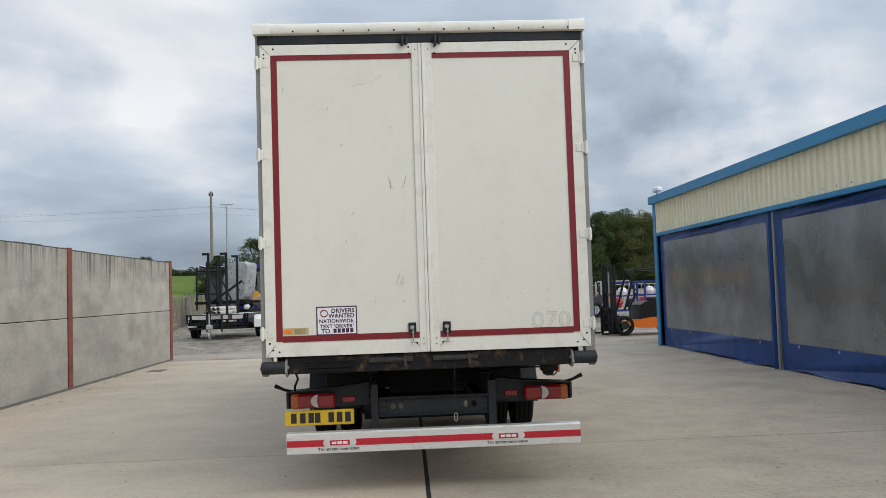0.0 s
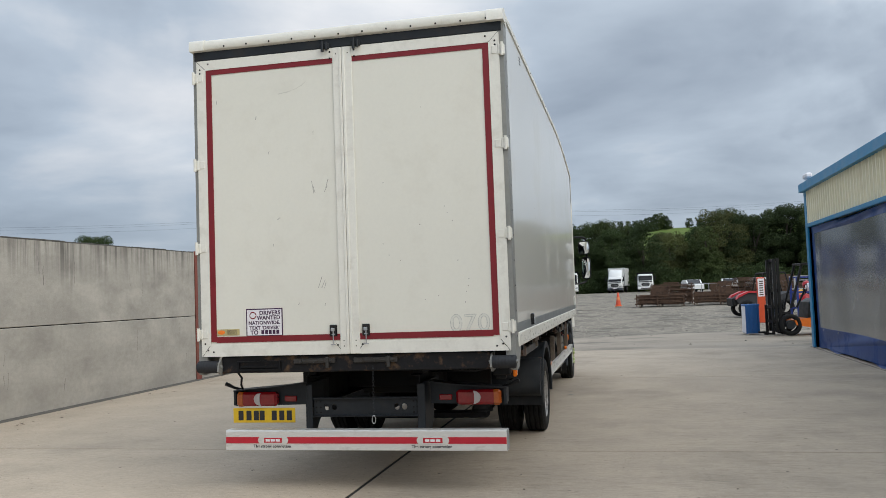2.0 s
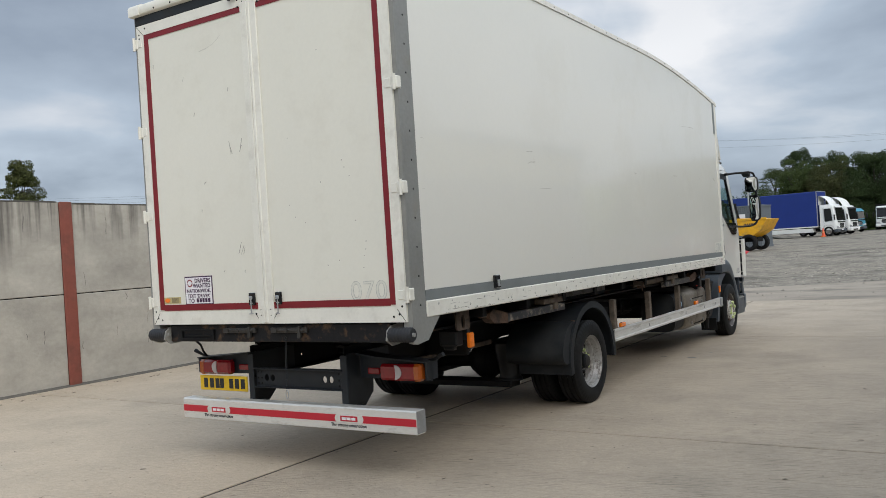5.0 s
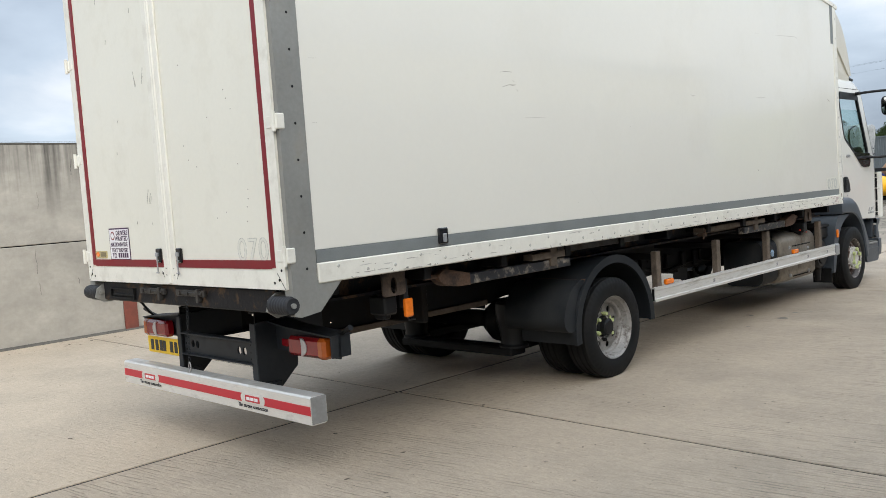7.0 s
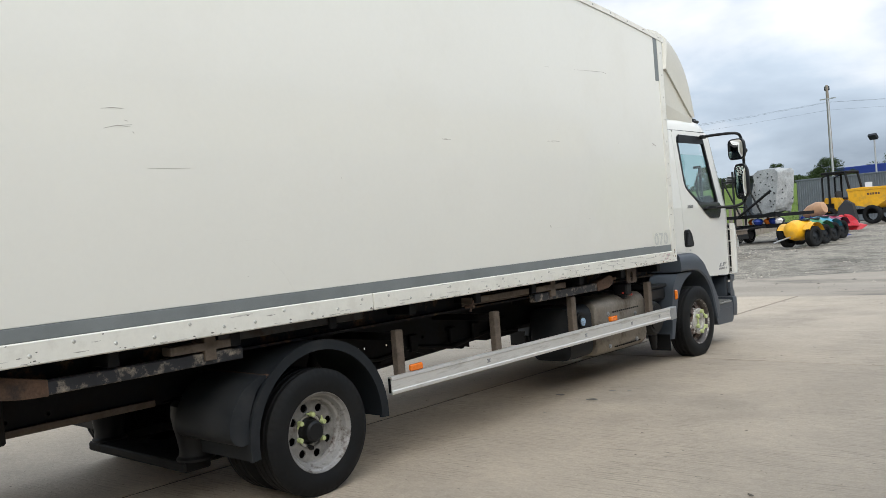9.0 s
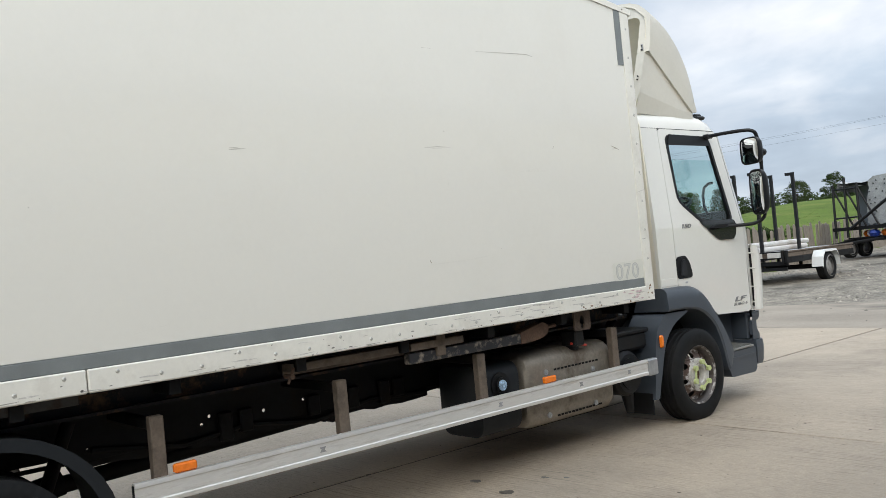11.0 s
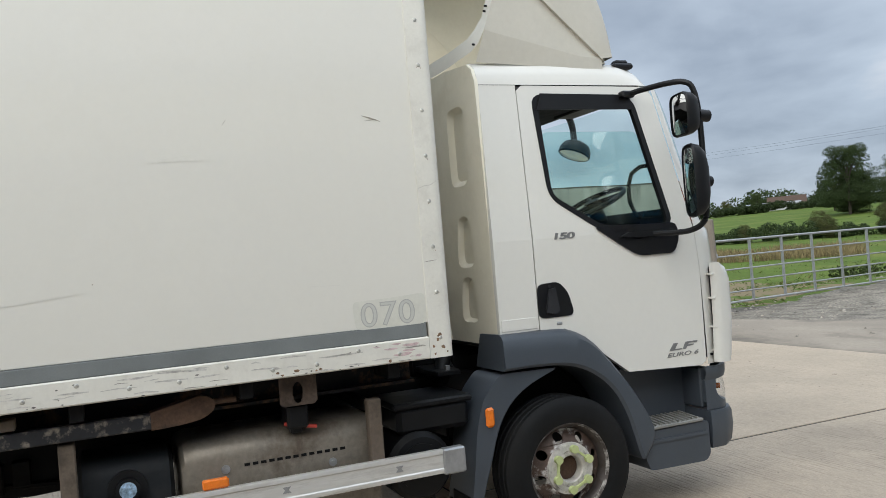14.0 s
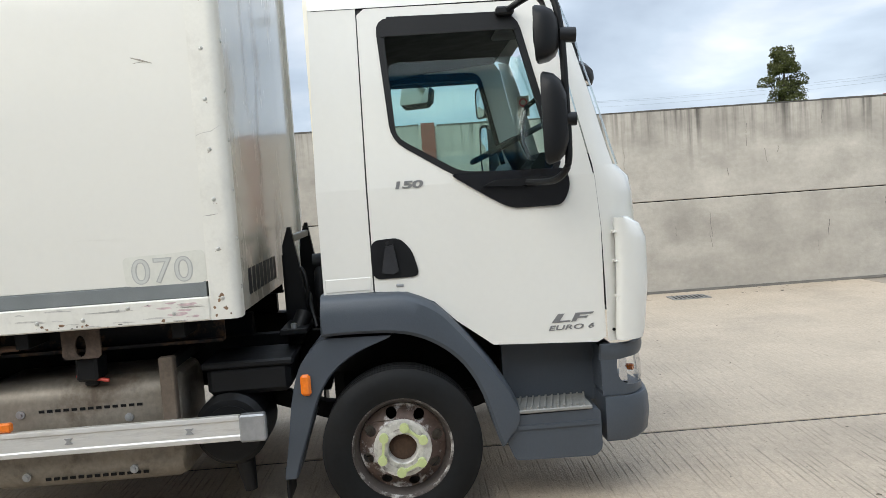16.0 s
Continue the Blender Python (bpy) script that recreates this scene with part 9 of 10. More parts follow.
def far_lorry(x, y, yaw, cab, label, box=None, box_h=2.5, length=7.0, w=2.3, cab_h=2.6, deflector=False, tip=False):
    """A parked lorry seen from afar. It faces local -y; the origin is under the front bumper."""
    t = thing("lorry", pose(x, y, ground_height(x, y), 0, 0, yaw), label, "lorry", "parked lorries")
    h = w / 2
    # cab shell: rings up the height, rounded in plan, raked above the waist
    rings = []
    for z, y0, q in ((0.62, 0.02, 0.0), (1.0, -0.03, 0.0), (1.42, -0.02, 0.0), (1.5, 0.03, 0.01), (cab_h - 0.35, 0.20, 0.05), (cab_h - 0.12, 0.29, 0.07), (cab_h - 0.03, 0.42, 0.12), (cab_h, 0.62, 0.22)):
        a = h - 0.05 - q
        front = [(-a, y0 + 0.30), (-a + 0.04, y0 + 0.14), (-a + 0.13, y0 + 0.05), (-a + 0.30, y0 + 0.01), (0, y0 - 0.03)]
        rings.append([(u, v, z) for u, v in front] + [(-u, v, z) for u, v in front[-2::-1]] + [(a, 1.62, z), (-a, 1.62, z)])
    s = Shape().loft(rings, closed=True)
    s.f.append(tuple(range(len(s.v) - len(rings[0]), len(s.v))))
    c = part("cab", s, cab, t)
    part("windscreen", Shape().prism([(0.0, 1.50), (0.155, cab_h - 0.36), (0.175, cab_h - 0.36), (0.03, 1.50)], "x", -h + 0.20, h - 0.20), GLOSSB, c)
    part("sun_visor", Shape().prism([(0.06, cab_h - 0.36), (0.14, cab_h - 0.24), (0.26, cab_h - 0.22), (0.22, cab_h - 0.34)], "x", -h + 0.2, h - 0.2), BLACK if tip else cab, c)
    part("wiper", Shape().tube([(-0.55, -0.03, 1.5), (-0.05, 0.02, 1.62)], 0.012, 5).tube([(0.1, -0.03, 1.5), (0.6, 0.02, 1.62)], 0.012, 5), BLACK, c)
    for sx in (1, -1):
        part("side_window", Shape().prism([(0.42, 1.5), (0.56, cab_h - 0.42), (1.18, cab_h - 0.42), (1.18, 1.42)], "x", *sorted((sx * (h - 0.10), sx * (h - 0.035)))), GLOSSB, c)
        part("door_gap", Shape().box(*sorted((sx * (h - 0.055), sx * (h - 0.045))), 1.24, 1.25, 0.75, cab_h - 0.3), DARK, c)
        part("headlamp", Shape().prism([(sx * (h - 0.56), 0.70), (sx * (h - 0.12), 0.74), (sx * (h - 0.10), 0.95), (sx * (h - 0.50), 0.86)], "y", -0.055, 0.06), CLEAR, c)
        part("mirror", Shape().box(*sorted((sx * (h + 0.08), sx * (h + 0.26))), 0.1, 0.22, 1.55, 2.1, 0.05).tube([(sx * (h - 0.1), 0.3, 2.16), (sx * (h + 0.16), 0.18, 2.16), (sx * (h + 0.16), 0.18, 2.0)], 0.02, 6), BLACK, c)
        part("wheel_arch", Shape().loft([[(sx * u, a, b) for a, b in arc(0.85, 0.50, 0.60, 165, 15, 10)] for u in (h - 0.3, h - 0.01)]), PLAST, c)
    part("grille", Shape().prism([(-0.56, 1.02), (-0.46, 1.22), (0.46, 1.22), (0.56, 1.02), (0.42, 0.76), (-0.42, 0.76)], "y", -0.085, -0.02), BLACK, c)
    for k in range(3):
        part("grille_bar", Shape().box(-0.46, 0.46, -0.095, -0.082, 0.83 + k * 0.12, 0.85 + k * 0.12), STEEL, c)
    part("upper_grille", Shape().box(-h + 0.22, h - 0.22, -0.075, -0.03, 1.30, 1.42, 0.01), BLACK, c)
    part("bumper", Shape().box(-h + 0.03, h - 0.03, -0.1, 0.34, 0.32, 0.66, 0.07), cab if tip else PLAST, c)
    part("lower_intake", Shape().box(-0.6, 0.6, -0.108, -0.09, 0.40, 0.52, 0.01), BLACK, c)
    part("registration_plate", Shape().box(-0.26, 0.26, -0.118, -0.106, 0.54, 0.64), STICK, c)
    part("chassis", Shape().box(-0.45, 0.45, 0.5, length, 0.55, 0.8), DARK, t)
    for yy in (0.85, length - 1.6):
        for sx in (1, -1):
            road_wheel(t, sx * (h - 0.17), yy, 0.48, FART)
    if deflector:
        part("roof_fairing", Shape().loft([[(u * q, yy + 0.25 * (u / h) ** 2, zz) for u in (-h, -0.6 * h, 0, 0.6 * h, h)] for yy, zz, q in ((0.45, cab_h - 0.02, 0.86), (0.58, cab_h + 0.28, 0.85), (0.85, cab_h + 0.62, 0.83), (1.25, cab_h + 0.86, 0.80), (1.62, cab_h + 0.93, 0.78), (1.62, cab_h - 0.02, 0.86))]), cab, t)
    if box:
        b = part("body", Shape().box(-h - 0.08, h + 0.08, 1.8, length, 0.98, 0.98 + box_h, 0.04), box, t)
        part("rail", Shape().box(-h - 0.1, h + 0.1, 1.8, length, 0.94, 1.05), FARW, b)
        part("front_frame", Shape().box(-h - 0.09, h + 0.09, 1.77, 1.83, 0.95 + box_h, 1.02 + box_h, 0.01).box(-h - 0.09, -h + 0.0, 1.77, 1.83, 1.0, 1.0 + box_h, 0.01).box(h - 0.0, h + 0.09, 1.77, 1.83, 1.0, 1.0 + box_h, 0.01), STEEL, b)
        if box is BLUEV:
            part("side_skirt", Shape().box(-h - 0.06, h + 0.06, 2.3, length - 2.4, 0.45, 0.85, 0.02), FARW, b)
    elif tip:
        part("headboard", Shape().box(-h, h, 1.75, 1.85, 0.9, cab_h + 0.25), DARK, t)
        part("flatbed", Shape().box(-h, h, 1.85, length, 0.9, 1.05), DARK, t)
    return t


far_lorry(-7.75, 93.3, 80, FARW, "white-cabbed curtain lorry with a deep blue body and white skirt", BLUEV, 3.55, 14.5, 2.5, 3.15, True)
far_lorry(-7.2, 98.5, 76, FARW, "white lorry cab parked beside the blue lorry", None, 2.5, 6.5, 2.4, 3.0, True, True)
far_lorry(-8.0, 108.0, 40, TURQ, "turquoise lorry parked at the yard's end", TURQ, 1.4, 6.0, 2.2, 2.7)
far_lorry(-6.03, 118.5, 2, FARW, "white tipper lorry with a black hexagonal grille, facing out", None, 2.5, 7.0, 2.45, 2.9, False, True)
far_lorry(0.2, 116.8, -8, FARW, "small white box lorry parked facing out", FARW, 2.4, 6.0, 2.1, 2.2, True)
far_lorry(4.3, 117.0, 0, FARW, "white tipper lorry with a dark headboard", None, 2.5, 6.0, 2.2, 2.4, False, True)


def far_car(x, y, yaw, paint, label):
    t = thing("car", pose(x, y, ground_height(x, y), 0, 0, yaw), label, "car", "parked cars")
    part("body", Shape().prism([(0, 0.35), (0.0, 0.8), (0.9, 0.98), (1.5, 1.42), (3.0, 1.45), (3.9, 1.05), (4.2, 0.95), (4.2, 0.35)], "x", -0.85, 0.85), paint, t)
    part("windscreen", Shape().prism([(0.95, 1.0), (1.5, 1.40), (1.46, 1.42), (0.9, 1.01)], "x", -0.7, 0.7), GLOSSB, t)
    for yy in (0.8, 3.3):
        for sx in (1, -1):
            road_wheel(t, sx * 0.75, yy, 0.32, SMALLT, False, 0.85)


far_car(9.6, 99, 10, FARW, "white car parked behind the metal stacks")
far_car(13.0, 97, -5, FARW, "white car parked behind the metal stacks")
far_car(17.0, 102, 5, STEEL, "silver car parked behind the metal stacks")


CONEM = mat("red_orange_plastic", (0.62, 0.07, 0.02), 0.5, var=0.1, scale=4)


def cone(x, y, h=0.9, label="orange traffic cone on a square base"):
    t = thing("traffic_cone", pose(x, y, ground_height(x, y)), label, "cone", "traffic cones")
    part("base", Shape().box(-0.24, 0.24, -0.24, 0.24, 0, 0.05, 0.02), ORANGE, t)
    part("body", Shape().lathe([(0.19, 0.05), (0.15, h * 0.25), (0.05, h * 0.97), (0.035, h), (0.0, h)], (0, 0, 0), "z", 18, closed=False), CONEM, t)
    part("sleeve", Shape().lathe([(0.125, h * 0.45), (0.094, h * 0.66)], (0, 0, 0), "z", 18, closed=False), mat("dull_orange_sleeve", (0.66, 0.2, 0.07), 0.5), t)


cone(1.45, 55.5)
cone(-9.1, 91.0, 0.85, "small white and orange traffic cone")


def stillage_stack(x, y, L, W, rows, yaw, label, seed, top=9):
    """Rusty steel mesh sheets and frames stacked flat, with a heap on top."""
    rg = random.Random(seed)
    t = thing("metal_stack", pose(x, y, ground_height(x, y), 0, 0, yaw), label, "metal stack", "rusty metal stacks")
    z = 0.12
    for xx in (0.2, L / 2, L - 0.2):
        part("bearer", Shape().box(xx - 0.06, xx + 0.06, 0, W, 0, 0.12), WOOD, t)
    for k in range(rows):
        a, b = rg.uniform(-0.1, 0.1), rg.uniform(-0.08, 0.08)
        s = Shape().box(a, L + a, b, b + 0.05, z, z + 0.07).box(a, L + a, b + W - 0.05, b + W, z, z + 0.07)
        n = int(L / 0.25)
        for i in range(n + 1):
            s.box(a + i * L / n - 0.015, a + i * L / n + 0.015, b, b + W, z + 0.015, z + 0.055)
        part("mesh_sheet", s, RUST, t, smooth=False)
        z += 0.085
    for xx in (0.05, L * 0.45, L - 0.05):
        part("upright", Shape().box(xx - 0.03, xx + 0.03, -0.12, -0.06, 0, z + 0.05), RUST, t)
    # a smaller pack of frames thrown on top, leaning a little
    for k in range(top):
        a = L * 0.30 + rg.uniform(-0.05, 0.05)
        s = Shape()
        for u in (0.1, W * 0.45, W * 0.8):
            s.box(a, a + L * 0.36, u, u + 0.05, z, z + 0.05, 0, None)
        for i in range(9):
            s.box(a + L * 0.045 * i - 0.012, a + L * 0.045 * i + 0.012, 0.1, W * 0.8, z + 0.01, z + 0.045)
        part("frame_sheet", s, RUST, t, smooth=False)
        z += 0.06
    return t


stillage_stack(2.55, 53.4, 2.9, 1.8, 7, -6, "rusty steel mesh panels stacked on the gravel", 1)
stillage_stack(6.0, 53.6, 3.4, 1.8, 8, -4, "rusty steel mesh panels stacked on the gravel", 2)
stillage_stack(9.7, 55.0, 3.6, 1.8, 12, -2, "rusty steel mesh panels stacked on the gravel", 3)
stillage_stack(3.6, 57.0, 2.6, 1.8, 14, -6, "tall rusty stack of steel frames", 4, 2)
stillage_stack(8.2, 57.2, 2.8, 1.8, 15, 4, "tall rusty stack of steel frames", 5, 3)


def fence_far():
    f = thing("pallet_fence", pose(6.5, 60, ground_height(6.5, 60)), "grey steel railing behind the metal stacks", "railing")
    part("top_rail", Shape().box(0, 14, -0.03, 0.03, 1.2, 1.26), STEEL, f)
    for k in range(30):
        part("bar", Shape().box(k * 0.48, k * 0.48 + 0.04, -0.02, 0.02, 0, 1.22), STEEL, f)


fence_far()


def forklift(x, y):
    """It faces local -x."""
    t = thing("forklift", pose(x, y, 0, 0, 0, 4), "orange and black counterbalance forklift parked by the shed corner", "forklift")
    part("counterweight", Shape().prism([(0.55, 0.28), (0.5, 0.42), (0.75, 0.45), (1.2, 0.52), (2.2, 0.55), (2.35, 0.45), (2.35, 0.3), (2.1, 0.22), (1.0, 0.2)], "y", -0.5, 0.5), ORANGE, t, "orange counterweight and sill")
    part("battery_hood", Shape().prism([(0.85, 0.44), (0.9, 0.9), (1.1, 1.0), (2.15, 1.02), (2.25, 0.54), (1.2, 0.50)], "y", -0.48, 0.48), BLACK, t, "black battery hood")
    nb = Shape()
    for k in range(3):
        nb.box(1.5 + k * 0.16, 1.62 + k * 0.16, -0.487, -0.48, 0.82, 0.92)
    part("marking_bars", nb, STICK, t)
    for yy in (-0.42, 0.34):
        part("mast_rail", Shape().box(0.02, 0.10, yy, yy + 0.08, 0.1, 2.12, 0.008).box(0.12, 0.20, yy + 0.01, yy + 0.07, 0.1, 2.12, 0.008), BLACK, t)
        part("fork", Shape().box(-0.06, 0.0, yy, yy + 0.1, 0.06, 0.85).box(-0.28, 0.0, yy, yy + 0.1, 0.04, 0.09), DARK, t)
        part("guard_pillar", Shape().tube([(0.45, yy + 0.04, 0.75), (0.62, yy + 0.04, 1.3), (0.8, yy + 0.04, 1.95)], 0.035, 8), BLACK, t)
        part("rear_pillar", Shape().tube([(2.05, yy + 0.04, 0.95), (2.0, yy + 0.04, 1.95)], 0.03, 8), BLACK, t)
    part("fork_carriage", Shape().box(-0.03, 0.05, -0.5, 0.5, 0.35, 0.42).box(-0.03, 0.05, -0.5, 0.5, 0.75, 0.82), DARK, t)
    for z in (0.5, 1.2, 2.05):
        part("mast_tie", Shape().box(0.1, 0.2, -0.4, 0.4, z, z + 0.08), BLACK, t)
    part("lift_ram", Shape().cyl((0.14, 0, 0.2), (0.14, 0, 1.9), 0.045), STEEL, t)
    part("overhead_guard", Shape().box(0.75, 2.05, -0.46, 0.46, 1.93, 1.98, 0.01), BLACK, t)
    part("beacon", Shape().cyl((1.75, -0.2, 1.98), (1.75, -0.2, 2.1), 0.05), AMBER, t)
    part("seat", Shape().box(1.35, 1.85, -0.25, 0.25, 1.0, 1.12, 0.04).box(1.75, 1.9, -0.25, 0.25, 1.1, 1.6, 0.05), SEAT, t)
    part("steering_column", Shape().tube([(0.7, 0, 0.75), (0.95, 0, 1.25)], 0.03).tube([(0.95 + 0.04 * math.cos(a), 0.17 * math.sin(a), 1.25 + 0.15 * math.cos(a)) for a in [k * math.pi / 6 for k in range(12)]], 0.014, 6, closed=True), BLACK, t)
    for xx, r in ((0.4, 0.8), (1.95, 0.62)):
        for yy in (-0.42, 0.42):
            w = new("wheel", SMALLT); w.parent = t; w.location = (xx, yy, 0.37 * r); w.rotation_euler = (0, 0, radians(90)); w.scale = (0.7, r, r)
            part("hub", Shape().cyl((xx, yy - 0.1, 0.37 * r), (xx, yy + 0.1, 0.37 * r), 0.12), CHAS, t)


forklift(6.05, 25.2)
BLUEB = mat("blue_bin_paint", (0.010, 0.085, 0.27), 0.45, var=0.1, scale=4)
c = thing("tool_bin", pose(5.41, 25.85, -0.01, 0, 0, 6), "blue steel bin with a pale side on the asphalt", "bin")
part("body", Shape().box(0, 0.38, -0.22, 0.22, 0.04, 0.86, 0.01).box(-0.015, 0.395, -0.235, 0.235, 0.83, 0.88, 0.008), BLUEB, c)
part("side_sheet", Shape().box(-0.012, 0.0, -0.21, 0.21, 0.06, 0.82, 0.002), STICK, c)
for k in range(3):
    part("rib", Shape().box(0.05 + k * 0.12, 0.08 + k * 0.12, -0.235, -0.218, 0.05, 0.83, 0.004), BLUEB, c)
g = thing("charger_post", pose(6.87, 32.5, ground_height(6.87, 32.5)), "orange-red upright machine post with a pale label plate", "post")
part("body", Shape().box(-0.13, 0.13, -0.1, 0.1, 0, 1.65, 0.02), mat("orange_red_paint", (0.55, 0.07, 0.02), 0.45, var=0.1), g)
part("label_plate", Shape().box(-0.11, 0.11, -0.108, -0.1, 0.95, 1.6, 0.002), STICK, g, "pale label plate")
bb = Shape()
for k in range(7):
    bb.box(-0.06, 0.07, -0.112, -0.108, 1.0 + k * 0.08, 1.04 + k * 0.08)
part("marking_bars", bb, RUST, g)


def utv(x, y):
    t = thing("quad_bike", pose(x, y, ground_height(x, y), 0, 0, 12), "black quad bike with red fenders and a rear cab frame", "quad bike")
    part("bodywork", Shape().prism([(-1.0, 0.55), (-1.1, 0.75), (-0.7, 0.98), (-0.2, 1.0), (0.0, 0.85), (0.7, 0.85), (1.2, 1.0), (1.5, 0.95), (1.5, 0.65), (0.6, 0.5), (-0.5, 0.5)], "y", -0.5, 0.5), SEAT, t)
    for yy in (-0.58, 0.3):
        part("fender", Shape().prism([(-1.12, 0.72), (-1.0, 0.9), (-0.6, 1.06), (-0.1, 1.05), (0.05, 0.9), (-0.1, 0.98), (-0.6, 0.99), (-0.98, 0.82)], "y", yy, yy + 0.28), REDP, t, "red plastic fender")
    part("bumper", Shape().box(-1.22, -1.0, -0.4, 0.4, 0.45, 0.8, 0.05), BLACK, t)
    part("roll_frame", Shape().tube([(-0.1, -0.45, 0.9), (0.1, -0.45, 1.75), (1.0, -0.45, 1.78), (1.2, -0.45, 0.95)], 0.03).tube([(-0.1, 0.45, 0.9), (0.1, 0.45, 1.75), (1.0, 0.45, 1.78), (1.2, 0.45, 0.95)], 0.03), BLACK, t)
    part("canopy", Shape().box(0.1, 1.0, -0.48, 0.48, 1.76, 1.82, 0.02), BLACK, t)
    part("seat", Shape().box(0.2, 0.8, -0.4, 0.4, 0.85, 1.3, 0.06), SEAT, t)
    for xx in (-0.65, 0.95):
        for yy in (-0.48, 0.48):
            w = new("wheel", SMALLT); w.parent = t; w.location = (xx, yy, 0.34); w.rotation_euler = (0, 0, radians(90)); w.scale = (0.95, 0.92, 0.92)


utv(7.5, 37.7)


def frame_cart(x, y, paint, yaw, label):
    t = thing("equipment_frame", pose(x, y, ground_height(x, y), 0, 0, yaw), label, "frame")
    for xx in (0, 1.4):
        for yy in (0, 0.9):
            part("leg", Shape().box(xx - 0.035, xx + 0.035, yy - 0.035, yy + 0.035, 0, 1.6), paint, t)
    for z in (0.4, 1.0, 1.56):
        for yy in (0, 0.9):
            part("rail", Shape().box(0, 1.4, yy - 0.03, yy + 0.03, z, z + 0.06), paint, t)
    for k, (u, z, r) in enumerate(((0.35, 0.75, 0.26), (0.95, 0.72, 0.22), (0.6, 1.2, 0.2))):
        part("load", Shape().lathe([(0.0, -r), (r * 0.7, -r * 0.75), (r, 0.0), (r * 0.75, r * 0.7), (0.0, r)], (u, 0.45, z), "z", 12, closed=False), (REDP, CHAS, STICK)[k] if paint is BLUEV else (YELP, CHAS, REDP)[k], t)


frame_cart(8.3, 33.5, BLUEV, 5, "blue tubular frame holding red equipment")
frame_cart(9.6, 34.5, BLUEV, -8, "blue tubular frame holding red equipment")
frame_cart(9.4, 40.0, STEEL, 3, "grey tubular frame holding yellow equipment")

# ---- things along the field side ----


TUBEM = mat("pale_galvanised_tube", (0.62, 0.60, 0.57), 0.45, 0.4, var=0.12, scale=6, stain=(0.35, 0.28, 0.22), stain_amt=0.6)


def pipe_trailer():
    t = thing("pipe_trailer", pose(-6.40, 28.72, 0.10, 0, 0, 1.5), "low black trailer with white mudguards, tall posts and scaffold tubes", "trailer")
    part("deck", Shape().box(-0.97, 0.97, 0, 3.9, 0.70, 0.82, 0.01), BROWN, t)
    for x in (-0.99, 0.93):
        part("side_rail", Shape().box(x, x + 0.06, 0, 3.9, 0.55, 0.70, 0.005), DARK, t)
        part("edge_strip", Shape().box(x - 0.01, x + 0.07, 0, 3.9, 0.825, 0.86, 0.005), BROWN, t)
    part("front_beam", Shape().box(-1.0, 1.0, -0.06, 0, 0.50, 0.60, 0.005).box(-1.0, 1.0, -0.07, 0, 0.665, 0.70, 0.005).box(-1.0, 1.0, -0.07, 0, 0.83, 0.86, 0.005), DARK, t)
    for a, b in ((-0.86, -0.36), (-0.22, 0.34), (0.48, 0.84)):
        part("front_board", Shape().box(a, b, -0.075, -0.06, 0.70, 0.83, 0.002), TUBEM, t, "scuffed pale board")
    part("deck_sheet", Shape().box(-0.92, 0.92, 0.05, 3.6, 0.822, 0.84, 0.003), STEEL, t, "pale worn deck sheet")
    for x in (-1.04, -0.93, 0.88, 0.97):
        part("bolt_block", Shape().box(x, x + 0.06, -0.14, -0.05, 0.56, 0.88, 0.01), DARK, t)
    part("lamp_bar", Shape().box(-1.0, 0.95, -0.03, 0.03, 0.36, 0.44, 0.006), BLACK, t)
    for x in (-0.36, 0.14):
        part("prop_stand", Shape().cyl((x, -0.12, 0.28), (x, -0.12, 0.84), 0.03, n=8), CHAS, t)
    part("drawbar", Shape().box(-0.06, 0.06, -1.4, 0.2, 0.42, 0.54, 0.01), DARK, t)
    part("jockey_wheel", Shape().cyl((-0.2, -0.5, 0.14), (-0.2, -0.5, 0.9), 0.03).cyl((-0.23, -0.5, 0.14), (-0.17, -0.5, 0.14), 0.12, n=16), STEEL, t)
    part("coupling", Shape().box(-0.09, 0.09, -1.6, -1.35, 0.40, 0.56, 0.03), STEEL, t)
    for x, y in ((-0.31, 0.06), (0.29, 0.06), (-0.33, 2.1), (0.30, 2.1)):
        part("post", Shape().box(x - 0.04, x + 0.04, y - 0.04, y + 0.04, 0.4, 2.96, 0.004).box(x - 0.20, x + 0.04, y - 0.035, y + 0.035, 2.88, 2.96, 0.004), BLACK, t, "tall black post with a hooked top")
    rp = random.Random(2)
    for px, pz in ((-0.40, 0.91), (-0.25, 0.91), (-0.10, 0.91), (0.05, 0.91), (-0.33, 1.04), (-0.18, 1.04), (-0.02, 1.04)):
        y0 = rp.uniform(-0.25, 0.2)
        part("tube", Shape().lathe([(0.062, y0), (0.07, y0), (0.07, y0 + 3.2), (0.062, y0 + 3.2), (0.062, y0)], (px, 0, pz), "y", 14, closed=False), TUBEM, t, "pale scaffold tube")
    for sx in (1, -1):
        yy = 1.75
        road_wheel(t, sx * 1.14, yy, 0.35, SMALLT)
        mgd = [(yy - 0.52, 0.36), (yy - 0.48, 0.62), (yy - 0.34, 0.78), (yy + 0.34, 0.78), (yy + 0.48, 0.62), (yy + 0.52, 0.36)]
        part("mudguard", Shape().loft([[(sx * 1.0, a, b) for a, b in mgd], [(sx * 1.30, a, b) for a, b in mgd], [(sx * 1.305, a, b - 0.05) for a, b in mgd]]), FARW, t, "white steel mudguard")
    part("axle", Shape().box(-1.1, 1.1, 1.69, 1.81, 0.3, 0.42), DARK, t)


pipe_trailer()


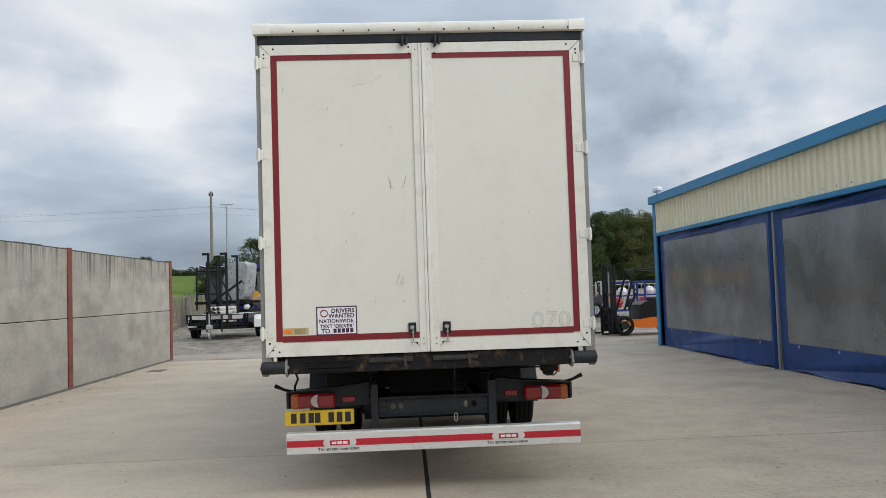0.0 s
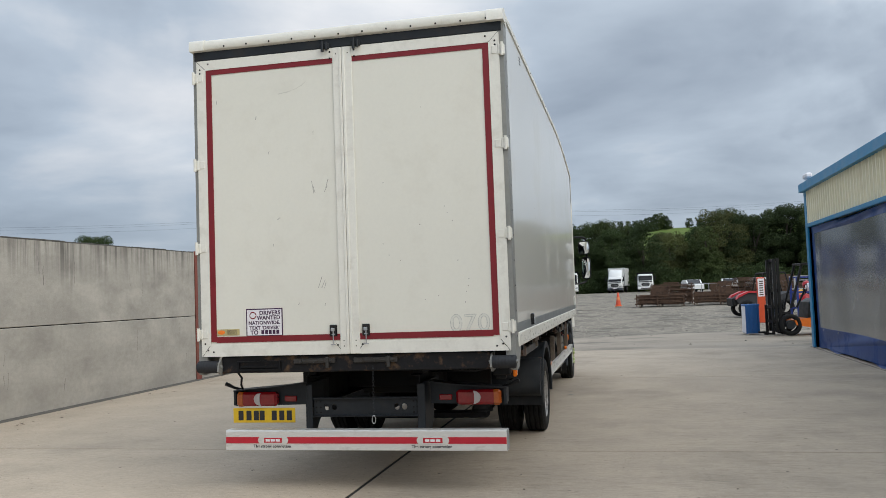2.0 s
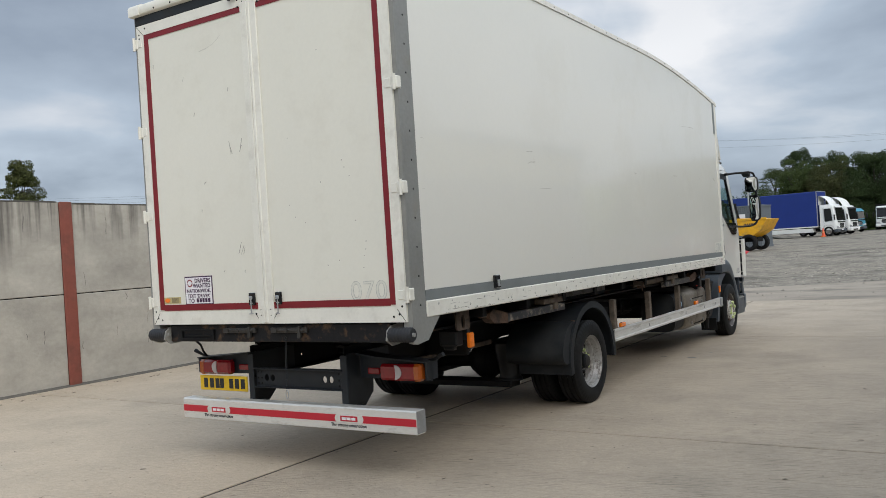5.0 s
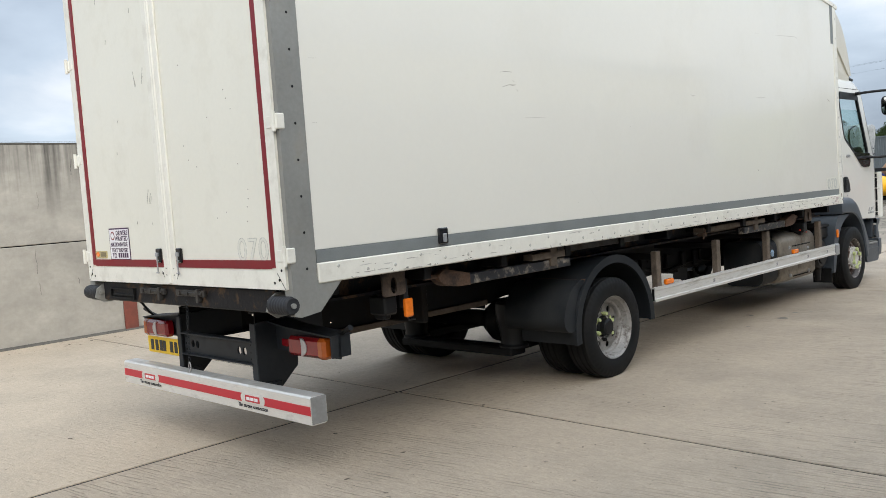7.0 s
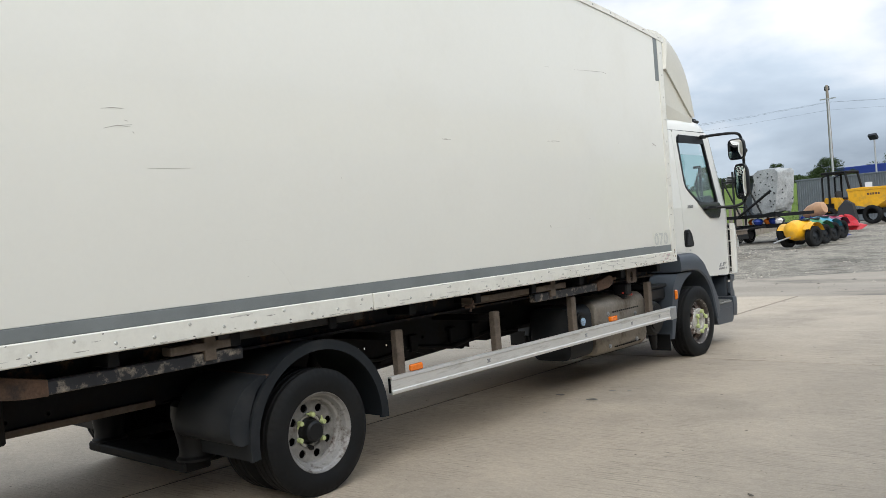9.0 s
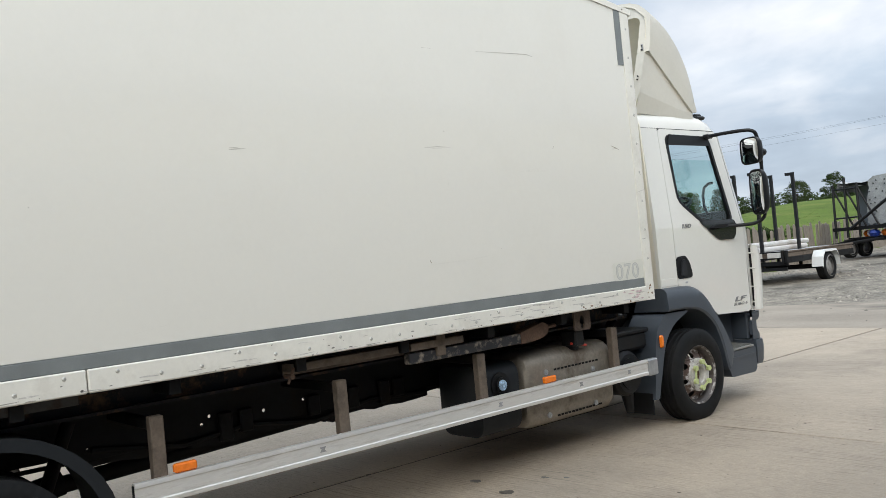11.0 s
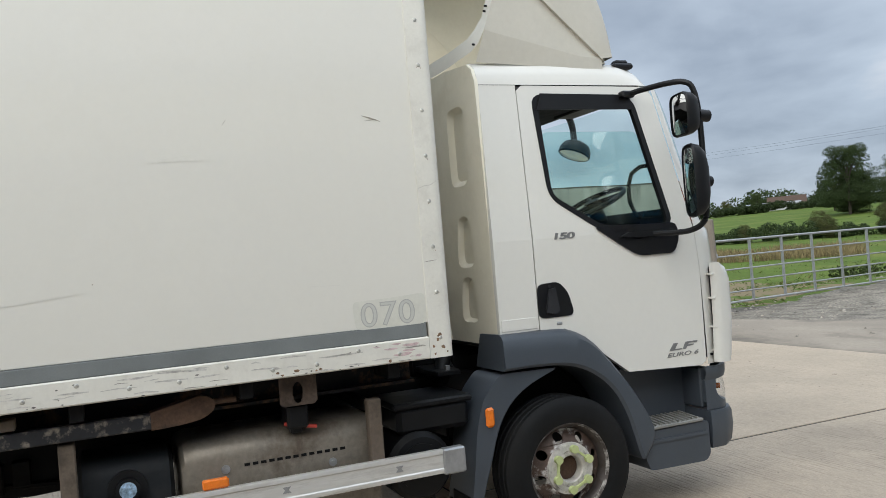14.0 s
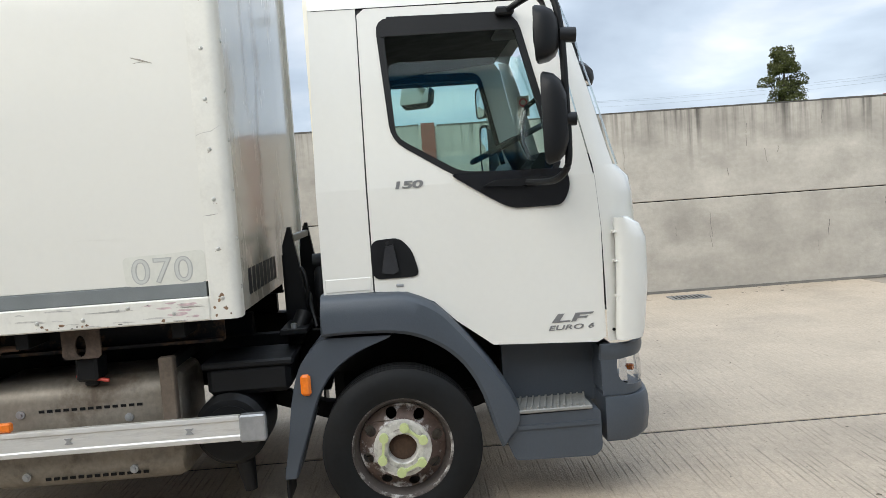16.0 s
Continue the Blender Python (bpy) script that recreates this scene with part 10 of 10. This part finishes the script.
def climbing_trailer():
    t = thing("climbing_wall_trailer", pose(-8.1, 42.15, ground_height(-8, 42), 0, 0, -14), "folded grey climbing wall lying on a black trailer", "trailer")
    rg = random.Random(4)
    s = Shape()
    ny = 22
    def bump(a, b, c):
        return 0.11 * noise.noise((a * 1.6, b * 1.6, c * 1.6)) + 0.05 * noise.noise((a * 3.3, b * 3.3, c * 3.3)) + 0.03 * abs(noise.noise((a * 7, b * 7, c * 7)))
    rings = []
    for j in range(ny + 1):
        y = 1.2 * j / ny
        ring = []
        for k in range(56):
            a = 2 * math.pi * k / 56
            cx, cz = math.copysign(abs(math.cos(a)) ** 0.4, math.cos(a)), math.copysign(abs(math.sin(a)) ** 0.4, math.sin(a))
            d = 1 + bump(cx * 2, y, cz * 2)
            ring.append((-0.5 + 0.60 * cx * d + 0.12 * cz, y, 2.2 + 0.95 * cz * d))
        rings.append(ring)
    s.loft(rings, closed=True)
    s.f += [tuple(range(56)), tuple(range(len(s.v) - 56, len(s.v)))]
    w = part("rock_wall", s, ROCK, t, "moulded grey rock wall with small holds")
    for k in range(40):
        x, z, y = 0.12, rg.uniform(1.5, 2.95), rg.uniform(0.2, 1.1)
        if k % 4:
            x, y, z = rg.uniform(-1.0, 0.0), -0.05, rg.uniform(1.45, 3.0)
        part("hold", Shape().lathe([(0.0, 0.03), (0.022, 0.024), (0.032, 0.0)], (x, y, z), "x", 8, closed=False), BLACK if k % 3 else CHAS, w)
    part("bed", Shape().box(-2.4, 0.3, -0.5, 2.3, 1.08, 1.22).box(-1.9, 0.3, -0.3, 2.3, 0.62, 0.78), DARK, t)
    part("drawbar", Shape().tube([(-1.6, -0.4, 0.7), (-1.0, -2.6, 0.55), (-0.3, -0.4, 0.7)], 0.06), DARK, t)
    roof = Shape()
    rr = []
    for j in range(9):
        yy = 0.05 + 0.25 * j
        rr.append([(xx, yy, 2.98 + 0.10 * math.sin(k * 1.1) * 0.4 + 0.12 * noise.noise((xx * 1.7, yy * 1.7, 2.0)) - (0.25 if k == 0 else 0)) for k, xx in enumerate((-2.5, -2.4, -2.05, -1.7, -1.3, -0.9, -0.6))])
    roof.loft(rr)
    roof.loft([[(a, b, c - 0.12) for a, b, c in r] for r in rr])
    part("folded_panel", roof, ROCK, t, "grey folded rock panel lying over the frame")
    part("back_panel", Shape().box(-2.3, -1.0, 0.9, 0.98, 1.2, 2.9, 0.01), GREYC, t)
    for x in (-2.35, -1.8, -1.25):
        part("frame_post", Shape().tube([(x, -0.4, 0.8), (x, -0.35, 3.2 if x == -1.8 else 2.95)], 0.05), BLACK, t)
        part("brace", Shape().tube([(x, -0.35, 2.8), (x + 0.7, -0.2, 1.2)], 0.04), BLACK, t)
        part("frame_post", Shape().tube([(x, 2.0, 0.8), (x, 2.0, 2.9)], 0.05), BLACK, t)
    for z in (1.6, 2.75):
        part("cross_tube", Shape().tube([(-2.35, -0.37, z), (-1.25, -0.37, z)], 0.035), BLACK, t)
    part("long_strut", Shape().tube([(-1.5, -0.6, 1.15), (0.15, -0.5, 2.2)], 0.06), BLACK, t)
    for yy in (-0.5, 0.35):
        for xx in (0.62, -1.7):
            road_wheel(t, xx, yy, 0.37, SMALLT)
    # bags and cloths pushed under the frame
    cols = (STICK, REDP, BLUEV, ORANGE, SEAT)
    for k in range(10):
        part("bundle", Shape().lathe([(0.0, -0.18), (0.16, -0.12), (0.22, 0.0), (0.15, 0.1), (0.0, 0.14)], (rg.uniform(-1.6, 0.3), rg.uniform(-0.4, 0.1), 0.92), "z", 9, closed=False), cols[k % 5], t)


climbing_trailer()


def barrel_train():
    cols = [YELP, mat("green_paint", (0.05, 0.2, 0.1), 0.4), TURQ, mat("maroon_paint", (0.22, 0.03, 0.07), 0.4)]
    names = ("yellow", "green", "blue", "maroon")
    p, dr = Vector((-5.45, 37.1)), Vector((-0.12, 0.99))
    for k in range(4):
        c = p + dr * 1.75 * k
        t = thing("barrel_cart", pose(c.x, c.y, ground_height(c.x, c.y), 0, 0, -16), f"{names[k]} barrel ride cart on two wide tyres", "cart", "barrel ride carts")
        s = Shape().lathe([(0.0, -0.62), (0.16, -0.60), (0.30, -0.5), (0.37, -0.25), (0.38, 0.1), (0.36, 0.4), (0.28, 0.62), (0.0, 0.64)], (0, 0, 0.62), "y", 22, closed=False)
        b = part("barrel", s, cols[k], t)
        part("seat_opening", Shape().lathe([(0.0, 0.0), (0.26, 0.0), (0.30, 0.03), (0.31, -0.02)], (0, 0.15, 0.97), "z", 18, closed=False), BLACK, b)
        for sx in (1, -1):
            part("wing", Shape().loft([[(sx * 0.36, a, z) for a, z in arc(0.05, 0.40, 0.46, 150, 20, 8)], [(sx * 0.68, a, z + 0.02) for a, z in arc(0.05, 0.40, 0.46, 150, 20, 8)]]), cols[k], b)
            road_wheel(t, sx * 0.52, 0.05, 0.37, SMALLT, False)
            part("hub", Shape().lathe([(0.0, 0.10), (0.07, 0.09), (0.10, 0.04), (0.21, 0.02), (0.225, 0.08), (0.20, 0.09)], (sx * 0.53, 0.05, 0.37), "x", 16, m=Matrix.Translation((sx * 0.53, 0, 0)) @ Matrix.Diagonal((sx, 1, 1, 1)) @ Matrix.Translation((-sx * 0.53, 0, 0)), closed=False), CHAS, t)
        part("tow_bar", Shape().tube([(0, -0.55, 0.4), (0, -1.5, 0.25)], 0.025), STEEL, t)


barrel_train()
for k, (x, y, r, c, lab) in enumerate(((-7.0, 43.6, 0.5, BLUEV, "crumpled blue plastic sheet on the gravel"), (-7.8, 50.2, 0.32, REDP, "pink and red inflatable heap on the gravel"), (-7.9, 45.5, 0.6, BLUEV, "crumpled blue plastic sheet on the gravel"))):
    rg = np.random.default_rng(k)
    s = Shape()
    rings = []
    for j in range(5):
        ring = []
        for i in range(14):
            a = 2 * math.pi * i / 14
            rr = r * (1.5, 1.4, 1.0, 0.6, 0.1)[j] * (1 + 0.3 * rg.normal() * (j < 4))
            ring.append((rr * math.cos(a) * 1.5, rr * math.sin(a), (0.0, 0.25, 0.5, 0.65, 0.7)[j] * (1 + 0.2 * rg.normal())))
        rings.append(ring)
    s.loft(rings, closed=True)
    s.f.append(tuple(range(len(s.v) - 14, len(s.v))))
    solo("tarpaulin", s, c, lab, "heap", m=pose(x, y, ground_height(x, y)), smooth=False)
s = Shape().lathe([(0.0, -0.52), (0.22, -0.5), (0.34, -0.25), (0.37, 0.2), (0.27, 0.48), (0.0, 0.52)], (0, 0, 0.4), "x", 18, closed=False)
solo("float_barrel", s, mat("tan_fibreglass", (0.42, 0.24, 0.13), 0.5), "tan fibreglass barrel lying on the sheets", "barrel", m=pose(-7.75, 46.3, ground_height(-7.7, 46) + 0.75, 0, -18, -10))


def dumper(x, y):
    """Skip towards local +x."""
    t = thing("site_dumper", pose(x, y, ground_height(x, y), 0, 0, -12), "yellow site dumper with a tipping skip and roll frame", "dumper")
    s = Shape().prism([(0.2, 1.15), (0.1, 2.05), (0.9, 2.1), (2.7, 1.95), (2.3, 1.3), (1.6, 0.85)], "y", -0.95, 0.95)
    sk = part("skip", s, YELP, t, "yellow skip")
    part("skip_rim", Shape().box(0.08, 2.7, -0.98, -0.92, 1.92, 2.06, 0.01), YELP, sk)
    lb = Shape()
    for k in range(5):
        lb.box(1.25 + k * 0.15, 1.35 + k * 0.15, -0.955, -0.949, 1.62, 1.74)
    part("marking_bars", lb, RUST, sk)
    part("engine_cover", Shape().prism([(-1.6, 0.8), (-1.65, 1.4), (-1.4, 1.65), (-0.6, 1.6), (-0.3, 1.1), (-0.3, 0.7)], "y", -0.6, 0.6), YELP, t)
    part("grille", Shape().box(-1.5, -0.9, -0.61, -0.6, 1.0, 1.3), BLACK, t)
    part("chassis", Shape().box(-2.1, 1.8, -0.4, 0.4, 0.55, 0.85), DARK, t)
    part("seat", Shape().box(-0.9, -0.45, -0.25, 0.25, 1.5, 1.62, 0.03).box(-1.0, -0.85, -0.25, 0.25, 1.55, 2.0, 0.04), SEAT, t)
    for yy in (-0.7, 0.7):
        part("roll_frame", Shape().tube([(-1.1, yy, 1.2), (-1.1, yy, 3.0), (-0.1, yy, 3.1), (0.3, yy, 1.2)], 0.075), DARK, t)
        part("roll_frame_rear", Shape().tube([(-1.1, yy, 3.0), (-1.5, yy, 2.85), (-1.5, yy, 1.4)], 0.06), DARK, t)
    part("roof", Shape().box(-1.55, 0.0, -0.75, 0.75, 3.0, 3.14, 0.03), DARK, t)
    for xx in (-1.1, 1.45):
        for yy in (-0.85, 0.85):
            w = new("wheel", FART); w.parent = t; w.location = (xx, yy, 0.52); w.rotation_euler = (0, 0, radians(90)); w.scale = (1.3, 1.1, 1.1)
    part("cover", Shape().prism([(-0.5, 0.0), (-0.35, 1.0), (0.1, 1.45), (0.5, 1.2), (0.75, 0.0)], "y", -1.25, -0.95), SEAT, t, "black sheet draped over the dumper's side")


dumper(-9.6, 58.5)


def container():
    t = thing("storage_container", pose(-12.0, 66.0, ground_height(-12, 66), 0, 0, -6), "dark grey corrugated steel storage container", "container")
    n = 40
    for yy, d in ((-1.2, -1), (1.2, 1)):
        prof = []
        for k in range(n):
            u = -3 + 6 * k / n
            prof += [(u, yy), (u + 0.06, yy), (u + 0.08, yy - d * 0.03), (u + 0.13, yy - d * 0.03)]
        part("side_wall", Shape().loft([[(a, b, 0.15) for a, b in prof], [(a, b, 2.95) for a, b in prof]]), GREYC, t, smooth=False)
    for u in (-3.0, 2.95):
        part("end_wall", Shape().box(u, u + 0.05, -1.2, 1.2, 0.1, 3.0), GREYC, t)
    part("roof", Shape().box(-3.05, 3.05, -1.23, 1.23, 2.94, 3.05, 0.01), GREYC, t)
    part("sill", Shape().box(-3.05, 3.05, -1.23, 1.23, 0.0, 0.16, 0.01), GREYC, t)
    part("notice", Shape().box(1.5, 1.95, -1.245, -1.235, 1.9, 2.45), STICK, t)


container()


floodlight(-10.0, 65.0, ground_height(-10, 65), 5.2, 160, "floodlight on a mast beside the container")
# manhole grating at the foot of the wall
dg = thing("drain_grating", pose(-5.36, 18.16, 0.0), "dirty cast drain grating set in the concrete by the wall", "grating")
part("bed", Shape().box(-0.15, 0.15, -0.22, 0.22, 0.0, 0.003), DARK, dg)
part("frame", Shape().plate([(-0.17, -0.24), (0.17, -0.24), (0.17, 0.24), (-0.17, 0.24)], [[(-0.14, -0.21), (0.14, -0.21), (0.14, 0.21), (-0.14, 0.21)]], lambda u, v, d: (u, v, 0.01 - d), 0.009), POST, dg)
for k in range(8):
    v = -0.205 + k * 0.055
    part("bar", Shape().prism([(-0.14, v), (0.14, v - 0.02), (0.14, v + 0.002), (-0.14, v + 0.022)], "z", 0.001, 0.009), POST, dg)
